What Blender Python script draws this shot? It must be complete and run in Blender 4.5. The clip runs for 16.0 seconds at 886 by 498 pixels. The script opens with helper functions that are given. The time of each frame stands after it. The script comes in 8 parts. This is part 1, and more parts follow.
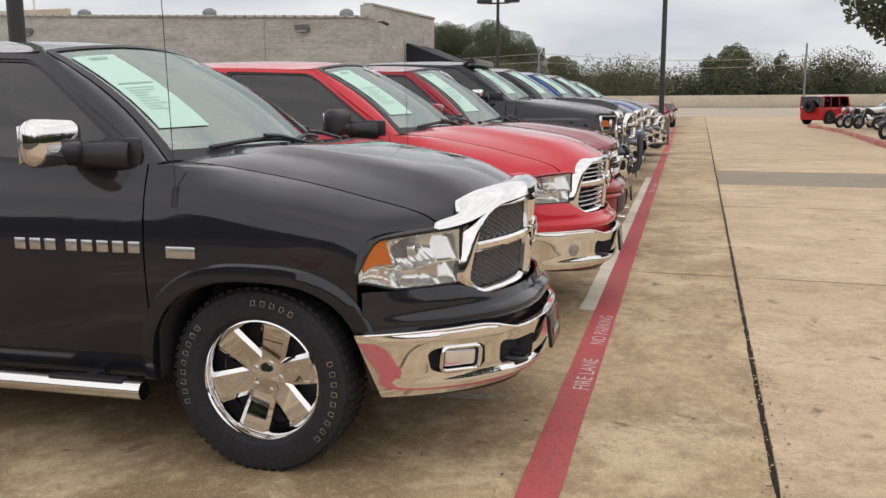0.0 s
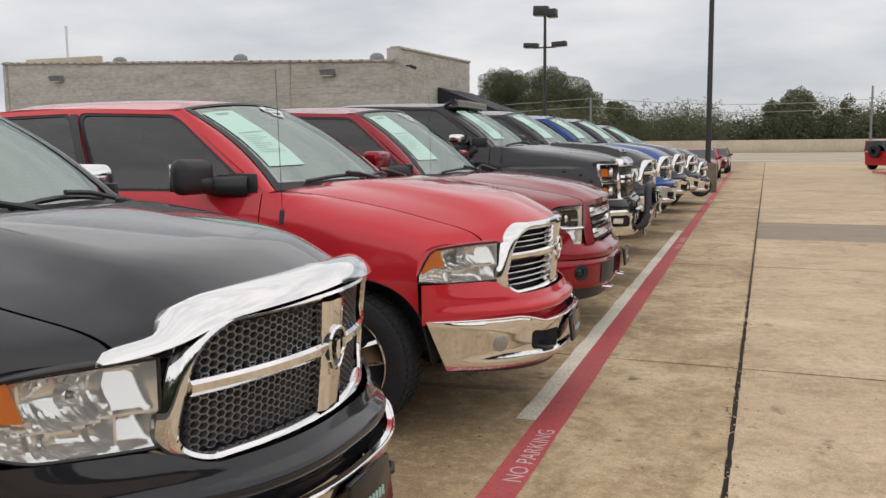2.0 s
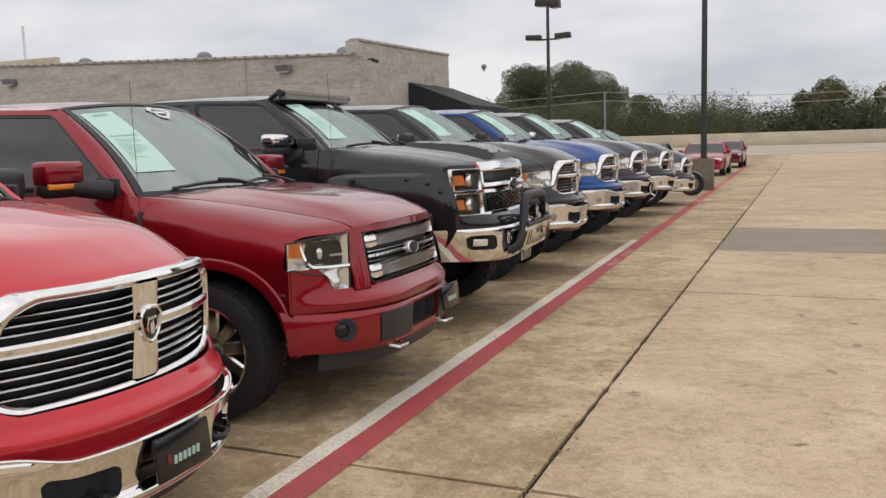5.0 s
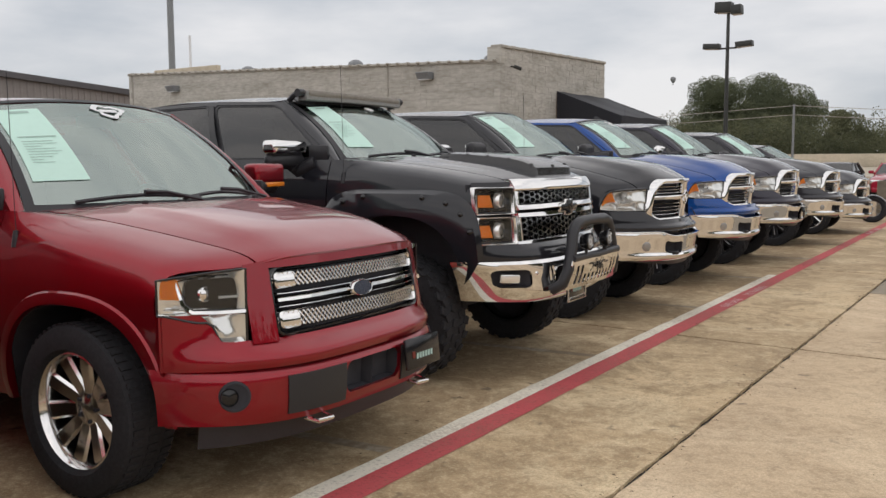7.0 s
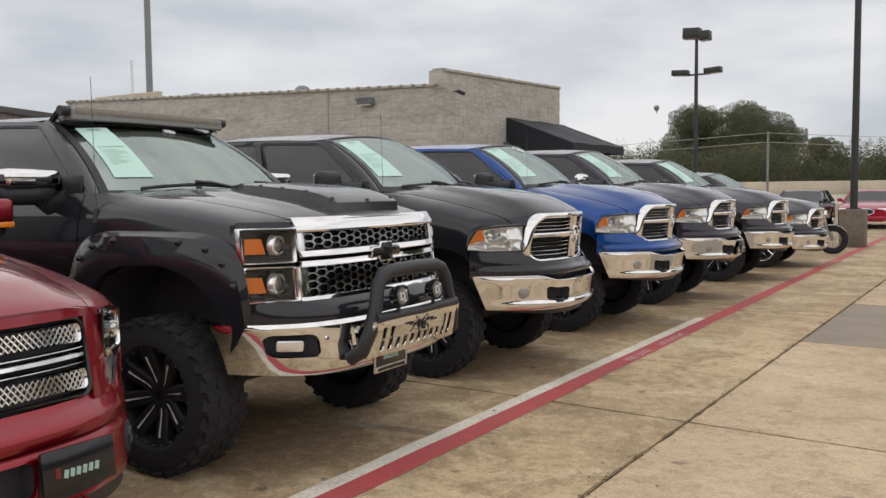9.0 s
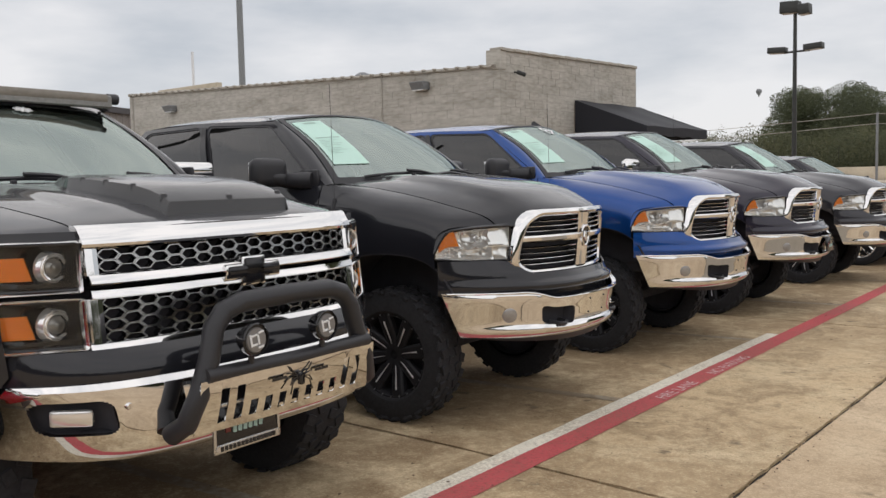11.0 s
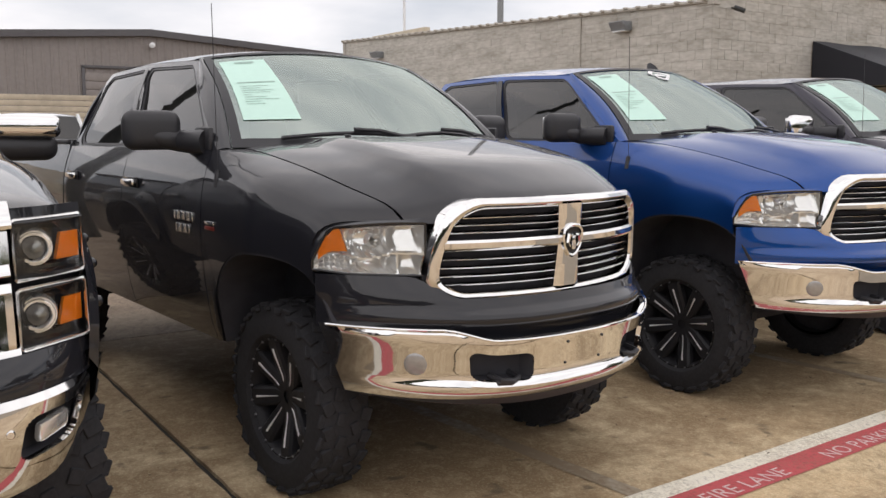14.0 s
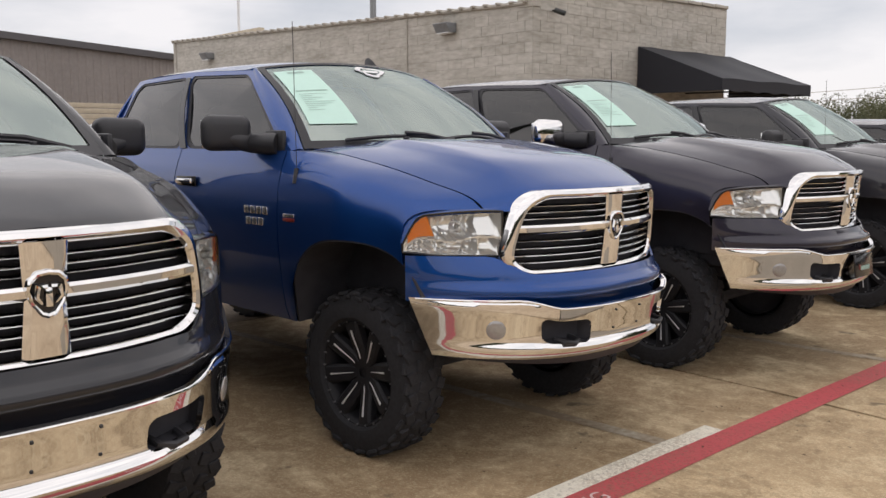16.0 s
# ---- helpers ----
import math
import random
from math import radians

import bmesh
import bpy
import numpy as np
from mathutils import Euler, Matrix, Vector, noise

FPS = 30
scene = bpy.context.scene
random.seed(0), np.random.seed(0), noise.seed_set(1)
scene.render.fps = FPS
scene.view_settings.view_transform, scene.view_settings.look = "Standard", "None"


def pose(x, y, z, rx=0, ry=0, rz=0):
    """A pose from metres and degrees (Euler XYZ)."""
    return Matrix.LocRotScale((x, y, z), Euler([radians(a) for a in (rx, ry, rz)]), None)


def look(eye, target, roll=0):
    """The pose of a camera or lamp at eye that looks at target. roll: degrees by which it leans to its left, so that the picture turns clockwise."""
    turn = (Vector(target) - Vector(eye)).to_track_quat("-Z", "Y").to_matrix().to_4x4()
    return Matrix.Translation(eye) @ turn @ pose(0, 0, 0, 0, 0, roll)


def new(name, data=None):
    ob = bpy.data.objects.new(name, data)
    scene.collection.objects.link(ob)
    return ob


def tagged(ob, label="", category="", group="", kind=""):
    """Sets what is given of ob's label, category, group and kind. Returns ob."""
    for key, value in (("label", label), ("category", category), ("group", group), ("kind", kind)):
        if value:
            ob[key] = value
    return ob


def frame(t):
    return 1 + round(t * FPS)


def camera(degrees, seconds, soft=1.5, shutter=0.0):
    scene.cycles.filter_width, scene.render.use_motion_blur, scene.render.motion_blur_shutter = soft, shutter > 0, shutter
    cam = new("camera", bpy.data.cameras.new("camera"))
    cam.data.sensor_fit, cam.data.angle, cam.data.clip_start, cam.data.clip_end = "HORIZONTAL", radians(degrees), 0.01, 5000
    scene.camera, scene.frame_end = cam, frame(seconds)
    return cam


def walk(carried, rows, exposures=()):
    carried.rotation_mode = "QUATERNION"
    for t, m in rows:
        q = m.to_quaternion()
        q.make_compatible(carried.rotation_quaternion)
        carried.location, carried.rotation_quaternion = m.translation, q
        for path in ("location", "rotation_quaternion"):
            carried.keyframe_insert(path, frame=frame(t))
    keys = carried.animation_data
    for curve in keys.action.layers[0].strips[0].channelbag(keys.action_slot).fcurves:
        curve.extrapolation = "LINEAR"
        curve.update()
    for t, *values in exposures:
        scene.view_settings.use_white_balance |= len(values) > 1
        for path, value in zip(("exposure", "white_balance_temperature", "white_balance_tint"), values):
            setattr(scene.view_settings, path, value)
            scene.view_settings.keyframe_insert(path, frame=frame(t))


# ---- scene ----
cam = camera(53.5, 16.0)
PATH = [
    (0, (0.258, 0.074, 1.560), (-0.306, 2.010, 1.223), -0.3),
    (0.5, (0.313, 0.558, 1.542), (-0.207, 2.513, 1.240), -0.6),
    (1, (0.481, 0.985, 1.532), (-0.089, 2.929, 1.264), -1.8),
    (1.5, (0.665, 1.370, 1.566), (-0.047, 3.272, 1.332), -1.1),
    (2, (0.749, 1.814, 1.564), (0.048, 3.721, 1.331), -0.5),
    (2.5, (0.959, 2.223, 1.544), (0.239, 4.122, 1.306), -0.8),
    (3, (1.125, 2.676, 1.550), (0.324, 4.542, 1.305), -0.3),
    (3.5, (1.248, 3.156, 1.571), (0.512, 5.048, 1.328), -0.5),
    (4, (1.485, 3.646, 1.552), (0.726, 5.530, 1.311), -1.0),
    (4.5, (1.620, 4.092, 1.531), (0.801, 5.950, 1.281), -1.1),
    (5, (1.758, 4.526, 1.567), (0.985, 6.404, 1.331), -1.6),
    (7.3, (2.206, 6.572, 1.551), (1.050, 8.247, 1.353), -0.2),
    (7.5, (2.216, 6.755, 1.555), (1.071, 8.439, 1.366), -0.2),
    (8, (2.301, 7.192, 1.559), (1.187, 8.901, 1.403), -0.9),
    (8.5, (2.416, 7.611, 1.582), (1.270, 9.297, 1.415), -0.8),
    (9, (2.436, 8.067, 1.571), (1.320, 9.775, 1.434), -0.5),
    (9.5, (2.484, 8.516, 1.552), (1.359, 10.219, 1.411), -1.0),
    (10, (2.465, 8.999, 1.587), (1.234, 10.623, 1.414), -1.0),
    (10.2, (2.404, 9.193, 1.556), (1.158, 10.806, 1.382), -0.9),
    (12.3, (2.114, 11.102, 1.592), (0.621, 12.487, 1.397), -1.3),
    (12.5, (2.120, 11.267, 1.622), (0.582, 12.596, 1.397), -1.0),
    (13, (2.028, 11.711, 1.586), (0.422, 12.950, 1.318), 0.0),
    (13.5, (1.976, 12.126, 1.607), (0.327, 13.308, 1.354), -0.8),
    (14, (1.955, 12.574, 1.623), (0.271, 13.703, 1.358), -0.1),
    (14.5, (1.869, 13.008, 1.593), (0.275, 14.259, 1.321), 1.0),
    (15, (1.876, 13.434, 1.609), (0.342, 14.762, 1.362), 0.0),
    (15.5, (1.952, 13.832, 1.639), (0.414, 15.157, 1.389), -0.5),
    (16, (1.877, 14.237, 1.626), (0.356, 15.581, 1.374), -0.1),
]
walk(cam, [(t, look(eye, target, roll)) for t, eye, target, roll in PATH],
     [(0, 0.14, 6750, 15), (1, 0.17, 6750, 15), (1.5, -0.14, 6750, 14), (2, 0.02, 6750, 14), (2.5, 0.0, 6750, 14), (4, 0.03, 6750, 15), (8, 0.02, 6720, 14), (10.2, 0.03, 6700, 14), (12.5, 0.10, 6680, 14), (13.5, 0.30, 6750, 16), (14.5, 0.32, 6800, 17), (15, 0.24, 6800, 17), (16, 0.18, 6800, 17)])

import collections

# ---- light ----
world = bpy.data.worlds.new("overcast_sky")
scene.world = world
world.use_nodes = True
wn, wl = world.node_tree.nodes, world.node_tree.links
wn.clear()
w_out = wn.new("ShaderNodeOutputWorld")
w_bg = wn.new("ShaderNodeBackground")
w_sky = wn.new("ShaderNodeTexSky")
w_sky.sky_type, w_sky.sun_disc = "NISHITA", False
w_sky.sun_elevation, w_sky.sun_rotation = radians(48), radians(150)
w_co = wn.new("ShaderNodeTexCoord")
w_map = wn.new("ShaderNodeMapping")
w_map.inputs["Scale"].default_value = (1.0, 1.0, 3.4)
w_noise = wn.new("ShaderNodeTexNoise")
w_noise.inputs["Scale"].default_value, w_noise.inputs["Detail"].default_value = 2.8, 8
w_noise.inputs["Roughness"].default_value = 0.52
w_ramp = wn.new("ShaderNodeValToRGB")
w_ramp.color_ramp.elements[0].position, w_ramp.color_ramp.elements[0].color = 0.36, (4.25, 4.72, 5.15, 1)
w_ramp.color_ramp.elements[1].position, w_ramp.color_ramp.elements[1].color = 0.63, (6.7, 6.95, 7.1, 1)
w_mix = wn.new("ShaderNodeMix")
w_mix.data_type = "RGBA"
w_mix.inputs["Factor"].default_value = 0.93
w_bg.inputs["Strength"].default_value = 0.119
wl.new(w_co.outputs["Generated"], w_map.inputs["Vector"])
wl.new(w_map.outputs["Vector"], w_noise.inputs["Vector"])
wl.new(w_noise.outputs["Fac"], w_ramp.inputs["Fac"])
wl.new(w_sky.outputs["Color"], w_mix.inputs["A"])
wl.new(w_ramp.outputs["Color"], w_mix.inputs["B"])
wl.new(w_mix.outputs["Result"], w_bg.inputs["Color"])
wl.new(w_bg.outputs["Background"], w_out.inputs["Surface"])

sun_data = bpy.data.lights.new("sun", "SUN")
sun_data.energy, sun_data.angle, sun_data.color = 1.25, radians(170), (1.0, 0.96, 0.9)
sun = new("sun", sun_data)
sun.matrix_world = look((0, 0, 30), (-4, 6, 0))


# ---- materials ----
def principled(name):
    m = bpy.data.materials.new(name)
    m.use_nodes = True
    return m, m.node_tree.nodes, m.node_tree.links, m.node_tree.nodes["Principled BSDF"]


def mat(name, base, rough=0.5, metal=0.0, coat=0.0, grain=0.0, scale=20.0, stain=0.0, stain_scale=2.0, bump=0.0, rough_var=0.0, piece=0.0, dark=None, distance=0.01, placed=False, stretch=1.0):
    """A surface with grain and stains at two scales."""
    m, n, l, b = principled(name)
    b.inputs["Base Color"].default_value = (*base, 1)
    b.inputs["Roughness"].default_value, b.inputs["Metallic"].default_value = rough, metal
    if coat:
        b.inputs["Coat Weight"].default_value, b.inputs["Coat Roughness"].default_value = coat, 0.03
    if grain or stain or bump or rough_var or piece:
        co = n.new("ShaderNodeTexCoord")
        fine = n.new("ShaderNodeTexNoise")
        fine.inputs["Scale"].default_value, fine.inputs["Detail"].default_value = scale, 6
        wide = n.new("ShaderNodeTexNoise")
        wide.inputs["Scale"].default_value, wide.inputs["Detail"].default_value = stain_scale, 5
        wide.inputs["Roughness"].default_value = 0.62
        spot = n.new("ShaderNodeNewGeometry").outputs["Position"] if placed else co.outputs["Object"]
        if stretch != 1.0:
            squash = n.new("ShaderNodeMapping")
            squash.inputs["Scale"].default_value = (1, 1, stretch)
            l.new(spot, squash.inputs["Vector"])
            spot = squash.outputs["Vector"]
        l.new(spot, fine.inputs["Vector"])
        l.new(spot, wide.inputs["Vector"])
        low = dark or tuple(c * 0.45 for c in base)
        a = n.new("ShaderNodeMapRange")
        a.inputs["From Min"].default_value, a.inputs["From Max"].default_value = 0.3, 0.7
        a.inputs["To Min"].default_value, a.inputs["To Max"].default_value = 0, grain
        c = n.new("ShaderNodeMapRange")
        c.inputs["From Min"].default_value, c.inputs["From Max"].default_value = 0.38, 0.7
        c.inputs["To Min"].default_value, c.inputs["To Max"].default_value = 0, stain
        l.new(fine.outputs["Fac"], a.inputs["Value"])
        l.new(wide.outputs["Fac"], c.inputs["Value"])
        add = n.new("ShaderNodeMath")
        add.operation, add.use_clamp = "ADD", True
        l.new(a.outputs["Result"], add.inputs[0])
        l.new(c.outputs["Result"], add.inputs[1])
        last = add.outputs[0]
        if piece:
            info = n.new("ShaderNodeObjectInfo")
            isle = n.new("ShaderNodeNewGeometry")
            both = n.new("ShaderNodeMath")
            both.operation = "ADD"
            l.new(info.outputs["Random"], both.inputs[0])
            l.new(isle.outputs["Random Per Island"], both.inputs[1])
            more = n.new("ShaderNodeMath")
            more.operation, more.use_clamp = "MULTIPLY_ADD", True
            l.new(both.outputs[0], more.inputs[0])
            more.inputs[1].default_value = piece
            l.new(last, more.inputs[2])
            last = more.outputs[0]
        mix = n.new("ShaderNodeMix")
        mix.data_type = "RGBA"
        mix.inputs["A"].default_value, mix.inputs["B"].default_value = (*base, 1), (*low, 1)
        l.new(last, mix.inputs["Factor"])
        l.new(mix.outputs["Result"], b.inputs["Base Color"])
        if bump:
            bp = n.new("ShaderNodeBump")
            bp.inputs["Strength"].default_value, bp.inputs["Distance"].default_value = bump, distance
            l.new(fine.outputs["Fac"], bp.inputs["Height"])
            l.new(bp.outputs["Normal"], b.inputs["Normal"])
        if rough_var:
            r = n.new("ShaderNodeMapRange")
            r.inputs["To Min"].default_value, r.inputs["To Max"].default_value = rough - rough_var, rough + rough_var
            l.new(wide.outputs["Fac"], r.inputs["Value"])
            l.new(r.outputs["Result"], b.inputs["Roughness"])
    return m


def clear(name, tint, gloss=1.0, rough=0.0, ior=1.45, cast=(1, 1, 1)):
    """A thin pane: tinted see-through with a sky-reflecting surface."""
    m, n, l, b = principled(name)
    n.remove(b)
    out = [k for k in n if k.type == "OUTPUT_MATERIAL"][0]
    tr = n.new("ShaderNodeBsdfTransparent")
    tr.inputs["Color"].default_value = (*tint, 1)
    gl = n.new("ShaderNodeBsdfGlossy")
    gl.inputs["Roughness"].default_value = rough
    gl.inputs["Color"].default_value = (*[gloss * c for c in cast], 1)
    fr = n.new("ShaderNodeFresnel")
    fr.inputs["IOR"].default_value = ior
    mx = n.new("ShaderNodeMixShader")
    l.new(fr.outputs[0], mx.inputs[0])
    l.new(tr.outputs[0], mx.inputs[1])
    l.new(gl.outputs[0], mx.inputs[2])
    l.new(mx.outputs[0], out.inputs["Surface"])
    return m


def paint(name, base, flake=0.3, metal=0.0, coat=1.0):
    """Car paint: coloured coat with fine flakes, clear lacquer and sky sheen painted on tops."""
    m, n, l, b = principled(name)
    co = n.new("ShaderNodeTexCoord")
    fl = n.new("ShaderNodeTexVoronoi")
    fl.inputs["Scale"].default_value = 900
    mottle = n.new("ShaderNodeTexNoise")
    mottle.inputs["Scale"].default_value, mottle.inputs["Detail"].default_value = 3.0, 8
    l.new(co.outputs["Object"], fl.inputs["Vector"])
    l.new(co.outputs["Object"], mottle.inputs["Vector"])
    mix = n.new("ShaderNodeMix")
    mix.data_type = "RGBA"
    mix.inputs["A"].default_value = (*base, 1)
    mix.inputs["B"].default_value = (*[min(1, c * 1.6 + 0.004) for c in base], 1)
    sc = n.new("ShaderNodeMath")
    sc.operation = "MULTIPLY"
    sc.inputs[1].default_value = flake
    l.new(fl.outputs["Color"], sc.inputs[0])
    l.new(sc.outputs[0], mix.inputs["Factor"])
    # sky sheen put into the colour: grey mixed in on what faces up
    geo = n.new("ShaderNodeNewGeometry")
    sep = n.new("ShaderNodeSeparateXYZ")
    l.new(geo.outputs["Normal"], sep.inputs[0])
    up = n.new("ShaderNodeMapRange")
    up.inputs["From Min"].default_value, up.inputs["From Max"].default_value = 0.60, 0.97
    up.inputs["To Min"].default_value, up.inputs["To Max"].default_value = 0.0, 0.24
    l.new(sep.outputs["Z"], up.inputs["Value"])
    sheen = n.new("ShaderNodeMath")
    sheen.operation = "MULTIPLY"
    l.new(up.outputs["Result"], sheen.inputs[0])
    l.new(mottle.outputs["Fac"], sheen.inputs[1])
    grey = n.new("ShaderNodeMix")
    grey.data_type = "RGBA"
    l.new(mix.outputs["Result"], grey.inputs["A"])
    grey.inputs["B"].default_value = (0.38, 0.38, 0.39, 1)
    l.new(sheen.outputs[0], grey.inputs["Factor"])
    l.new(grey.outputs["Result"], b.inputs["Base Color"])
    b.inputs["Coat IOR"].default_value = 1.48
    b.inputs["Metallic"].default_value = metal
    b.inputs["Roughness"].default_value = 0.45
    b.inputs["Specular IOR Level"].default_value = 0.08
    b.inputs["Coat Weight"].default_value = coat
    cr = n.new("ShaderNodeMapRange")
    cr.inputs["From Min"].default_value, cr.inputs["From Max"].default_value = 0.35, 0.75
    cr.inputs["To Min"].default_value, cr.inputs["To Max"].default_value = 0.008, 0.06
    l.new(mottle.outputs["Fac"], cr.inputs["Value"])
    l.new(cr.outputs["Result"], b.inputs["Coat Roughness"])
    return m


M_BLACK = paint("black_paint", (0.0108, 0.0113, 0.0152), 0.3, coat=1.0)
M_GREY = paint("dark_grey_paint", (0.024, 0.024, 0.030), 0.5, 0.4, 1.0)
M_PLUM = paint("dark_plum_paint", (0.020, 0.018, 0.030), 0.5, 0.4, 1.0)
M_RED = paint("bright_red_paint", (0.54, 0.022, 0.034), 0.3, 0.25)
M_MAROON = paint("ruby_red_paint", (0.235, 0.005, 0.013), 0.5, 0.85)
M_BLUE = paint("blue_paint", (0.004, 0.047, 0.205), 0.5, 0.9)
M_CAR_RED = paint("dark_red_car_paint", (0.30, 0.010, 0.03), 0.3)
M_CHROME = mat("chrome", (0.76, 0.755, 0.75), 0.04, 1.0, rough_var=0.03, stain_scale=6)
M_ALLOY = mat("polished_alloy", (0.75, 0.74, 0.73), 0.14, 1.0, rough_var=0.06, stain_scale=9)
M_TRIM = mat("black_plastic", (0.027, 0.027, 0.031), 0.42, grain=0.3, scale=160, bump=0.15, distance=0.001)
M_GLOSSBLACK = mat("gloss_black_plastic", (0.013, 0.013, 0.015), 0.12, grain=0.2, scale=40)
M_SCOOP = mat("satin_black_plastic", (0.016, 0.016, 0.018), 0.22, coat=0.4, grain=0.3, scale=160, bump=0.05, distance=0.001)
M_DARK = mat("dark_void", (0.052, 0.052, 0.060), 0.8, grain=0.4, scale=12)
M_RUBBER = mat("tyre_rubber", (0.034, 0.034, 0.038), 0.8, grain=0.5, scale=60, stain=0.3, stain_scale=5, bump=0.2, distance=0.002)
M_BLACKRIM = mat("satin_black_wheel", (0.020, 0.020, 0.023), 0.42, grain=0.3, scale=30)
for m_, spec_ in ((M_BLACKRIM, 0.15), (M_RUBBER, 0.2), (M_DARK, 0.1), (M_TRIM, 0.4)):
    m_.node_tree.nodes["Principled BSDF"].inputs["Specular IOR Level"].default_value = spec_
M_MILLED = mat("milled_aluminium", (0.80, 0.80, 0.82), 0.3, 0.35, rough_var=0.08, stain_scale=30)
M_GLASS = clear("windshield_glass", (0.66, 0.78, 0.72), 0.95, 0.0, 4.1, (0.88, 1.0, 0.95))
M_TINT = clear("tinted_glass", (0.07, 0.075, 0.075), 0.9, 0.0, 1.75)
M_LENS = clear("headlight_lens", (0.93, 0.94, 0.93), 0.9, 0.0, 1.4)
M_REFLECT = mat("lamp_reflector", (0.84, 0.84, 0.84), 0.12, 0.72, rough_var=0.1, stain_scale=30)
M_FOGLENS = mat("fog_lens", (0.36, 0.35, 0.34), 0.22, 0.35, coat=0.5, grain=0.3, scale=60)
M_AMBER = mat("amber_plastic", (0.88, 0.25, 0.018), 0.25, coat=0.6, grain=0.25, scale=90)
M_REDLENS = mat("red_plastic", (0.4, 0.01, 0.01), 0.25, coat=0.6, grain=0.2, scale=60)
M_PAPER = mat("pale_green_paper", (0.53, 0.76, 0.67), 0.7, grain=0.06, scale=30)
M_INK = mat("grey_ink", (0.36, 0.50, 0.45), 0.8, grain=0.2, scale=60)
M_WHITE = mat("white_print", (0.75, 0.76, 0.77), 0.6, grain=0.15, scale=60)
M_CABIN = mat("grey_cabin_trim", (0.27, 0.27, 0.26), 0.75, grain=0.4, scale=50, bump=0.2, distance=0.002)
M_SEAT = mat("grey_seat_cloth", (0.20, 0.20, 0.19), 0.85, grain=0.4, scale=90, bump=0.3, distance=0.002)
M_COVER = mat("dusty_tan_lens", (0.26, 0.235, 0.20), 0.45, grain=0.4, scale=25)
M_MESH = mat("bright_mesh_metal", (0.40, 0.40, 0.40), 0.16, 1.0, rough_var=0.05, stain_scale=20)
M_DARKMESH = mat("dark_metal_mesh", (0.27, 0.275, 0.29), 0.40, 0.85, rough_var=0.05, stain_scale=20)
M_BADGE = mat("badge_silver", (0.62, 0.62, 0.62), 0.2, 0.9, grain=0.1, scale=60)
M_BLUEOVAL = mat("dark_blue_enamel", (0.008, 0.013, 0.035), 0.25, coat=0.5, grain=0.2, scale=40)
M_REDBADGE = mat("red_enamel", (0.16, 0.02, 0.015), 0.3, grain=0.2, scale=60)


# ---- mesh tools ----
def part(name, bm, material, parent=None, label="", solid=0.0, sharp=38, offset=-1.0):
    me = bpy.data.meshes.new(name)
    bmesh.ops.remove_doubles(bm, verts=bm.verts, dist=0.0002)
    bmesh.ops.recalc_face_normals(bm, faces=bm.faces)
    bm.to_mesh(me)
    bm.free()
    return finish(name, me, material, parent, label, solid, sharp, offset)


def finish(name, me, material, parent, label="", solid=0.0, sharp=38, offset=-1.0):
    me.materials.append(material)
    for p in me.polygons:
        p.use_smooth = True
    me.set_sharp_from_angle(angle=radians(sharp))
    if solid:
        used = collections.Counter(k for p in me.polygons for k in p.edge_keys)
        for e in me.edges:
            if used[e.key] == 1:
                e.use_edge_sharp = True
    ob = new(name, me)
    if parent is not None:
        ob.parent = parent
    if label:
        tagged(ob, label=label)
    if solid:
        mod = ob.modifiers.new("thickness", "SOLIDIFY")
        mod.thickness, mod.offset = solid, offset
    return ob


def thing(name, m, label, category, group="", kind=""):
    ob = new(name)
    ob.matrix_world = m
    ob.empty_display_size = 0.1
    return tagged(ob, label, category, group, kind)


def grid(bm, rows, skip=None, wrap=False):
    """Quads over rows of points."""
    vs = [[bm.verts.new(p) for p in r] for r in rows]
    for i in range(len(vs) - 1):
        n = len(vs[i])
        for j in range(n if wrap else n - 1):
            if skip and skip(i, j):
                continue
            q = (vs[i][j], vs[i][(j + 1) % n], vs[i + 1][(j + 1) % n], vs[i + 1][j])
            try:
                bm.faces.new(q)
            except ValueError:
                pass
    return vs


def cap(bm, ring):
    try:
        bm.faces.new(ring)
    except ValueError:
        pass


def box(bm, c, s, bevel=0.0, turn=None, seg=2):
    """A bevelled block with centre c and size s."""
    r = bmesh.ops.create_cube(bm, size=1.0)
    vs = r["verts"]
    bmesh.ops.scale(bm, vec=s, verts=vs)
    if bevel:
        es = list({e for v in vs for e in v.link_edges})
        out = bmesh.ops.bevel(bm, geom=es, offset=bevel, segments=seg, affect="EDGES", profile=0.5)
        vs = list({v for f in out["faces"] for v in f.verts} | {v for v in vs if v.is_valid})
    if turn is not None:
        bmesh.ops.transform(bm, matrix=turn, verts=vs)
    bmesh.ops.translate(bm, vec=c, verts=vs)
    return vs


def tube(bm, pts, r, sides=8, close=True):
    """A round bar along points; r a number or one for each point."""
    pts = [Vector(p) for p in pts]
    rs = r if isinstance(r, (list, tuple)) else [r] * len(pts)
    rings = []
    side = None
    for i, p in enumerate(pts):
        d = (pts[min(i + 1, len(pts) - 1)] - pts[max(i - 1, 0)]).normalized()
        if side is None:
            side = d.orthogonal().normalized()
        side = (side - d * side.dot(d)).normalized()
        up = d.cross(side)
        rings.append([bm.verts.new(p + (side * math.cos(a) + up * math.sin(a)) * rs[i]) for a in [2 * math.pi * k / sides for k in range(sides)]])
    for a, b in zip(rings, rings[1:]):
        for k in range(sides):
            bm.faces.new((a[k], a[(k + 1) % sides], b[(k + 1) % sides], b[k]))
    if close:
        cap(bm, rings[0])
        cap(bm, rings[-1])


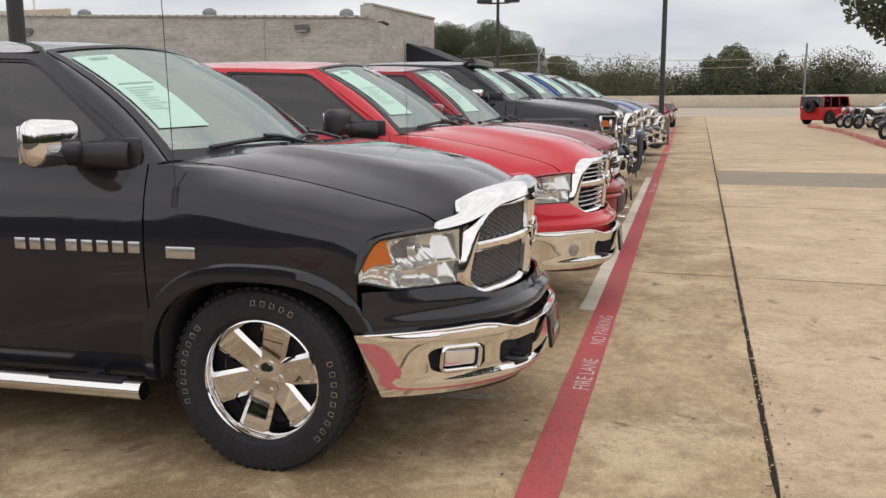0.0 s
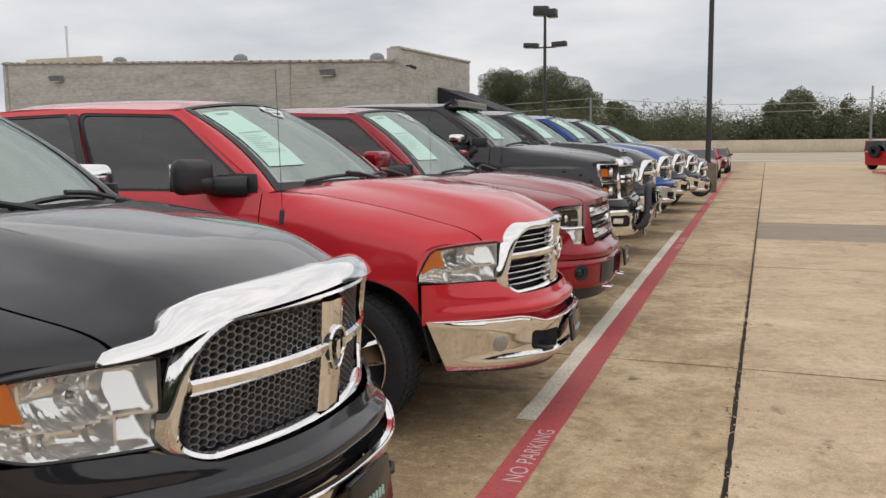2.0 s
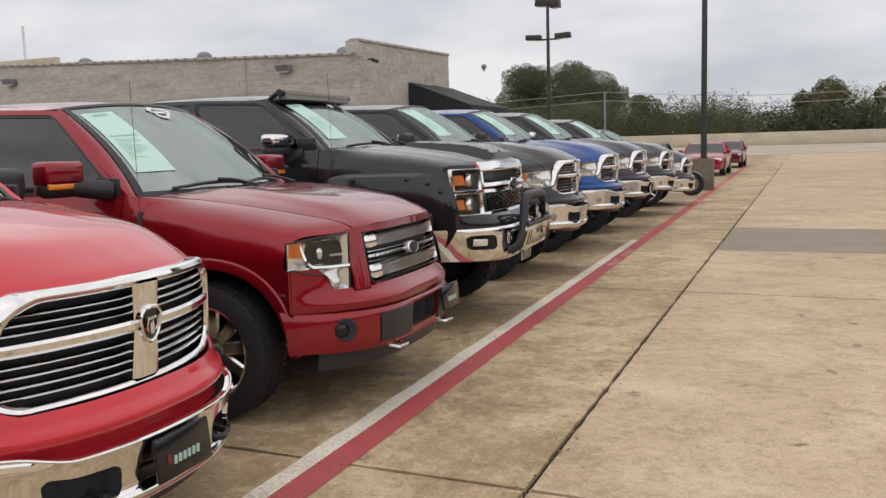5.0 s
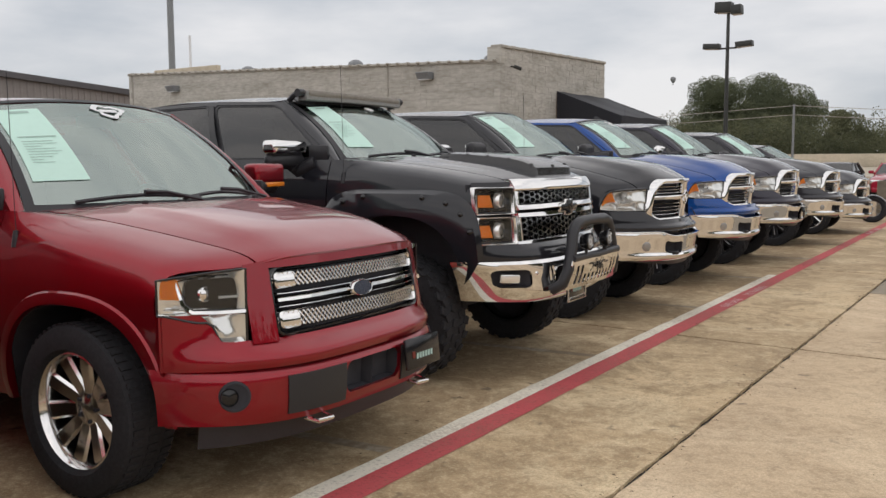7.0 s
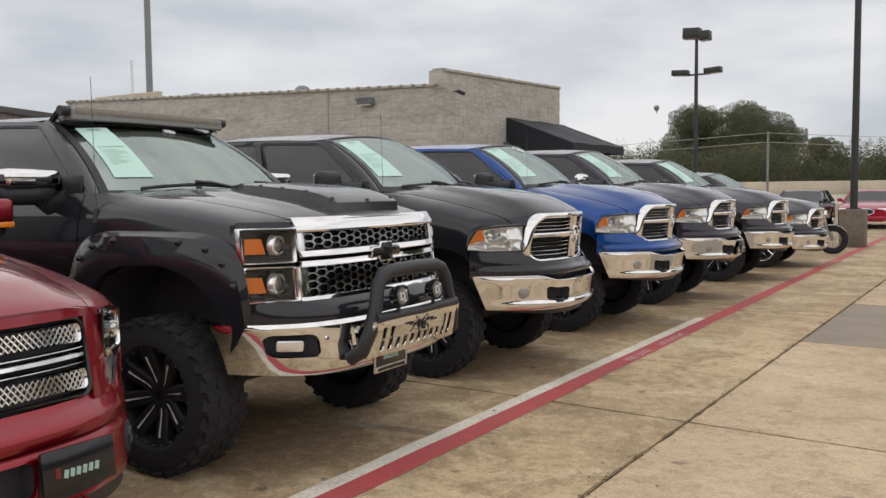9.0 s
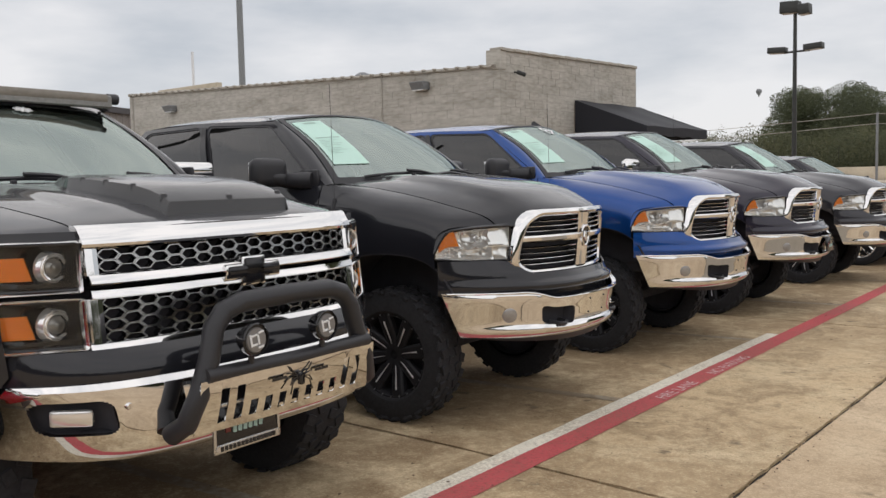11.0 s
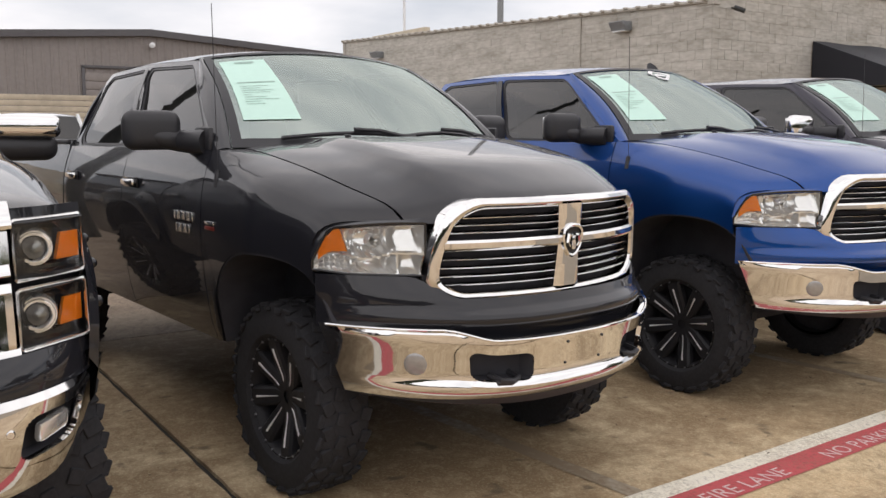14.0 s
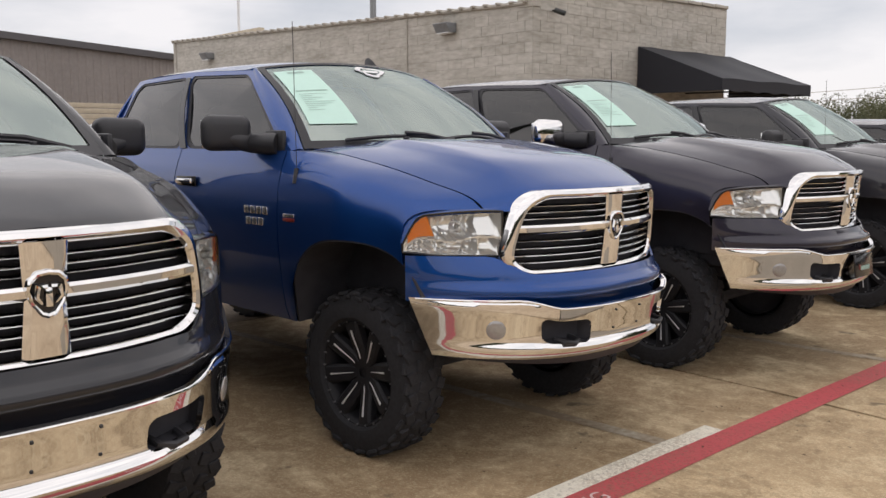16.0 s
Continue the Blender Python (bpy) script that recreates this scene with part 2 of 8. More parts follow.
def lathe(bm, profile, centre, axis="y", seg=32, mirror=1):
    """Turns (radius, along) pairs round an axis through centre."""
    rows = []
    for k in range(seg):
        a = 2 * math.pi * k / seg
        row = []
        for r, h in profile:
            u, v = r * math.cos(a), r * math.sin(a)
            p = {"y": (u, h * mirror, v), "x": (h * mirror, u, v), "z": (u, v, h * mirror)}[axis]
            row.append(tuple(c + q for c, q in zip(centre, p)))
        rows.append(row)
    rows.append(rows[0])
    grid(bm, rows)


def smooth(a, b, x):
    t = max(0.0, min(1.0, (x - a) / (b - a)))
    return t * t * (3 - 2 * t)


def lerp(a, b, t):
    return a + (b - a) * t


def curve_at(keys, x):
    """A smooth value between (x, value) keys."""
    xs, ys = [k[0] for k in keys], [k[1] for k in keys]
    if x <= xs[0]:
        return ys[0]
    for i in range(len(xs) - 1):
        if x <= xs[i + 1]:
            t = (x - xs[i]) / (xs[i + 1] - xs[i])
            m0 = (ys[i + 1] - ys[max(i - 1, 0)]) / max(xs[i + 1] - xs[max(i - 1, 0)], 1e-6)
            j = min(i + 2, len(xs) - 1)
            m1 = (ys[j] - ys[i]) / max(xs[j] - xs[i], 1e-6)
            h = xs[i + 1] - xs[i]
            t2, t3 = t * t, t * t * t
            return ys[i] * (2 * t3 - 3 * t2 + 1) + m0 * h * (t3 - 2 * t2 + t) + ys[i + 1] * (3 * t2 - 2 * t3) + m1 * h * (t3 - t2)
    return ys[-1]


def round_rect(u0, u1, v0, v1, r_u, r_v, n=6):
    """A rounded rectangle in (u, v), anticlockwise from the lower right corner."""
    pts = []
    for cu, cv, a0 in ((u1 - r_u, v0 + r_v, -90), (u1 - r_u, v1 - r_v, 0), (u0 + r_u, v1 - r_v, 90), (u0 + r_u, v0 + r_v, 180)):
        for k in range(n + 1):
            a = radians(a0 + 90 * k / n)
            pts.append((cu + r_u * math.cos(a), cv + r_v * math.sin(a)))
    return pts


# ---- pickup trucks ----
# Own axes of a truck: x ahead, y to its left, z up; x = 0 at the front of the grille.
class Shape:
    """The main curves of a pickup's body, before any lift."""
    def __init__(self, lift=0.0, style="round"):
        self.lift, self.style = lift, style
        self.wheel_x, self.rear_x, self.arch_z = -0.925, -4.49, 0.395
        self.arch = 0.495
        self.tip_x, self.tip_y, self.power = -0.54, 0.905, 2.6
        self.door_x, self.pillar_x, self.cab_end, self.tail_x = -1.46, -2.62, -3.80, -5.70
        self.belt = 1.325
        self.side = [(0.34, 0.90), (0.44, 0.945), (0.60, 0.975), (0.80, 0.995), (0.98, 1.0), (1.12, 0.988), (1.22, 0.965), (1.325, 0.925)]
        self.edge = [(0.0, 1.152), (0.45, 1.128), (0.62, 1.070), (0.80, 1.052), (0.905, 1.03)]
        self.cut = [(0.0, 0.655), (0.25, 0.73), (0.6, 0.78), (1.0, 0.80)]
        self.cowl0, self.cowl_k = -1.20, 0.20
        self.cowl_z = [(0.0, 1.345), (0.55, 1.345), (0.80, 1.330), (0.90, 1.305), (0.96, 1.25)]
        self.dome, self.crown = 0.027, 0.028
        self.roof_z, self.rail_z, self.rail_y = 1.885, 1.80, 0.685
        self.ws_top = -2.02
        if style == "round":
            self.wheel_x = -0.905 if lift > 0.1 else -1.0
            self.arch = 0.47 if lift < 0 else 0.495
        if style == "oval":
            self.tip_x, self.tip_y, self.power = -0.36, 0.945, 3.4
            self.wheel_x, self.rear_x = -0.92, -4.5
            self.arch = 0.52
            self.edge = [(0.0, 1.135), (0.45, 1.13), (0.62, 1.105), (0.80, 1.085), (0.945, 1.06)]
            self.cut = [(0.0, 0.60), (0.3, 0.68), (0.6, 0.74), (1.0, 0.78)]
            self.cowl_z = [(0.0, 1.32), (0.55, 1.32), (0.80, 1.315), (0.90, 1.295), (0.96, 1.25)]
            self.roof_z, self.rail_z = 1.945, 1.865
            self.dome, self.crown = 0.012, 0.028
        if style == "square":
            self.tip_x, self.tip_y, self.power = -0.24, 0.94, 4.0
            self.wheel_x, self.rear_x = -0.86, -4.5
            self.arch = 0.54
            self.edge = [(0.0, 1.175), (0.45, 1.17), (0.62, 1.155), (0.80, 1.135), (0.94, 1.115)]
            self.cut = [(0.0, 0.68), (0.3, 0.72), (0.6, 0.75), (1.0, 0.78)]
            self.cowl_z = [(0.0, 1.335), (0.55, 1.335), (0.80, 1.328), (0.90, 1.305), (0.965, 1.26)]
            self.dome, self.crown = 0.012, 0.012
            self.roof_z, self.rail_z = 1.855, 1.785

    def plan(self, y):
        """How far the front lies back at y."""
        return self.tip_x * min(1.2, abs(y) / self.tip_y) ** self.power

    def taper(self, x):
        k = 1.0 - self.tip_y / 1.0
        return 1.0 - (k + 0.0) * smooth(-1.0, self.tip_x, x) if x > -1.0 else (1.0 - 0.015 * smooth(-4.6, self.tail_x, x) if x < -4.6 else 1.0)

    def half(self, x, z):
        return curve_at(self.side, z) * self.taper(x)

    def bottom(self, x):
        z = 0.40
        for cx in (self.wheel_x, self.rear_x):
            d = abs(x - cx)
            if d < self.arch:
                q = self.arch * (1 - (d / self.arch) ** 2.4) ** (1 / 2.4)
                z = max(z, self.arch_z + q)
        return z

    def edge_out(self):
        return self.tip_y

    def cowl_x(self, y):
        return self.cowl0 - self.cowl_k * (abs(y) / 0.8) ** 2

    def top(self, u, y):
        """A point of the hood and fender tops; u runs from nose to cowl."""
        ay = abs(y)
        y_out = self.top_half(u)
        x0 = self.plan(ay * self.tip_y / y_out) - 0.024
        x1 = lerp(self.cowl_x(ay), self.door_x, smooth(0.72, y_out, ay))
        x = lerp(x0, x1, u)
        e = curve_at(self.edge, ay * self.tip_y / y_out)
        c = curve_at(self.cowl_z, ay * 0.96 / y_out)
        g = 0.16 * (1 - math.exp(-u / 0.035)) + 0.84 * (1 - (1 - u) ** 1.55)
        z = lerp(e, c, g)
        yc = curve_at(self.cut, u)
        if ay < yc:
            z += self.crown * (1 - (ay / yc) ** 5) * smooth(0.0, 0.22, u) * (1 - 0.55 * smooth(0.8, 1.0, u))
        z += self.dome * smooth(0.555, 0.49, ay) * smooth(0.02, 0.3, u) * (1 - 0.5 * smooth(0.75, 1.0, u))
        return (x, y, z + self.lift)

    def top_half(self, u):
        x = lerp(self.tip_x, self.door_x, u)
        return self.half(x, 1.13) * 0.985

    # cab glass surfaces
    def cab_side(self, u, v, sgn):
        """u from the windscreen pillar back, v from belt to roof rail."""
        xb = lerp(-1.44, self.cab_end, u)
        xt = lerp(self.ws_top - 0.12, self.cab_end + 0.13, u)
        x = lerp(xb, xt, max(v, 0.0) ** 1.05)
        z = lerp(self.belt, self.rail_z, v) + 0.03 * v * math.sin(math.pi * min(1, u * 0.8)) - 0.012 * v * max(0, u - 0.8) / 0.2
        y = lerp(0.915, self.rail_y + 0.01, v) + 0.035 * math.sin(math.pi * v) - 0.015 * u * v
        return (x, sgn * y, z + self.lift)

    def screen(self, y_rel, v):
        """The windscreen: y_rel from -1 to 1, v from cowl to roof."""
        yb, yt = 0.845, self.rail_y + 0.0
        y = y_rel * lerp(yb, yt, v)
        xb = self.cowl_x(y) - 0.0
        xt = self.ws_top - 0.10 * y_rel ** 2
        x = lerp(xb, xt, v) + 0.03 * math.sin(math.pi * v)
        zb = 1.33 if self.style == "round" else 1.30
        zt = lerp(self.roof_z - 0.02, self.rail_z + 0.012, abs(y_rel) ** 2.2)
        return (x, y, lerp(zb, zt, v) + 0.025 * math.sin(math.pi * v) + self.lift)


def wheel(parent, x, y, z, r, width, rim_r, kind, outer):
    """A wheel; outer is -1 or 1, the way its face looks along y."""
    hub = new("wheel")
    hub.parent, hub.location = parent, (x, y, z)
    hub.empty_display_size = 0.1
    w = width / 2
    bm = bmesh.new()
    s = outer
    rough = kind in ("milled",)
    prof = [(rim_r, -w * 0.82), (rim_r + 0.02, -w), (lerp(rim_r, r, 0.55), -w * 1.06), (r * 0.965, -w * 0.93), (r * 0.995, -w * 0.75), (r, 0), (r * 0.995, w * 0.75), (r * 0.965, w * 0.93),
            (lerp(rim_r, r, 0.55), w * 1.06), (rim_r + 0.02, w), (rim_r, w * 0.82)]
    lathe(bm, prof, (0, 0, 0), "y", 56, s)
    part("tyre", bm, M_RUBBER, hub, "black mud tyre" if rough else "black road tyre")
    bm = bmesh.new()
    if rough:
        for k in range(26):
            a = 2 * math.pi * k / 26
            for row, (off, rad, size) in enumerate(((-0.74, 0.992, 0.30), (-0.28, 1.0, 0.24), (0.28, 1.0, 0.24), (0.74, 0.992, 0.30), (0.98, 0.95, 0.14))):
                b = a + (0.12 if row % 2 else 0.0)
                m = Matrix.Rotation(-b, 4, "Y") @ Matrix.Rotation(0.35 if row % 2 else -0.35, 4, "X")
                t = Matrix.Rotation(-b, 4, "Y") @ Vector((r * rad, 0, 0))
                box(bm, (t.x, s * off * w, t.z), (0.020, size * w * 1.4, 0.058), 0.004, m, 1)
    else:
        for k in range(60):
            a = 2 * math.pi * k / 60
            for off in (-0.62, 0.0, 0.62):
                m = Matrix.Rotation(-a, 4, "Y")
                t = m @ Vector((r * 1.0, 0, 0))
                box(bm, (t.x, off * w, t.z), (0.010, w * 0.42, 0.024), 0.0, m)
    tagged(part("tread", bm, M_RUBBER, hub, "chunky tread lugs" if rough else "fine tread blocks"), kind="stuff")
    # rim barrel and lip
    bm = bmesh.new()
    lathe(bm, [(rim_r * 0.93, -w * 0.8), (rim_r * 0.90, w * 0.35), (rim_r * 0.935, w * 0.72), (rim_r * 0.985, w * 0.86), (rim_r * 1.01, w * 0.84), (rim_r * 1.01, w * 0.6)], (0, 0, 0), "y", 48, s)
    rim_mat = {"chrome": M_CHROME, "polished": M_CHROME, "milled": M_BLACKRIM, "alloy": M_ALLOY}[kind]
    rim = part("rim", bm, rim_mat, hub)
    bm = bmesh.new()
    lathe(bm, [(0.001, -w * 0.1), (rim_r * 0.55, -w * 0.1), (rim_r * 0.90, -w * 0.25)], (0, 0, 0), "y", 32, s)
    part("brake_disc", bm, M_DARK, hub)
    n = {"chrome": 6, "polished": 5, "milled": 8, "alloy": 10}[kind]
    for k in range(n):
        a = 2 * math.pi * (k + 0.25) / n
        bm = bmesh.new()
        wide = {"chrome": 0.062, "polished": 0.062, "milled": 0.045, "alloy": 0.04}[kind]
        rows = []
        for t in (0.10, 0.35, 0.6, 0.85, 0.985):
            rr = rim_r * t
            hw = wide * (0.85 + 0.30 * t) * (0.55 if kind in ("milled", "alloy") and t < 0.3 else 1.0)
            y0 = w * (lerp(0.50, 0.84, smooth(0.2, 0.95, t)) if kind == "milled" else lerp(0.34, 0.60, smooth(0.2, 0.95, t)))
            rows.append([(rr, s * (y0 - 0.05), -hw), (rr, s * (y0 - 0.012), -hw), (rr, s * y0, -hw * 0.72), (rr, s * y0, hw * 0.72), (rr, s * (y0 - 0.012), hw), (rr, s * (y0 - 0.05), hw)])
        grid(bm, rows)
        bmesh.ops.rotate(bm, verts=bm.verts, cent=(0, 0, 0), matrix=Matrix.Rotation(-a, 3, "Y"))
        part("spoke", bm, rim_mat, rim, sharp=25)
        if kind == "milled":
            bm = bmesh.new()
            for shift, t0, t1, thick in ((0.0, 0.26, 0.82, 0.0046),):
                rows = []
                for k_ in range(6):
                    t = lerp(t0, t1, k_ / 5)
                    rr = rim_r * t
                    mid = wide * (0.85 + 0.30 * t) * shift
                    y0 = w * lerp(0.50, 0.84, smooth(0.2, 0.95, t)) + 0.006
                    th = thick * (0.22 + 0.78 * (k_ / 5) ** 1.5)
                    rows.append([(rr, s * (y0 - 0.006), mid - th * 1.2), (rr, s * y0, mid - th), (rr, s * y0, mid + th), (rr, s * (y0 - 0.006), mid + th * 1.2)])
                grid(bm, rows)
            bmesh.ops.rotate(bm, verts=bm.verts, cent=(0, 0, 0), matrix=Matrix.Rotation(-a, 3, "Y"))
            part("milled_edge", bm, M_MILLED, rim, "bright milled spoke edge")
    bm = bmesh.new()
    lathe(bm, [(0.001, w * 0.42), (0.03, w * 0.42), (0.045, w * 0.38), (0.082, w * 0.36), (0.088, w * 0.2)], (0, 0, 0), "y", 24, s)
    part("hub_cap", bm, rim_mat, hub)
    bm = bmesh.new()
    for k in range(5):
        a = 2 * math.pi * k / 5
        lathe(bm, [(0.001, w * 0.42), (0.010, w * 0.42), (0.012, w * 0.25)], (0.064 * math.cos(a), 0, 0.064 * math.sin(a)), "y", 6, s)
    tagged(part("lug_nut", bm, M_DARK if kind != "chrome" else M_ALLOY, hub), kind="stuff")
    if kind == "milled":
        bm = bmesh.new()
        for k in range(24):
            a = 2 * math.pi * k / 24
            lathe(bm, [(0.001, w * 0.90), (0.005, w * 0.90), (0.006, w * 0.8)], (rim_r * 0.985 * math.cos(a), 0, rim_r * 0.985 * math.sin(a)), "y", 6, s)
        tagged(part("rim_bolt", bm, M_DARKMESH, hub), kind="stuff")
    if kind == "chrome":
        # raised white lettering on the sidewall stands as plain strokes
        bm = bmesh.new()
        rr = lerp(rim_r, r, 0.60)
        for a0, cnt in ((-40, 9), (140, 9), (62, 5)):
            for k in range(cnt):
                a = radians(a0 + k * 7.2)
                c = Vector((rr * math.cos(a), s * (w * 1.055), rr * math.sin(a)))
                m = Matrix.Rotation(-a, 4, "Y")
                for q in (-1, 1):
                    d = m @ Vector((0, 0, q * 0.009))
                    box(bm, c + d, (0.022, 0.003, 0.0016), 0.0, m)
                for q in (-1, 1):
                    d = m @ Vector((q * 0.011, 0, 0))
                    box(bm, c + d, (0.0016, 0.003, 0.018), 0.0, m)
        tagged(part("sidewall_mark", bm, M_BADGE, hub, "raised white outline marks"), kind="stuff")
    return hub


def side_panel(name, truck, sh, x0, x1, sgn, material, n=14, z_top=None, label=""):
    """A body side between two stations, down to sill or wheel arch."""
    bm = bmesh.new()
    rows = []
    for i in range(n + 1):
        x = lerp(x0, x1, i / n)
        zb, zt = sh.bottom(x), (z_top or sh.belt)
        row = []
        for k in range(13):
            z = lerp(zb, zt, k / 12)
            row.append((x, sgn * sh.half(x, z), z + sh.lift))
        rows.append(row)
    grid(bm, rows)
    return part(name, bm, material, truck, label, solid=0.012)


def pickup(name, m, material, label, style="round", lift=0.0, wheels=("chrome", 0.41, 0.275), mirrors="black", grille="slats", paper=True, step=False, flare=None, opts=()):
    """A crew-cab pickup with all its parts."""
    sh = Shape(lift, style)
    L = lift
    truck = thing(name, m, label, "pickup truck", "pickup trucks in the row")
    kind, wr, ww = wheels
    rim_r = 0.262 if kind == "chrome" and lift < 0 else 0.275
    track = 0.80 if lift < 0 else 0.86 if lift < 0.1 else (0.765 if style == "round" else 0.875)
    for wx in (sh.wheel_x, sh.rear_x):
        for sgn in (-1, 1):
            wheel(truck, wx - (0.06 if lift > 0.1 and style == "round" else 0.0), sgn * track, wr, wr, ww, rim_r, kind, sgn)
    # fenders: top from hood cut to shoulder and the side in one sheet
    for sgn in (-1, 1):
        bm = bmesh.new()
        rows = []
        n = 30
        for i in range(n + 1):
            u = i / n
            yo, yc = sh.top_half(u), curve_at(sh.cut, u) + 0.005
            ya = yc + 0.30 * (yo - yc)
            row = [sh.top(u, sgn * lerp(yc, ya, k / 3)) for k in range(4)]
            x = lerp(sh.tip_x - 0.024, sh.door_x, u)
            zb = sh.bottom(x)
            # rounded shoulder
            p0, p1, pe = Vector(sh.top(u, sgn * (ya - 0.02))), Vector(sh.top(u, sgn * ya)), sh.top(u, sgn * yo)
            zs = max(zb + 0.02, pe[2] - L - 0.10)
            pb = Vector((x, sgn * sh.half(x, zs), zs + L))
            reach = (pb - p1).length
            c1 = p1 + (p1 - p0).normalized() * reach * 0.42
            c2 = pb + Vector((0, -sgn * 0.004, reach * 0.45))
            for k in range(1, 9):
                t = k / 8
                q = p1 * (1 - t) ** 3 + c1 * 3 * t * (1 - t) ** 2 + c2 * 3 * t * t * (1 - t) + pb * t ** 3
                row.append(tuple(q))
            for k in range(1, 11):
                z = lerp(zs, zb, k / 10)
                row.append((x, sgn * sh.half(x, z), z + L))
            # towards the door the sheet takes the door's section
            w = smooth(0.66, 1.0, u)
            if w > 0:
                p_cut = Vector(row[0])
                belt = Vector((row[3][0], sgn * sh.half(x, sh.belt), sh.belt + L))
                for k in range(1, 22):
                    if k < 4:
                        q = p_cut.lerp(belt, k / 4)
                    elif k < 12:
                        z = lerp(sh.belt, 1.06, (k - 4) / 8)
                        q = Vector((x, sgn * sh.half(x, z), z + L))
                    else:
                        z = lerp(1.06, zb, (k - 12) / 9)
                        q = Vector((x, sgn * sh.half(x, z), z + L))
                    row[k] = tuple(Vector(row[k]).lerp(q, w))
            rows.append(row)
        grid(bm, rows)
        part("fender", bm, material, truck, solid=0.010)
        # front door, rear door, cab corner and bed side
        d1 = side_panel("front_door", truck, sh, sh.door_x - 0.008, sh.pillar_x, sgn, material)
        d2 = side_panel("rear_door", truck, sh, sh.pillar_x - 0.008, sh.cab_end + 0.04, sgn, material, 16)
        side_panel("cab_corner", truck, sh, sh.cab_end + 0.033, sh.cab_end - 0.03, sgn, material, 3)
        side_panel("bed_side", truck, sh, sh.cab_end - 0.055, sh.tail_x, sgn, material, 34, 1.36)
        for d, hx in ((d1, sh.pillar_x + 0.17), (d2, sh.cab_end + 0.21)):
            bm = bmesh.new()
            yh = sh.half(hx, 1.10) + 0.02
            box(bm, (hx, sgn * yh, 1.135 + L), (0.19, 0.03, 0.035), 0.012)
            part("door_handle", bm, M_CHROME if "chrome_handles" in opts else M_CHROME, d, "chrome pull handle")
            bm = bmesh.new()
            box(bm, (hx, sgn * (yh - 0.014), 1.135 + L), (0.23, 0.012, 0.06), 0.005)
            part("handle_recess", bm, M_GLOSSBLACK, d)
        # badges as plain bars
        if "badge_row" in opts:
            for k in range(8):
                bm = bmesh.new()
                bx = sh.door_x - 0.60 + k * 0.075 + (0.03 if k > 2 else 0)
                box(bm, (bx, sgn * (sh.half(bx, 0.985) + 0.004), 0.985 + L), (0.055, 0.008, 0.05), 0.003)
                part("badge_bar", bm, M_BADGE, d1, "silver badge stroke")
            bm = bmesh.new()
            box(bm, (sh.door_x + 0.17, sgn * (sh.half(sh.door_x + 0.17, 0.97) + 0.004), 0.97 + L), (0.135, 0.008, 0.05), 0.003)
            part("engine_badge", bm, M_BADGE, truck, "silver engine badge")
        if "badge_stack" in opts:
            for r in (0, 1):
                for k in range(4 - r):
                    bm = bmesh.new()
                    bx = sh.door_x - 0.30 + k * 0.062 + r * 0.02
                    bz = 1.0 - r * 0.062
                    box(bm, (bx, sgn * (sh.half(bx, bz) + 0.004), bz + L), (0.046, 0.008, 0.044), 0.003)
                    part("badge_bar", bm, M_BADGE, d1, "silver badge stroke")
            for q, mt in ((0.012, M_BADGE), (-0.012, M_REDBADGE)):
                bm = bmesh.new()
                bx = sh.door_x + 0.11
                box(bm, (bx, sgn * (sh.half(bx, 0.97 + q) + 0.004), 0.975 + q + L), (0.10, 0.008, 0.018), 0.003)
                part("engine_badge", bm, mt, truck, "small engine badge")
        # arch lining and flare
        for cx in (sh.wheel_x, sh.rear_x):
            bm = bmesh.new()
            rows = []
            for k in range(25):
                x = cx + sh.arch * (1 - 2 * k / 24)
                z = sh.bottom(x - 0.002 * (1 if k < 12 else -1)) if 0 < k < 24 else 0.40
                rows.append([(x, sgn * (sh.half(x, z) - 0.008), z + L), (x, sgn * 0.55, z + L + 0.02)])
            grid(bm, rows)
            part("wheel_well", bm, M_DARK, truck, solid=0.01)
            if flare:
                bm = bmesh.new()
                rows = []
                for k in range(31):
                    a0 = 0.10 if "bolted" in opts else 0.0
                    a = lerp(a0, math.pi - a0, k / 30)
                    c, s_ = math.cos(a), math.sin(a)
                    def at(rad, out):
                        k_ = (rad - sh.arch) / flare[0] if "bolted" in opts else 0.0
                        e_ = lerp(0.83, 0.42, max(0.0, k_))
                        px = cx + (rad - 0.05 * max(0, k_)) * (abs(c) ** e_) * (1 if c >= 0 else -1)
                        pz = sh.arch_z + rad * (max(0.0, s_) ** e_)
                        hz = max(0.4, pz)
                        return (px, sgn * (sh.half(px, hz) + out), pz + L)
                    big = flare[0]
                    rows.append([at(sh.arch + big, 0.001), at(sh.arch + big * 0.85, flare[1] * 0.7), at(sh.arch + big * 0.35, flare[1]), at(sh.arch + 0.0, flare[1]), at(sh.arch - 0.004, -0.02)])
                grid(bm, rows)
                fl = part("wheel_arch_flare", bm, flare[2], truck)
                if "bolted" in opts:
                    for k in range(1, 9):
                        a = math.pi * (k + 0.5) / 10
                        c, s_ = math.cos(a), math.sin(a)
                        rad = sh.arch + flare[0] * 0.72
                        px = cx + (rad - 0.036) * (abs(c) ** 0.53) * (1 if c >= 0 else -1)
                        pz = sh.arch_z + rad * (s_ ** 0.53)
                        bm = bmesh.new()
                        lathe(bm, [(0.001, 0.016), (0.010, 0.014), (0.019, 0.004), (0.022, -0.02)], (px, sgn * (sh.half(px, max(0.4, pz)) + flare[1] * 0.84), pz + L), "y", 10, sgn)
                        part("flare_bolt", bm, M_GLOSSBLACK, fl)
    # hood
    bm = bmesh.new()
    rows = []
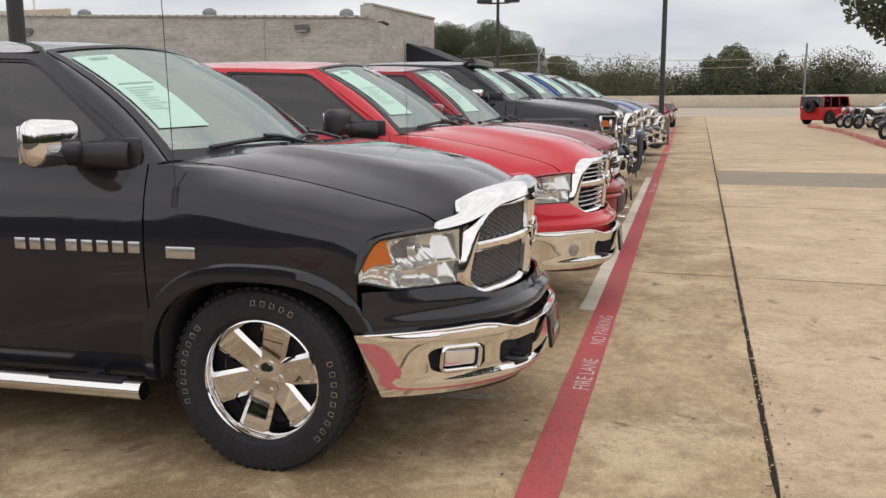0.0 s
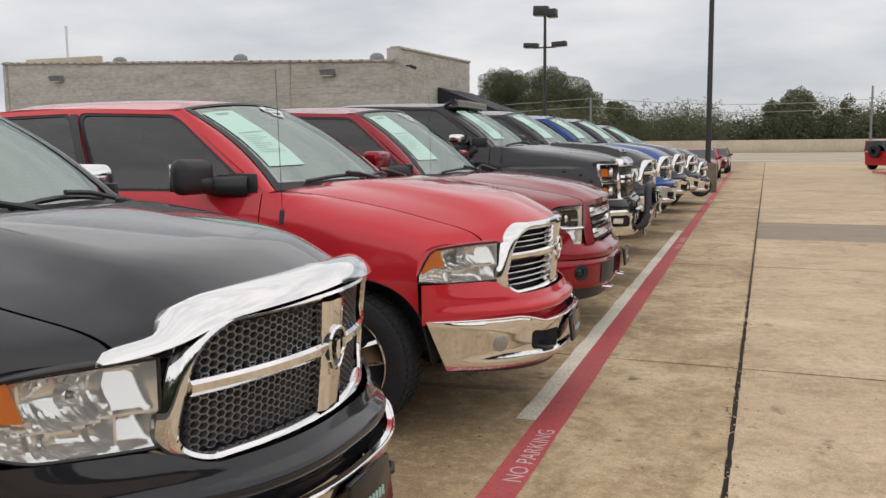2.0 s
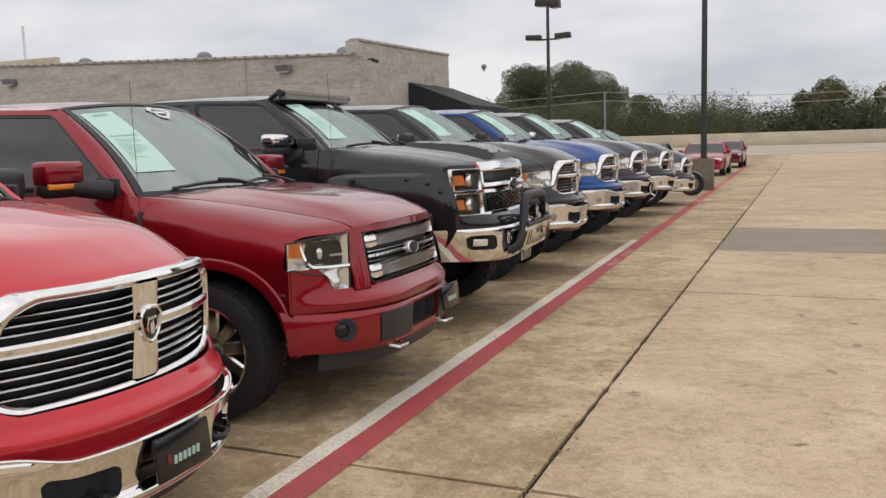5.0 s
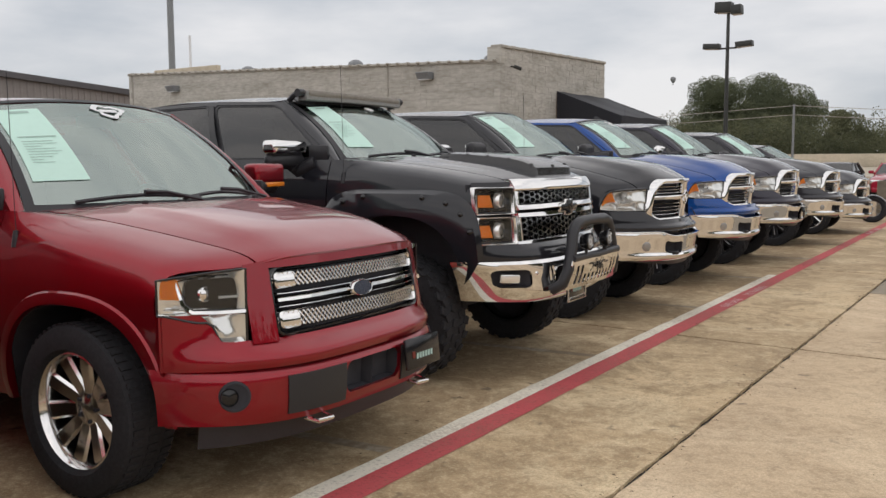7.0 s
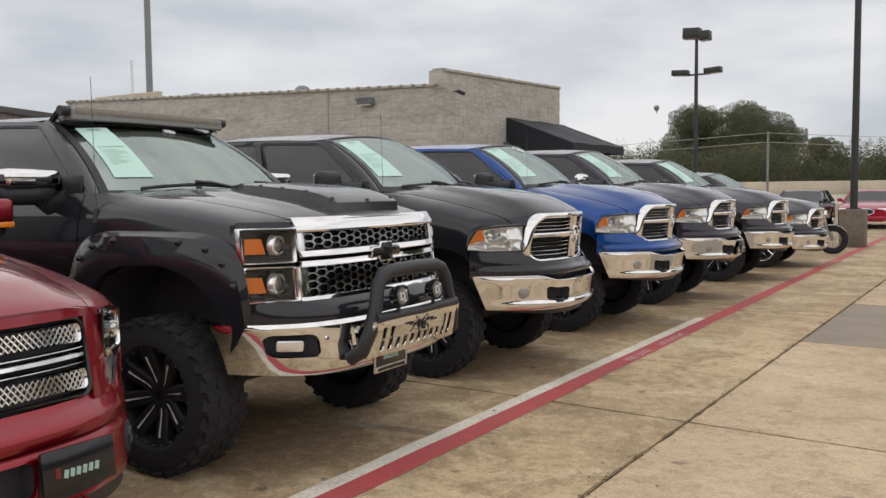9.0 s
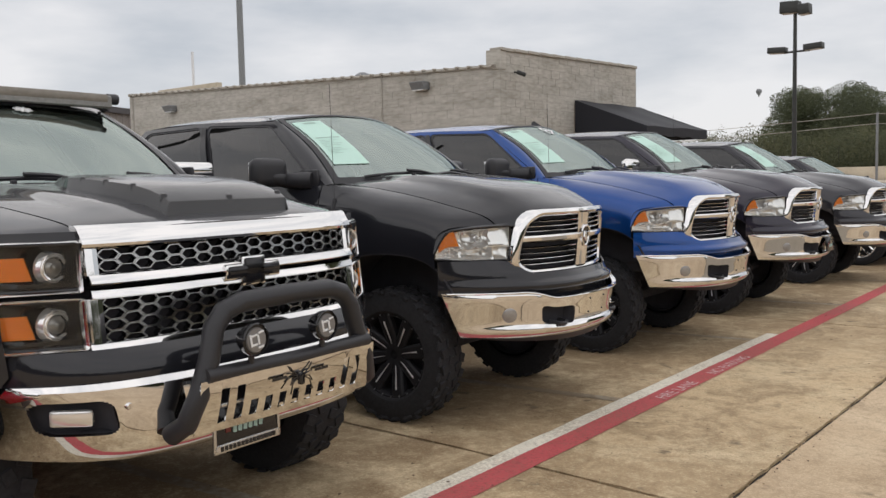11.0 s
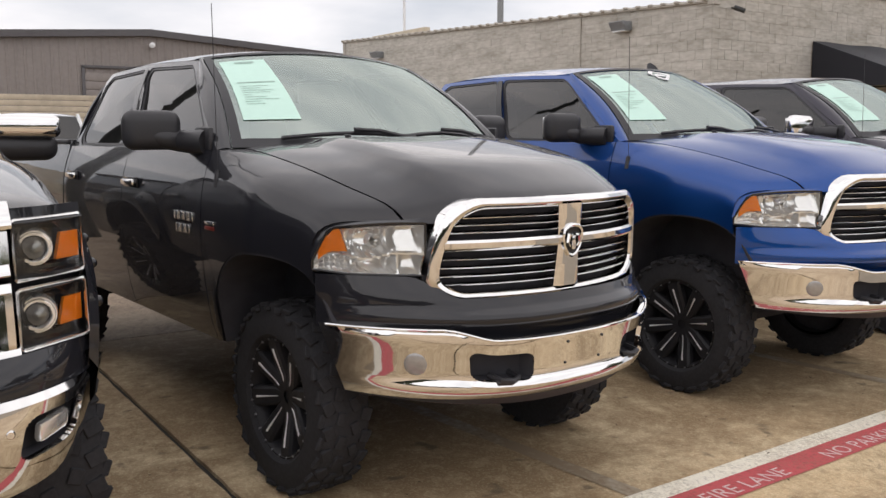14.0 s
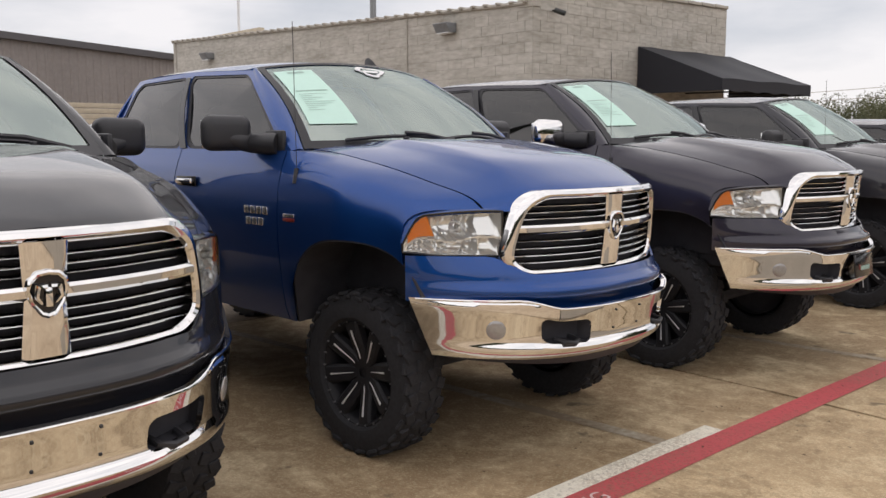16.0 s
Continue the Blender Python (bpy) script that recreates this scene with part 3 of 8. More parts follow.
    for i in range(33):
        u = (i / 32) ** 1.25
        yc = curve_at(sh.cut, u) - 0.003
        rows.append([sh.top(u, yc * (k / 16 - 1)) for k in range(33)])
    grid(bm, rows)
    hood = part("hood", bm, material, truck, solid=0.012)
    # core behind the panels, cowl and floor
    bm = bmesh.new()
    box(bm, (-2.9, 0, 0.62 + L), (5.2, 1.20, 0.30), 0.03)
    box(bm, (-0.85, 0, 0.80 + L), (1.05, 1.25, 0.50), 0.03)
    box(bm, ((sh.cab_end + sh.tail_x) / 2, 0, 0.80 + L), (1.75, 1.30, 0.34), 0.03)
    box(bm, (-2.55, 0, 0.75 + L), (2.15, 1.86, 0.62), 0.02)
    part("underbody", bm, M_DARK, truck)
    bm = bmesh.new()
    tube(bm, [(sh.wheel_x, -0.75, wr), (sh.wheel_x, 0.75, wr)], 0.05)
    tube(bm, [(sh.rear_x, -0.75, wr), (sh.rear_x, 0.75, wr)], 0.06)
    for sgn in (-1, 1):
        box(bm, (-2.6, sgn * 0.42, 0.45 + L), (5.0, 0.09, 0.14), 0.01)
    part("chassis", bm, M_DARK, truck)
    bm = bmesh.new()
    rows = []
    for i in range(4):
        rows.append([(sh.cowl_x(y) + 0.05 - 0.06 * i, y, 1.318 - 0.012 * i + L) for y in [0.8 * (k / 10 - 1) for k in range(21)]])
    grid(bm, rows)
    part("cowl_panel", bm, M_TRIM, truck, solid=0.01)
    # cab: side frames with window openings
    N = 7
    for sgn in (-1, 1):
        u_b = (1.44 + sh.pillar_x) / (1.44 + sh.cab_end)
        cells = ((0.0, u_b, (0.028, u_b - 0.013, 0.010, 0.945), (0.035, 0.12)), (u_b, 1.0, (u_b + 0.013, 0.955, 0.010, 0.935), (0.035, 0.12)))
        for name_w, (u0, u1, (a, b, c, d), (ru, rv)) in zip(("front_window", "rear_window"), cells):
            bm = bmesh.new()
            seq_o, seq_i = [], []
            inner = round_rect(a, b, c, d, ru, rv, N)
            cu, cv = (a + b) / 2, (c + d) / 2
            for (pu, pv) in inner:
                # the outer ring follows the cell's rectangle
                tu = (u1 - cu) / max(pu - cu, 1e-6) if pu > cu else (u0 - cu) / min(pu - cu, -1e-6)
                tv = (1 - cv) / max(pv - cv, 1e-6) if pv > cv else (0 - cv) / min(pv - cv, -1e-6)
                t = min(tu, tv)
                seq_o.append((cu + (pu - cu) * t, cv + (pv - cv) * t))
                seq_i.append((pu, pv))
            # corners of the cell
            rows = []
            for f in (0, 0.33, 0.66, 1.0):
                rows.append([sh.cab_side(lerp(o[0], i_[0], f), lerp(o[1], i_[1], f), sgn) for o, i_ in zip(seq_o, seq_i)])
            vs = grid(bm, rows, wrap=True)
            for (qu, qv) in ((u0, 0), (u1, 0), (u1, 1), (u0, 1)):
                k = min(range(len(seq_o)), key=lambda k_: (abs(seq_o[k_][0] - qu) if abs(seq_o[k_][1] - qv) < 1e-6 else 9) + (0 if abs(seq_o[k_][1] - qv) < 1e-6 else 9))
                j = min(range(len(seq_o)), key=lambda k_: (abs(seq_o[k_][1] - qv) if abs(seq_o[k_][0] - qu) < 1e-6 else 9) + (0 if abs(seq_o[k_][0] - qu) < 1e-6 else 9))
                if k != j:
                    cv_ = bm.verts.new(sh.cab_side(qu, qv, sgn))
                    cap(bm, (vs[0][k], vs[0][j], cv_))
            part("window_frame", bm, material, truck, solid=0.03)
            # rubber edge and pane
            bm = bmesh.new()
            rows = []
            for f, dep in ((1.0, -0.006), (0.93, -0.006), (0.93, -0.016)):
                row = []
                for (pu, pv) in seq_i:
                    p = Vector(sh.cab_side(cu + (pu - cu) * f, cv + (pv - cv) * f, sgn))
                    row.append((p.x, p.y + sgn * dep, p.z))
                rows.append(row)
            grid(bm, rows, wrap=True)
            part("window_seal", bm, M_TRIM, truck)
            bm = bmesh.new()
            rows = []
            for f in (0.96, 0.7, 0.4, 0.15):
                rows.append([(p[0], p[1] - sgn * 0.012, p[2]) for p in (sh.cab_side(cu + (pu - cu) * f, cv + (pv - cv) * f, sgn) for pu, pv in seq_i)])
            vs = grid(bm, rows, wrap=True)
            cap(bm, vs[-1])
            g = part(name_w, bm, M_TINT, truck, "dark tinted side glass")
            g.visible_shadow = False
    # black pillar trim between the side windows
    for sgn in (-1, 1):
        bm = bmesh.new()
        u_b = (1.44 + sh.pillar_x) / (1.44 + sh.cab_end)
        rows = []
        for i in range(9):
            v = lerp(0.012, 0.925, i / 8)
            rows.append([(p[0], p[1] + sgn * 0.004, p[2]) for p in (sh.cab_side(u_b + q, v, sgn) for q in (-0.017, -0.009, 0.0, 0.009, 0.017))])
        grid(bm, rows)
        part("pillar_trim", bm, M_GLOSSBLACK, truck, "gloss black window pillar", solid=0.004, offset=1.0)
    # windscreen with black edge
    bm = bmesh.new()
    rows = [[sh.screen(-1 + 2 * k / 24, i / 12) for k in range(25)] for i in range(13)]
    grid(bm, rows)
    ws = part("windshield", bm, M_GLASS, truck, "clear windscreen reflecting the grey sky")
    ws.visible_shadow = False
    bm = bmesh.new()
    ring_o = [(-1, k / 12) for k in range(12)] + [(-1 + k / 12, 1) for k in range(24)] + [(1, 1 - k / 12) for k in range(12)] + [(1 - k / 12, 0) for k in range(24)]
    rows = []
    for f, up in ((1.0, 0.005), (0.97, 0.005), (0.945, 0.005)):
        rows.append([(lambda p: (p[0] + up * 0.6, p[1], p[2] + up))(sh.screen(a * f, 0.5 + (b - 0.5) * f)) for a, b in ring_o])
    grid(bm, rows, wrap=True)
    part("windshield_seal", bm, M_TRIM, truck)
    bm = bmesh.new()
    grid(bm, [[(lambda p: (p[0] + 0.004, p[1], p[2] + 0.006))(sh.screen(-0.97 + 1.94 * k / 24, v)) for k in range(25)] for v in (0.0, 0.035, 0.075 if style == "round" else 0.06)])
    part("windshield_band", bm, M_TRIM, truck, "black band along the foot of the windscreen")
    # pillars between screen and side frames, roof and rear wall
    for sgn in (-1, 1):
        bm = bmesh.new()
        rows = []
        for i in range(13):
            v = i / 12
            a, b = Vector(sh.screen(sgn * 1.0, v)), Vector(sh.cab_side(0.0, v, sgn))
            mid = (a + b) / 2 + Vector((0.012, sgn * 0.012, 0.006))
            rows.append([tuple(a), tuple(a.lerp(mid, 0.5) + Vector((0.004, sgn * 0.003, 0.004))), tuple(mid), tuple(mid.lerp(b, 0.5)), tuple(b)])
        grid(bm, rows)
        part("windshield_pillar", bm, material, truck, solid=0.02)
    bm = bmesh.new()
    rows = []
    for i in range(21):
        u = i / 20
        row = []
        for k in range(25):
            t = -1 + 2 * k / 24
            front = Vector(sh.screen(t, 1.0))
            e = Vector(sh.cab_side(u, 1.0, 1 if t >= 0 else -1))
            x = lerp(front.x, sh.cab_end + 0.13, u)
            edge = abs(t) ** 5
            x = lerp(x, e.x, edge)
            y = abs(e.y) * t
            crown = lerp(sh.roof_z + 0.012 * math.sin(math.pi * min(1, u * 1.1)), e.z - sh.lift, abs(t) ** 3.0)
            z = lerp(crown, front.z - sh.lift, (1 - u) ** 10)
            z -= 0.05 * smooth(0.8, 1.0, u) * (1 - edge)
            row.append((x, y, z + L))
        rows.append(row)
    grid(bm, rows)
    part("roof", bm, material, truck, solid=0.02)
    bm = bmesh.new()
    rows = []
    for i in range(9):
        v = i / 8
        e = sh.cab_side(1.0, v, 1)
        rows.append([(e[0] - 0.01 * (1 - t * t), e[1] * t, e[2] + (0.03 * (1 - t * t) * v)) for t in [-1 + k / 6 for k in range(13)]])
    grid(bm, rows, skip=lambda i, j: 1 <= i <= 6 and 2 <= j <= 9)
    part("cab_rear_wall", bm, material, truck, solid=0.02)
    bm = bmesh.new()
    grid(bm, [[(p[0] + 0.012, p[1], p[2]) for p in r] for r in (rows[1][2:11], rows[4][2:11], rows[7][2:11])])
    g = part("rear_glass", bm, M_TINT, truck, "dark tinted rear glass")
    g.visible_shadow = False
    # bed
    bm = bmesh.new()
    zr = 1.36 + L
    box(bm, ((sh.cab_end + sh.tail_x) / 2 - 0.03, 0, 0.98 + L), (sh.cab_end - sh.tail_x - 0.1, 1.84, 0.06), 0.0)
    box(bm, (sh.cab_end - 0.08, 0, 1.14 + L), (0.04, 1.84, 0.40), 0.01)
    for sgn in (-1, 1):
        box(bm, ((sh.cab_end + sh.tail_x) / 2 - 0.03, sgn * 0.90, zr - 0.008), (sh.cab_end - sh.tail_x - 0.06, 0.10, 0.03), 0.008)
    part("truck_bed", bm, M_TRIM, truck)
    bm = bmesh.new()
    box(bm, (sh.tail_x + 0.02, 0, 0.98 + L), (0.05, 1.80, 0.74), 0.02)
    part("tailgate", bm, material, truck)
    # cabin
    bm = bmesh.new()
    rows = []
    for x, z in ((-1.30, 1.26), (-1.55, 1.29), (-1.78, 1.27), (-1.88, 1.20), (-1.90, 0.95)):
        rows.append([(x - 0.05 * (abs(y) / 0.8) ** 2, y, z + L + (0.02 if y > 0.1 and x < -1.5 else 0)) for y in [0.84 * (k / 8 - 1) for k in range(17)]])
    grid(bm, rows)
    part("dashboard", bm, M_CABIN, truck)
    for sgn in (-1, 1):
        for sx in (-2.38, -3.22):
            bm = bmesh.new()
            turn = Matrix.Rotation(radians(-14), 4, "Y")
            box(bm, (sx, sgn * 0.40, 1.02 + L), (0.52, 0.52, 0.16), 0.05, None, 3)
            box(bm, (sx - 0.30, sgn * 0.40, 1.30 + L), (0.15, 0.50, 0.62), 0.05, turn, 3)
            box(bm, (sx - 0.40, sgn * 0.40, 1.66 + L), (0.09, 0.27, 0.17), 0.035, turn, 3)
            part("front_seat" if sx > -3 else "rear_seat", bm, M_SEAT, truck, "grey cabin seat with headrest")
    bm = bmesh.new()
    pts = [(-1.93 - 0.07 * math.sin(a), 0.40 + 0.185 * math.cos(a), 1.24 + 0.17 * math.sin(a) + L) for a in [2 * math.pi * k / 24 for k in range(25)]]
    tube(bm, pts, 0.016, 6, False)
    tube(bm, [(-1.93, 0.22, 1.24 + L), (-1.92, 0.40, 1.23 + L), (-1.93, 0.58, 1.24 + L)], 0.02, 6)
    part("steering_wheel", bm, M_TRIM, truck)
    bm = bmesh.new()
    c = Vector(sh.screen(0.0, 0.86))
    box(bm, (c.x - 0.10, 0, c.z - 0.05), (0.03, 0.25, 0.07), 0.012)
    part("rear_view_mirror", bm, M_TRIM, truck)
    # price sheet behind the glass, low on the passenger side's upper corner
    if paper:
        bm = bmesh.new()
        y0, y1, v0, v1 = (-0.91, -0.57, 0.24, 0.90) if paper is True else paper
        rows = []
        for i in range(7):
            v = lerp(v0, v1, i / 6)
            rows.append([(lambda p: (p[0] + 0.003, p[1], p[2] + 0.004))(sh.screen(lerp(y0, y1, k / 4), v)) for k in range(5)])
        grid(bm, rows)
        sheet = part("price_sheet", bm, M_PAPER, truck, "pale green printed paper sheet")
        bm = bmesh.new()
        def ink(a0, a1, b0, b1):
            r2 = []
            for b in (b0, b1):
                r2.append([(lambda p: (p[0] + 0.0045, p[1], p[2] + 0.006))(sh.screen(lerp(y0, y1, a), lerp(v0, v1, b))) for a in (a0, (a0 + a1) / 2, a1)])
            grid(bm, r2)
        ink(0.30, 0.72, 0.93, 0.965)
        for k in range(9):
            ink(0.14, 0.30 + 0.55 * random.random(), 0.50 - k * 0.035, 0.507 - k * 0.035)
        ink(0.12, 0.88, 0.56, 0.575)
        tagged(part("print", bm, M_INK, sheet, "grey printed bars"), kind="stuff")
    # wipers
    for sgn, yb, yt in ((1, 0.10, -0.62), (2, 0.62, -0.02)):
        bm = bmesh.new()
        pts = []
        for k in range(9):
            t = k / 8
            y = lerp(yb, yt, t)
            p = Vector(sh.screen(y / 0.80, 0.045 + 0.035 * math.sin(math.pi * t)))
            pts.append((p.x + 0.018, y, p.z + 0.024))
        tube(bm, pts, 0.011, 5)
        a = Vector(pts[4])
        tube(bm, [(a.x + 0.10, lerp(yb, yt, 0.05), pts[0][2] - 0.01), (a.x + 0.02, lerp(yb, yt, 0.3), a.z + 0.012), (a.x + 0.012, a.y, a.z + 0.02)], 0.011, 5)
        part("wiper", bm, M_TRIM, truck)
    if style == "square":
        bm = bmesh.new()
        rows = []
        for v in (0.86, 0.93, 1.0):
            row = []
            for k in range(25):
                q = -0.97 + 1.94 * k / 24
                p = sh.screen(q, max(v, 0.86 + 0.07 * smooth(0.86, 0.96, abs(q))))
                row.append((p[0] + 0.012, p[1], p[2] + 0.010))
            rows.append(row)
        grid(bm, rows)
        part("sun_strip", bm, M_GLOSSBLACK, truck, "black strip along the windscreen head", solid=0.004)
    # washer nozzles
    for sgn in (-1, 1):
        bm = bmesh.new()
        p = sh.top(0.86, sgn * 0.40)
        box(bm, (p[0], p[1], p[2] + 0.006), (0.035, 0.02, 0.018), 0.005)
        part("washer_nozzle", bm, M_TRIM, hood)
    # antenna on the near fender
    if "no_antenna" not in opts:
        p = (sh.door_x + 0.14, -(sh.half(sh.door_x + 0.14, 1.19) - 0.004), 1.19 + L)
        bm = bmesh.new()
        tube(bm, [(p[0], p[1], p[2] - 0.035), (p[0] - 0.002, p[1] + 0.004, p[2] + 0.045)], [0.022, 0.012], 8)
        an = part("antenna_base", bm, M_TRIM, truck)
        bm = bmesh.new()
        tube(bm, [(p[0], p[1] + 0.004, p[2] + 0.04), (p[0] - 0.02, p[1] + 0.01, p[2] + 0.80)], 0.0019, 5)
        part("antenna_mast", bm, M_TRIM, an)
    # mirrors
    for sgn in (-1, 1):
        mm = {"black": M_TRIM, "chrome": M_CHROME, "chrome_top": M_TRIM, "red_top": M_TRIM, "body": material}[mirrors]
        mx, ma, mz = {"round": (sh.door_x - 0.33, 1.10, 1.42 + L), "oval": (sh.door_x - 0.27, 1.16, 1.435 + L), "square": (sh.door_x - 0.33, 1.07, 1.36 + L)}[style]
        my = sgn * ma
        long = style == "square"
        reach = 0.36 if long else 0.28
        bm = bmesh.new()
        if long:
            tube(bm, [(sh.door_x - 0.16, sgn * 0.90, 1.30 + L), (mx + 0.02, sgn * (ma - 0.13), mz - 0.125), (mx + 0.01, sgn * (ma - 0.08), mz - 0.075)], [0.060, 0.056, 0.050], 12)
        else:
            tube(bm, [(sh.door_x - 0.10, sgn * 0.90, 1.36 + L), (mx + 0.04, sgn * (ma - 0.14), mz - 0.055), (mx + 0.03, sgn * (ma - 0.07), mz - 0.045), (mx + 0.01, sgn * ma, mz - 0.03)], [0.066, 0.056, 0.050, 0.044], 12)
        box(bm, (sh.door_x - 0.13, sgn * 0.912, 1.375 + L), (0.18, 0.03, 0.12), 0.014)
        part("mirror_arm", bm, M_TRIM, truck)
        bm = bmesh.new()
        cap_on = mirrors in ("chrome_top", "red_top")
        vs = box(bm, (mx, my, mz - (0.04 if cap_on else 0)), (0.14, reach, 0.125 if cap_on else 0.195), 0.058, None, 5)
        for v in vs:
            if v.co.x > mx:
                v.co.x -= 0.035 * abs((v.co.y - sgn * (ma - 0.14)) / 0.3)
        housing = part("mirror_housing", bm, mm, truck, "chrome mirror cap" if mirrors == "chrome" else "")
        if mirrors in ("chrome_top", "red_top"):
            bm = bmesh.new()
            box(bm, (mx + 0.006, my, mz + (0.058 if long else 0.038)), (0.142, reach + 0.01, 0.105 if long else 0.145), 0.034, None, 3)
            part("mirror_cap", bm, M_CHROME if mirrors == "chrome_top" else material, housing, "chrome mirror cap" if mirrors == "chrome_top" else "painted mirror cap")
        if mirrors == "red_top":
            bm = bmesh.new()
            box(bm, (mx + 0.062, my + sgn * 0.04, mz - 0.035), (0.02, 0.20, 0.035), 0.008)
            part("mirror_signal", bm, M_AMBER, housing, "amber turn signal")
        bm = bmesh.new()
        box(bm, (mx - 0.062, my, mz - 0.005), (0.012, 0.23, 0.15), 0.005)
        part("mirror_glass", bm, M_CHROME, housing)
    # side steps
    if step:
        for sgn in (-1, 1):
            bm = bmesh.new()
            tube(bm, [(sh.door_x - 0.03, sgn * 1.02, 0.37 + L), (sh.cab_end, sgn * 1.02, 0.37 + L)], 0.042, 12)
            st = part("side_step", bm, M_CHROME, truck, "chrome tube side step")
            bm = bmesh.new()
            for x in (sh.door_x - 0.30, sh.pillar_x - 0.2):
                box(bm, (x, sgn * 1.02, 0.408 + L), (0.36, 0.06, 0.02), 0.006)
                box(bm, (x, sgn * 0.85, 0.40 + L), (0.05, 0.34, 0.04), 0.008)
            part("step_pad", bm, M_TRIM, st)
    if "sticker" in opts:
        bm = bmesh.new()
        ring = []
        for k in range(24):
            a = 2 * math.pi * k / 24
            q = 1 + 0.22 * math.sin(3 * a + 0.6) + 0.10 * math.sin(7 * a)
            ring.append((0.045 + 0.150 * q * math.cos(a), 0.880 + 0.068 * q * math.sin(a)))
        rows = [[(lambda p: (p[0] + 0.004, p[1], p[2] + 0.006))(sh.screen(0.045 + (a - 0.045) * f, 0.880 + (b - 0.880) * f)) for a, b in ring] for f in (1.0, 0.66)]
        grid(bm, rows, wrap=True)
        rows = [[(lambda p: (p[0] + 0.004, p[1], p[2] + 0.006))(sh.screen(a, b)) for a in (-0.04, 0.045, 0.13)] for b in (0.865, 0.895)]
        grid(bm, rows)
        part("sticker", bm, M_WHITE, truck, "white windscreen sticker without lettering")
    if "small_sticker" in opts:
        bm = bmesh.new()
        for k in range(8):
            a = radians(22 + 45 * k)
            p = [sh.screen(0.10 + 0.075 * f * math.cos(a), 0.80 + 0.035 * f * math.sin(a)) for f in (0.15, 1.0)]
            tube(bm, [(q[0] + 0.006, q[1], q[2] + 0.008) for q in p], [0.010, 0.004], 4)
        part("sticker", bm, M_WHITE, truck, "small white star-shaped windscreen sticker")
    if "roof_fin" in opts:
        bm = bmesh.new()
        c = Vector(sh.screen(0.35, 1.0))
        rows = []
        for t, w, h in ((0, 0.004, 0.0), (0.35, 0.022, 0.045), (0.75, 0.026, 0.075), (1.0, 0.012, 0.07)):
            x = c.x - 0.05 - 0.13 * t
            rows.append([(x, c.y - w, c.z - 0.005), (x, c.y - w * 0.5, c.z + h * 0.7), (x, c.y, c.z + h), (x, c.y + w * 0.5, c.z + h * 0.7), (x, c.y + w, c.z - 0.005)])
        vs = grid(bm, rows)
        cap(bm, vs[-1])
        part("roof_antenna", bm, M_TRIM, truck)
    z_lo, z_hi = {"round": (0.60, 0.84), "oval": (0.64, 0.90), "square": (0.60, 0.75)}[style]
    for sgn in (-1, 1) if style != "round" else ():
        bm = bmesh.new()
        rows = []
        for k in range(9):
            z = lerp(z_lo, z_hi, k / 8)
            x = sh.tip_x - 0.05
            rows.append([(x, sgn * (sh.half(x, z) - 0.004), z + L), (sh.tip_x - 0.02, sgn * (sh.half(sh.tip_x, z) * 0.5 + sh.tip_y * 0.5 - 0.003), z + L), (sh.tip_x + 0.012, sgn * (sh.tip_y - 0.006), z + L)])
        grid(bm, rows)
        part("front_corner", bm, material, truck, solid=0.008)
    {"round": round_front, "oval": oval_front, "square": bar_front}[style](truck, sh, material, grille, opts)
    return truck


def front_strip(sh, y0, y1, n, z_lo, z_hi, push, rows_n=8, end=None):
    """Rows of points on the rounded front between two heights, which may depend on y."""
    rows = []
    for i in range(rows_n + 1):
        v = i / rows_n
        row = []
        for k in range(n + 1):
            y = lerp(y0, y1, k / n)
            z = lerp(z_lo(y), z_hi(y), v)
            f = 1 - min(1, abs(y) / sh.tip_y) ** 5
            row.append((sh.plan(y) + push(z, y) * f, y, z + sh.lift))
        rows.append(row)
    return rows


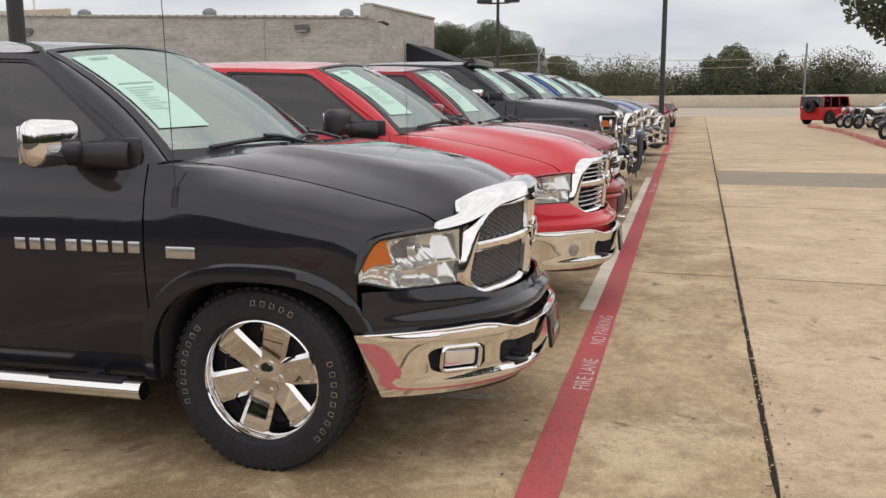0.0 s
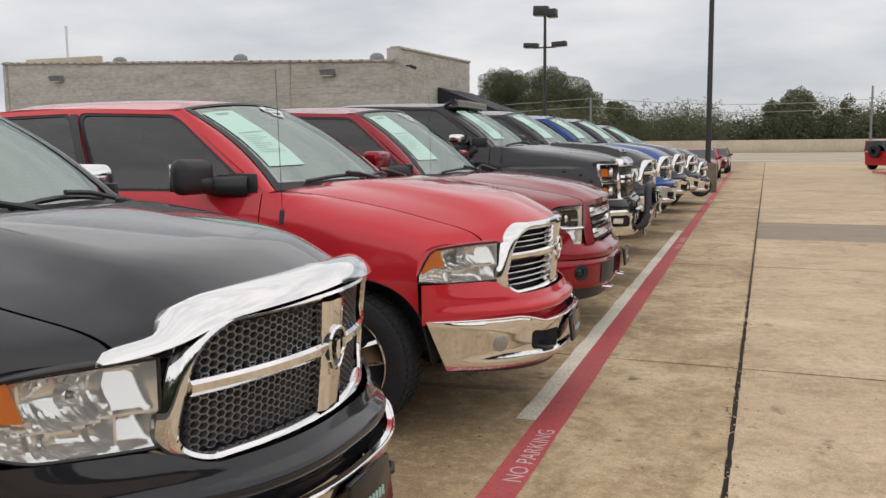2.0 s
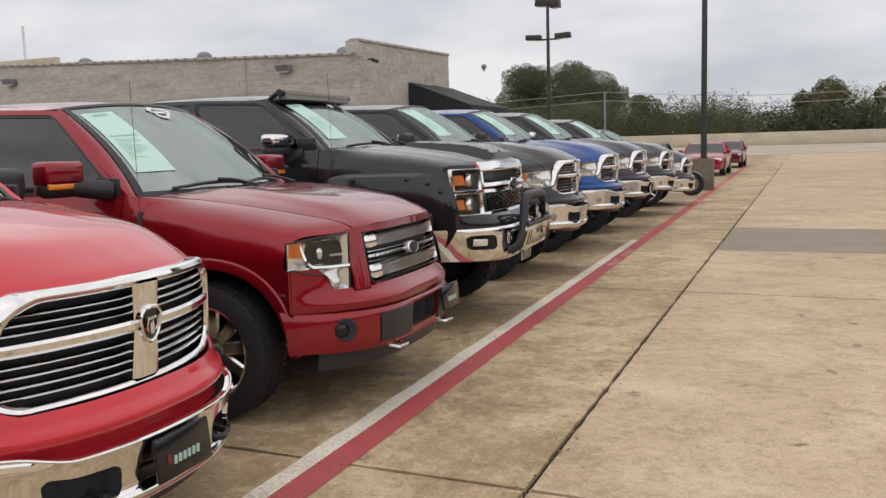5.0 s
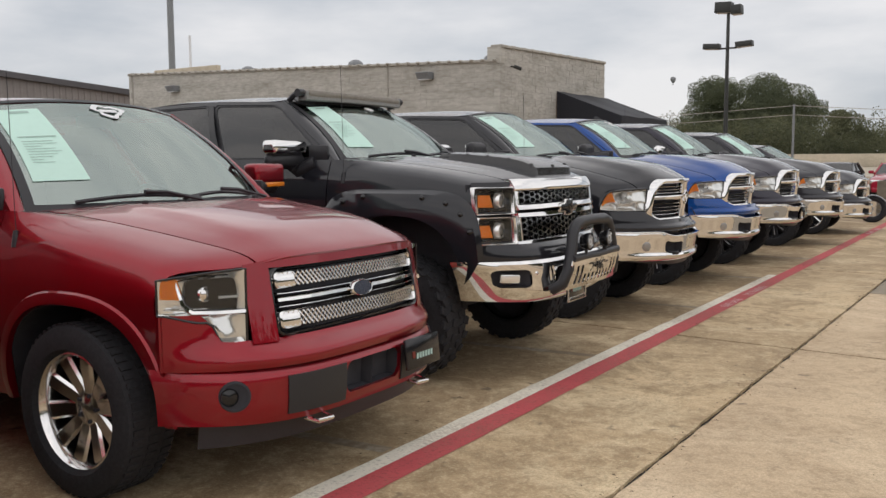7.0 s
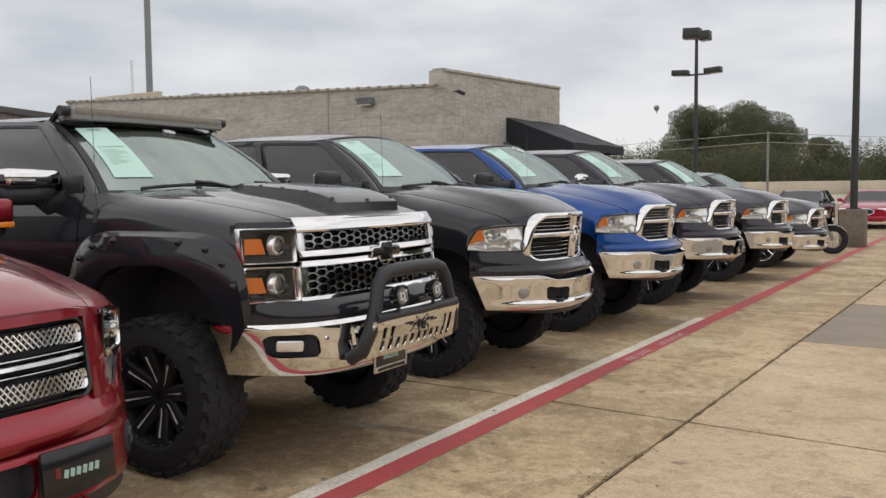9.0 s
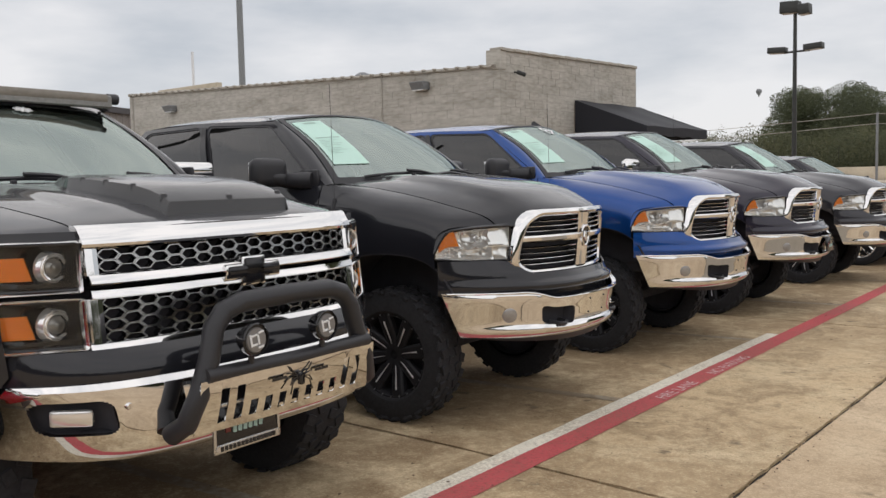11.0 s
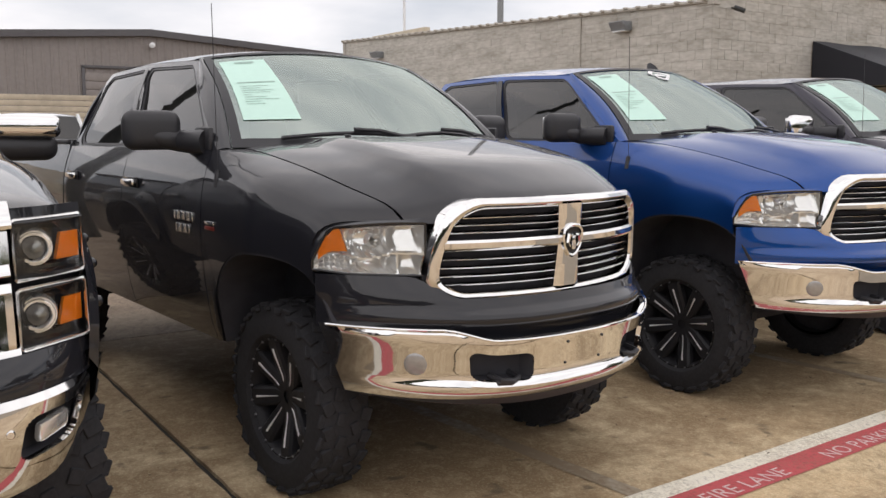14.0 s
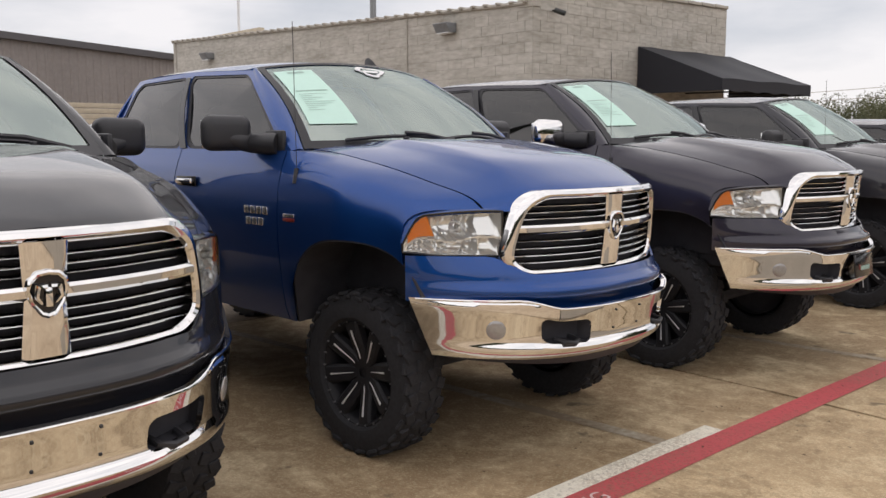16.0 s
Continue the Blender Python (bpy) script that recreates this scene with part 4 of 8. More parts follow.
def headlight(truck, sh, sgn, y_in, y_out, zl, zu, back=0.02, amber=None, bowls=((0.70, 0.95),), frame_mat=None, deep=0.065, cells=False):
    """A lamp unit: reflector box, bowls, amber block and a clear lens."""
    L = sh.lift
    n = 16
    def edge(v, y, off):
        return (sh.plan(y) - back - off, sgn * y, lerp(zl(y), zu(y), v) + L)
    bm = bmesh.new()
    grid(bm, [[edge(i / 6, lerp(y_in, y_out, k / n), 0.0) for k in range(n + 1)] for i in range(7)])
    lens = part("headlight", bm, M_LENS, truck, "clear headlight lens with amber corner")
    lens.visible_shadow = False
    # reflector, facetted
    bm = bmesh.new()
    rows = []
    for i in range(13):
        v = i / 12
        row = []
        for k in range(25):
            y = lerp(y_in, y_out, k / 24)
            rim = min(1.0, 7 * min(v, 1 - v), 7 * min(k / 24, 1 - k / 24))
            bowl = min(1.0, ((k - 9) / 9.0) ** 2 + ((i - 7.5) / 5.0) ** 2)
            off = (deep * (1.05 - 0.75 * bowl) + (0.007 * ((k // 2) % 2) if k > 15 else 0.0) + (0.012 if i < 4 and i % 2 else 0.0)) * rim * (1 - 0.6 * smooth(y_out - 0.12, y_out, y))
            row.append(edge(v, y, off))
        rows.append(row)
    grid(bm, rows)
    if cells:
        # upper and lower chambers: plain inner wall, bowl, flutes and a marker corner, parted by a bright bar
        bm.free()
        bm = bmesh.new()
        rows = []
        nv, ns = 30, 60
        for i in range(nv + 1):
            v = i / nv
            row = []
            for k in range(ns + 1):
                q = k / ns
                y = lerp(y_in, y_out, q)
                split = 0.42 - 0.10 * smooth(0.25, 0.55, q) + 0.10 * smooth(0.55, 0.85, q)
                top = v > split
                w = (v - split) / (1 - split) if top else v / split
                if q < 0.26:
                    off = 0.006 + 0.055 * w + 0.05 * q
                elif q < 0.70:
                    c, r = (0.47, 0.23) if top else (0.45, 0.19)
                    rr = min(1.0, ((q - c) / r) ** 2 + ((w - 0.5) / 0.52) ** 2)
                    off = 0.010 + 0.030 * w + deep * (1 - rr) + 0.006 * (int(q * 46) % 2) * (rr > 0.25)
                else:
                    off = 0.024 + 0.011 * (int(q * 40) % 2) + (0.0 if top else 0.008 * (int(w * 6) % 2))
                if abs(v - split) < 0.035:
                    off = 0.008
                if abs(q - 0.26) < 0.012 and not top:
                    off = 0.010
                edge_fade = min(1.0, 9 * min(v, 1 - v), 14 * min(q, 1 - q))
                row.append(edge(v, y, off * edge_fade * (1 - 0.62 * smooth(0.6, 1.0, q))))
            rows.append(row)
        grid(bm, rows)
    part("reflector", bm, frame_mat or M_REFLECT, lens, sharp=16 if cells else 20)
    for y, z, r in bowls:
        bm = bmesh.new()
        c = (sh.plan(y) - back - deep * 0.92, sgn * y, z + L)
        lathe(bm, [(0.001, 0.0), (r * 0.45, 0.006), (r * 0.8, 0.020), (r, 0.036), (r * 1.06, 0.036), (r * 1.25, 0.004)], c, "x", 24)
        part("lamp_bowl", bm, M_REFLECT, lens)
        bm = bmesh.new()
        lathe(bm, [(0.001, 0.05), (r * 0.3, 0.045), (r * 0.42, 0.03), (r * 0.42, 0.0)], c, "x", 16)
        part("bulb", bm, M_ALLOY if r < 0.042 else M_LENS, lens)
    if amber:
        a0, a1, b0, b1 = amber
        bm = bmesh.new()
        rows = []
        for i in range(5):
            rows.append([edge(lerp(b0, b1, i / 4), lerp(a0 + 0.02 * (i / 4), a1, k / 6), 0.0015 + 0.002 * (k % 2)) for k in range(7)])
        grid(bm, rows)
        part("turn_signal", bm, M_AMBER, lens, "amber turn signal", solid=0.01)
    # dark seam round the lamp
    bm = bmesh.new()
    ring = [edge(0, lerp(y_in, y_out, k / n), -0.001) for k in range(n + 1)] + [edge(i / 4, y_out, -0.001) for i in range(1, 5)] + [edge(1, lerp(y_out, y_in, k / n), -0.001) for k in range(1, n + 1)] + [edge(1 - i / 4, y_in, -0.001) for i in range(1, 5)]
    tube(bm, ring, 0.006, 5, False)
    part("headlight_seal", bm, M_GLOSSBLACK, lens)
    return lens


def hex_mesh(bm, inside, surf, size, bar, depth=0.02, squash=1.0):
    """A honeycomb of raised rings, wherever inside(y, z) is true."""
    dy, dz = size * 1.5, size * math.sqrt(3) * squash
    for i in range(-30, 31):
        for j in range(-12, 13):
            y, z = i * dy, j * dz + (dz / 2 if i % 2 else 0)
            if not inside(y, z):
                continue
            rings = []
            for rad, off in ((size, -depth), (size * 0.985, 0.0), (size - bar, 0.0), (size - bar, -depth)):
                rings.append([bm.verts.new(surf(y + rad * math.cos(math.pi * k / 3), z + rad * squash * math.sin(math.pi * k / 3), off)) for k in range(6)])
            for a, b in zip(rings, rings[1:]):
                for k in range(6):
                    bm.faces.new((a[k], a[(k + 1) % 6], b[(k + 1) % 6], b[k]))


def ring_part(name, outline, inset, surf, depth, material, parent, label="", lip=0.010, sharp=30):
    """A frame along a closed outline of (y, z) on a surface; inset moves a point to the inner edge."""
    bm = bmesh.new()
    cols = []
    for (y, z) in outline:
        iy, iz = inset(y, z)
        def mid(t):
            return lerp(y, iy, t), lerp(z, iz, t)
        cols.append([surf(y, z, -depth), surf(*mid(0.0), -lip), surf(*mid(0.18), 0.004), surf(*mid(0.5), 0.010), surf(*mid(0.82), 0.002), surf(*mid(1.0), -lip), surf(*mid(1.0), -depth)])
    cols.append(cols[0])
    grid(bm, cols)
    return part(name, bm, material, parent, label, sharp=sharp)


def bar_on(bm, surf, y0, y1, z0, z1, depth=0.03, n=12, rise=0.006):
    """A curved bar between two heights; z0 and z1 may be functions of y."""
    f0 = z0 if callable(z0) else (lambda y: z0)
    f1 = z1 if callable(z1) else (lambda y: z1)
    cols = []
    for k in range(n + 1):
        y = lerp(y0, y1, k / n)
        a, b = f0(y), f1(y)
        cols.append([surf(y, a, -depth), surf(y, a, -0.004), surf(y, lerp(a, b, 0.25), rise), surf(y, lerp(a, b, 0.75), rise), surf(y, b, -0.004), surf(y, b, -depth)])
    vs = grid(bm, cols)
    cap(bm, vs[0])
    cap(bm, vs[-1])


def bumper(truck, sh, z_lo, z_hi, push, material, holes, label, y_end=None, n=60, rows_n=14, solid=0.02):
    """A wrapped bumper with openings; holes are (y0, y1, v0, v1), mirrored."""
    L = sh.lift
    cuts = []
    for a, b, c, d in holes:
        du, dv = min(0.035, (b - a) * 0.2), (d - c) * 0.24
        for fu, fv in [(1 - math.sin(radians(q)), 1 - math.cos(radians(q))) for q in (0, 18, 36, 54, 72, 90)]:
            cuts.append((a + (du * fu if a > 0 else 0.0), b - du * fu, c + dv * fv, d - dv * fv))
    ys = sorted({round(-1 + 2 * k / n, 4) for k in range(n + 1)} | {s * round(h, 4) for a, b, c, d in cuts for h in (a / sh.tip_y, b / sh.tip_y) for s in (-1, 1)})
    vs_ = sorted({i / rows_n for i in range(rows_n + 1)} | {v for a, b, c, d in cuts for v in (c, d)})
    def pt(t, v, off=0.0):
        z = lerp(z_lo(t * sh.tip_y), z_hi(t * sh.tip_y), v)
        q = max(0.0, sh.arch ** 2.4 - max(0, z - sh.arch_z) ** 2.4)
        x_end = min(-0.16, sh.wheel_x + q ** (1 / 2.4) + 0.015) if sh.style != "round" else lerp(-0.43, -0.525, (z - 0.36) / 0.28) - (0.05 if sh.lift < 0 else 0.0)
        f = 1 - min(1, abs(t)) ** 8
        if sh.style == "round":
            y = t * (sh.tip_y + 0.012) * (x_end / sh.tip_x) ** (1 / sh.power)
            return (sh.plan(y / 1.012) + push(z) * f + 0.012 - off, y, z + L)
        wide = 0.085 if sh.style == "square" else 0.012
        tuck = 0.095 * (1 - v) if sh.style == "square" else 0.0
        y = t * (sh.tip_y + wide - tuck)
        x_end -= 0.07 if sh.style == "square" else 0.0
        return (x_end * abs(t) ** (sh.power + 0.3) + push(z) * f + 0.012 - off, y, z + L)
    rows = [[pt(t, v) for t in ys] for v in vs_]
    def skip(i, j):
        yc, vc = abs((ys[j] + ys[j + 1]) / 2 * sh.tip_y), (vs_[i] + vs_[i + 1]) / 2
        return any(a < yc < b and c < vc < d for a, b, c, d in cuts)
    bm = bmesh.new()
    grid(bm, rows, skip)
    ob = part("front_bumper", bm, material, truck, label, solid=solid, sharp=32)
    for a, b, c, d in holes:
        for sgn in (-1, 1):
            bm = bmesh.new()
            r = []
            for f, off in ((1.0, 0.012), (0.9, 0.075)):
                r.append([pt(sgn * lerp((a + b) / 2, q, f) / sh.tip_y, lerp((c + d) / 2, w, f), off) for q, w in ((a, c), (b, c), (b, d), (a, d))])
            vs = grid(bm, r, wrap=True)
            cap(bm, vs[-1])
            part("bumper_recess", bm, M_DARK, ob)
    return ob, pt


def plate(truck, x, z, y=0.0, name="front_plate", frame=False, tilt=-6):
    bm = bmesh.new()
    box(bm, (x, y, z), (0.02, 0.31, 0.16), 0.008, Matrix.Rotation(radians(tilt), 4, "Y"))
    p = part(name, bm, M_GLOSSBLACK, truck, "black dealer plate with plain printed strokes")
    bm = bmesh.new()
    for k in range(6):
        box(bm, (x + 0.013, y - 0.062 + k * 0.026, z - 0.015), (0.004, 0.017, 0.030), 0.0, Matrix.Rotation(radians(tilt), 4, "Y") @ Matrix.Rotation(radians(-12), 4, "X"))
    tagged(part("plate_mark", bm, M_INK, p, "grey printed strokes"), kind="stuff")
    bm = bmesh.new()
    box(bm, (x + 0.013, y - 0.095, z - 0.005), (0.004, 0.022, 0.035), 0.0, Matrix.Rotation(radians(tilt), 4, "Y"))
    part("plate_emblem", bm, M_REDBADGE, p, "small red emblem")
    if frame:
        bm = bmesh.new()
        for yy, zz, sy, sz in ((0, 0.085, 0.33, 0.014), (0, -0.08, 0.33, 0.034), (-0.16, 0, 0.014, 0.18), (0.16, 0, 0.014, 0.18)):
            box(bm, (x + 0.012, y + yy, z + zz), (0.012, sy, sz), 0.003)
        f = part("plate_frame", bm, M_BADGE, p, "silver plate frame")
        bm = bmesh.new()
        for k in range(14):
            box(bm, (x + 0.020, y - 0.13 + k * 0.02, z - 0.08), (0.003, 0.013, 0.018), 0.0)
        tagged(part("frame_mark", bm, M_GLOSSBLACK, f, "black printed strokes"), kind="stuff")
    return p


def round_front(truck, sh, material, grille, opts):
    L = sh.lift
    low_lamp = 0.026 if "square_fog" in opts else 0.0
    # painted band over the bumper
    top_c = lambda y: 0.60 + 0.045 * smooth(0.42, 0.60, abs(y))
    bm = bmesh.new()
    def up(y):
        return lerp(0.755, 0.840 - low_lamp, smooth(0.50, 0.66, abs(y)))
    def push(z, y):
        v = (z - 0.60) / 0.26
        return curve_at([(0, 0.046), (0.10, 0.056), (0.24, 0.084), (0.36, 0.080), (0.42, 0.052), (0.6, 0.042), (0.75, 0.02), (1.0, -0.02)], v) - 0.03 * smooth(0.62, 0.40, abs(y)) * smooth(0.35, 0.8, v)
    grid(bm, front_strip(sh, -sh.tip_y, sh.tip_y, 60, lambda y: top_c(y) - 0.02, up, push, 12))
    part("front_fascia", bm, material, truck, solid=0.012)
    # chrome bumper
    lo = lambda y: 0.350 + 0.022 * (abs(y) / 0.9) ** 2.4
    bp, pt = bumper(truck, sh, lo, top_c, lambda z: curve_at([(0.34, 0.02), (0.37, 0.07), (0.41, 0.088), (0.435, 0.072), (0.50, 0.078), (0.60, 0.096), (0.622, 0.096), (0.634, 0.088), (0.643, 0.072), (0.65, 0.050)], z), M_CHROME,
                    ((0.27, 0.53, 0.29, 0.74),) + (((0.60, 0.78, 0.32, 0.72),) if "square_fog" in opts else ()), "chrome front bumper with fog lamp openings")
    bm = bmesh.new()
    tube(bm, [pt(-0.985 + 1.97 * k / 60, 0.985, -0.003) for k in range(61)], 0.0065, 8)
    part("bumper_lip", bm, M_CHROME, bp)
    for sgn in (-1, 1):
        bm = bmesh.new()
        # the lamp sits square to the bumper's curve
        tq = sgn * 0.70 / sh.tip_y
        c, pu_, pv_ = Vector(pt(tq, 0.50)), Vector(pt(tq + 0.03, 0.50)), Vector(pt(tq, 0.62))
        nrm = (pu_ - c).cross(pv_ - c).normalized()
        nrm = nrm if nrm.x > 0 else -nrm
        turn = Vector((1, 0, 0)).rotation_difference(nrm).to_matrix().to_4x4()
        if "square_fog" in opts:
            c = Vector(pt(sgn * 0.69 / sh.tip_y, 0.52))
            box(bm, (-0.015, 0, 0), (0.03, 0.155, 0.075), 0.014)
        else:
            lathe(bm, [(0.001, 0.009), (0.016, 0.008), (0.030, 0.006), (0.040, 0.004), (0.046, 0.001), (0.048, -0.010)], (0, 0, 0), "x", 28)
        bmesh.ops.transform(bm, matrix=Matrix.Translation(c) @ turn, verts=bm.verts)
        fog = part("fog_light", bm, M_REFLECT if "square_fog" in opts else M_FOGLENS, bp, "square fog lamp" if "square_fog" in opts else "round fog lamp")
        if "square_fog" in opts:
            bm = bmesh.new()
            ring = [(y_, z_) for y_, z_ in round_rect(-0.094, 0.094, -0.052, 0.052, 0.03, 0.03, 5)]
            tube(bm, [(0.002, y_, z_) for y_, z_ in ring + ring[:1]], 0.010, 8, False)
            bmesh.ops.transform(bm, matrix=Matrix.Translation(c) @ turn, verts=bm.verts)
            part("fog_bezel", bm, M_CHROME, fog)
        bm = bmesh.new()
        c = Vector(pt(sgn * 0.378 / sh.tip_y, 0.36, 0.03))
        tube(bm, [(c.x - 0.04, c.y - 0.05, c.z), (c.x + 0.03, c.y - 0.045, c.z - 0.01), (c.x + 0.045, c.y, c.z - 0.015), (c.x + 0.03, c.y + 0.045, c.z - 0.01), (c.x - 0.04, c.y + 0.05, c.z)], 0.014, 8)
        part("tow_hook", bm, M_TRIM, bp)
    bm = bmesh.new()
    rows = front_strip(sh, -0.80, 0.80, 40, lambda y: 0.30 + 0.06 * (abs(y) / 0.8) ** 2, lambda y: lo(y) + 0.012, lambda z, y: 0.0 + 0.05 * smooth(0.30, 0.40, z), 4)
    grid(bm, rows)
    part("air_dam", bm, M_TRIM, truck, solid=0.01)
    if "plate" in opts:
        plate(truck, 0.125, 0.50 + L, 0.0)
    else:
        bm = bmesh.new()
        for yy in (-0.10, 0.10):
            for zz in (0.47, 0.56):
                box(bm, (pt(yy / sh.tip_y, (zz - 0.375) / 0.225)[0] + 0.002, yy, zz + L), (0.008, 0.010, 0.010), 0.002)
        tagged(part("plate_bolt", bm, M_TRIM, bp), kind="stuff")
    # headlights
    for sgn in (-1, 1):
        zl = lambda y: 0.842 - low_lamp + (0.012 + low_lamp) * smooth(0.80, 0.905, y)
        zu = lambda y: curve_at([(0.58, 1.052), (0.70, 1.05), (0.82, 1.035), (0.862, 1.018), (0.885, 0.96), (0.905, 0.89)], y)
        headlight(truck, sh, sgn, 0.598, 0.905, zl, zu, 0.02, (0.818, 0.890, 0.47, 0.97), ((0.735, 0.978, 0.026),), cells=True)
        bm = bmesh.new()
        rows = []
        for v in (0, 0.35, 0.7, 1.0):
            row = []
            for k in range(19):
                y = lerp(0.56, 0.912, k / 18)
                p = sh.top(0.0, sgn * y * sh.top_half(0.0) / sh.tip_y)
                row.append((lerp(sh.plan(y) - 0.016, p[0], v), lerp(sgn * y, p[1], v), lerp(zu(min(y, 0.905)) - 0.002 + L, p[2] + 0.001, v)))
            rows.append(row)
        grid(bm, rows)
        part("lamp_surround", bm, material, truck, solid=0.01)
    # grille
    def surf(y, z, off):
        return (-0.165 * (abs(y) / 0.6) ** 2.1 + 0.012 * (z - 0.95) / 0.17 + off, y, z + L)
    w_keys = [(0.735, 0.580), (0.79, 0.606), (0.85, 0.611), (0.95, 0.595), (1.06, 0.566), (1.15, 0.515)]
    outline = []
    zc, hz = 0.943, 0.205
    rim_pts = []
    corners = round_rect(-1, 1, -1, 1, 0.16, 0.42, 12)
    for (u0_, v0_), (u1_, v1_) in zip(corners, corners[1:] + corners[:1]):
        steps = 8 if abs(u1_ - u0_) + abs(v1_ - v0_) > 0.4 else 1
        rim_pts += [(lerp(u0_, u1_, q / steps), lerp(v0_, v1_, q / steps)) for q in range(steps)]
    for u_, v_ in rim_pts:
        z = zc + hz * v_
        outline.append((u_ * curve_at(w_keys, z), z))
    def inset(y, z):
        fz = (0.86 if "deflector" in opts else 0.79) if z > zc else 0.84
        return y * (0.945 if "deflector" in opts else 0.915), zc + (z - zc) * fz
    fr = ring_part("grille", outline, inset, surf, 0.07, M_CHROME, truck, "chrome crosshair grille")
    bm = bmesh.new()
    grid(bm, [[surf(y * w_, z, -0.075) for y in [0.56 * (k / 10 - 1) for k in range(21)]] for z, w_ in ((0.765, 0.96), (0.86, 1.0), (0.95, 1.0), (1.04, 0.95), (1.105, 0.84))])
    part("grille_backing", bm, M_DARK, fr)
    bm = bmesh.new()
    bar_on(bm, surf, -0.555, 0.555, lambda y: 0.942 - 0.004 * abs(y), lambda y: 0.985 - 0.004 * abs(y), 0.05, 24)
    part("cross_bar", bm, M_CHROME, fr)
    bm = bmesh.new()
    for z0, z1, a, b in ((0.77, 0.945, 0.072, 0.060), (0.945, 1.115, 0.060, 0.070)):
        cols = []
        for t in (-1, -0.7, -0.3, 0.3, 0.7, 1):
            dep = -0.004 if abs(t) == 1 else 0.012
            cols.append([surf(lerp(a, b, q) * t, lerp(z0, z1, q), dep) for q in (0, 0.33, 0.66, 1)])
        cols = [[(p[0] - 0.06, p[1], p[2]) for p in cols[0]]] + cols + [[(p[0] - 0.06, p[1], p[2]) for p in cols[-1]]]
        grid(bm, cols)
    part("centre_bar", bm, M_CHROME, fr)
    bm = bmesh.new()
    pts = [(-0.034, 0.066), (0.0, 0.071), (0.034, 0.066), (0.056, 0.045), (0.061, 0.016), (0.048, -0.03), (0.022, -0.066), (0.0, -0.074), (-0.022, -0.066), (-0.048, -0.03), (-0.061, 0.016), (-0.056, 0.045)]
    cols = [[surf(y * f, 0.962 + z * f, o) for y, z in pts] for f, o in ((1.0, 0.0), (1.0, 0.020), (0.90, 0.026), (0.80, 0.022), (0.78, 0.010))]
    grid(bm, cols, wrap=True)
    bd = part("emblem", bm, M_CHROME, fr, "plain chrome shield emblem")
    bm = bmesh.new()
    vs = grid(bm, [[surf(y * f, 0.962 + z * f, 0.014) for y, z in pts] for f in (0.80, 0.4)], wrap=True)
    cap(bm, vs[-1])
    part("emblem_field", bm, M_GLOSSBLACK, bd, "dark emblem field")
    bm = bmesh.new()
    for sg in (-1, 1):
        tube(bm, [surf(sg * 0.006, 0.985, 0.024), surf(sg * 0.03, 0.985, 0.026), surf(sg * 0.036, 0.955, 0.026), surf(sg * 0.02, 0.935, 0.024)], [0.008, 0.010, 0.008, 0.004], 6)
    box(bm, surf(0, 0.953, 0.022), (0.012, 0.022, 0.06), 0.005)
    part("emblem_relief", bm, M_CHROME, bd, "plain raised chrome figure")
    if grille == "slats":
        for z in (0.806, 0.840, 0.874, 0.908, 1.014, 1.044, 1.074):
            w = curve_at(w_keys, z) * 0.91
            for sg in (-1, 1):
                bm = bmesh.new()
                bar_on(bm, lambda y, zz, off: surf(y, zz, off - 0.020 - 1.5 * (zz - z)), sg * 0.05, sg * w, z - 0.006, z + 0.006, 0.05, 10, 0.003)
                part("slat", bm, M_CHROME, fr)
    else:
        bm = bmesh.new()
        def inside(y, z):
            zz = z + 0.955
            return 0.785 < zz < 1.105 and abs(y) < curve_at(w_keys, zz) * 0.885 - 0.008
        hex_mesh(bm, inside, lambda y, z, off: surf(y, z + 0.955, off - 0.028), 0.0165, 0.0024, 0.016, 0.78)
        part("honeycomb", bm, M_DARKMESH, fr, "dark metal honeycomb mesh")
    if "deflector" in opts:
        bm = bmesh.new()
        cols = []
        for k in range(61):
            t = -1 + 2 * k / 60
            at = abs(t)
            y = 0.735 * t
            zc_ = curve_at(sh.edge, abs(y)) + 0.012
            x0 = sh.plan(y * 0.985) + 0.028
            wide = (0.84 - 0.44 * smooth(0.72, 0.84, at)) * math.sqrt(max(0.03, 1 - max(0.0, (at - 0.90) / 0.10) ** 2))
            row = []
            for q in range(13):
                a = radians(lerp(104, 17, q / 12))
                row.append((x0 - 0.100 * wide + 0.100 * wide * math.cos(a) + 0.012 * (q / 12), y, zc_ - 0.030 * wide + 0.104 * wide * math.sin(a) - 0.01 * smooth(0.8, 1.0, at) + L))
            row.insert(0, (row[0][0] - 0.035 * wide, y, row[0][2] - 0.012))
            cols.append(row)
        grid(bm, cols)
        part("hood_deflector", bm, M_CHROME, truck, "chrome stick-on hood deflector, scuffed", solid=0.006, sharp=60)


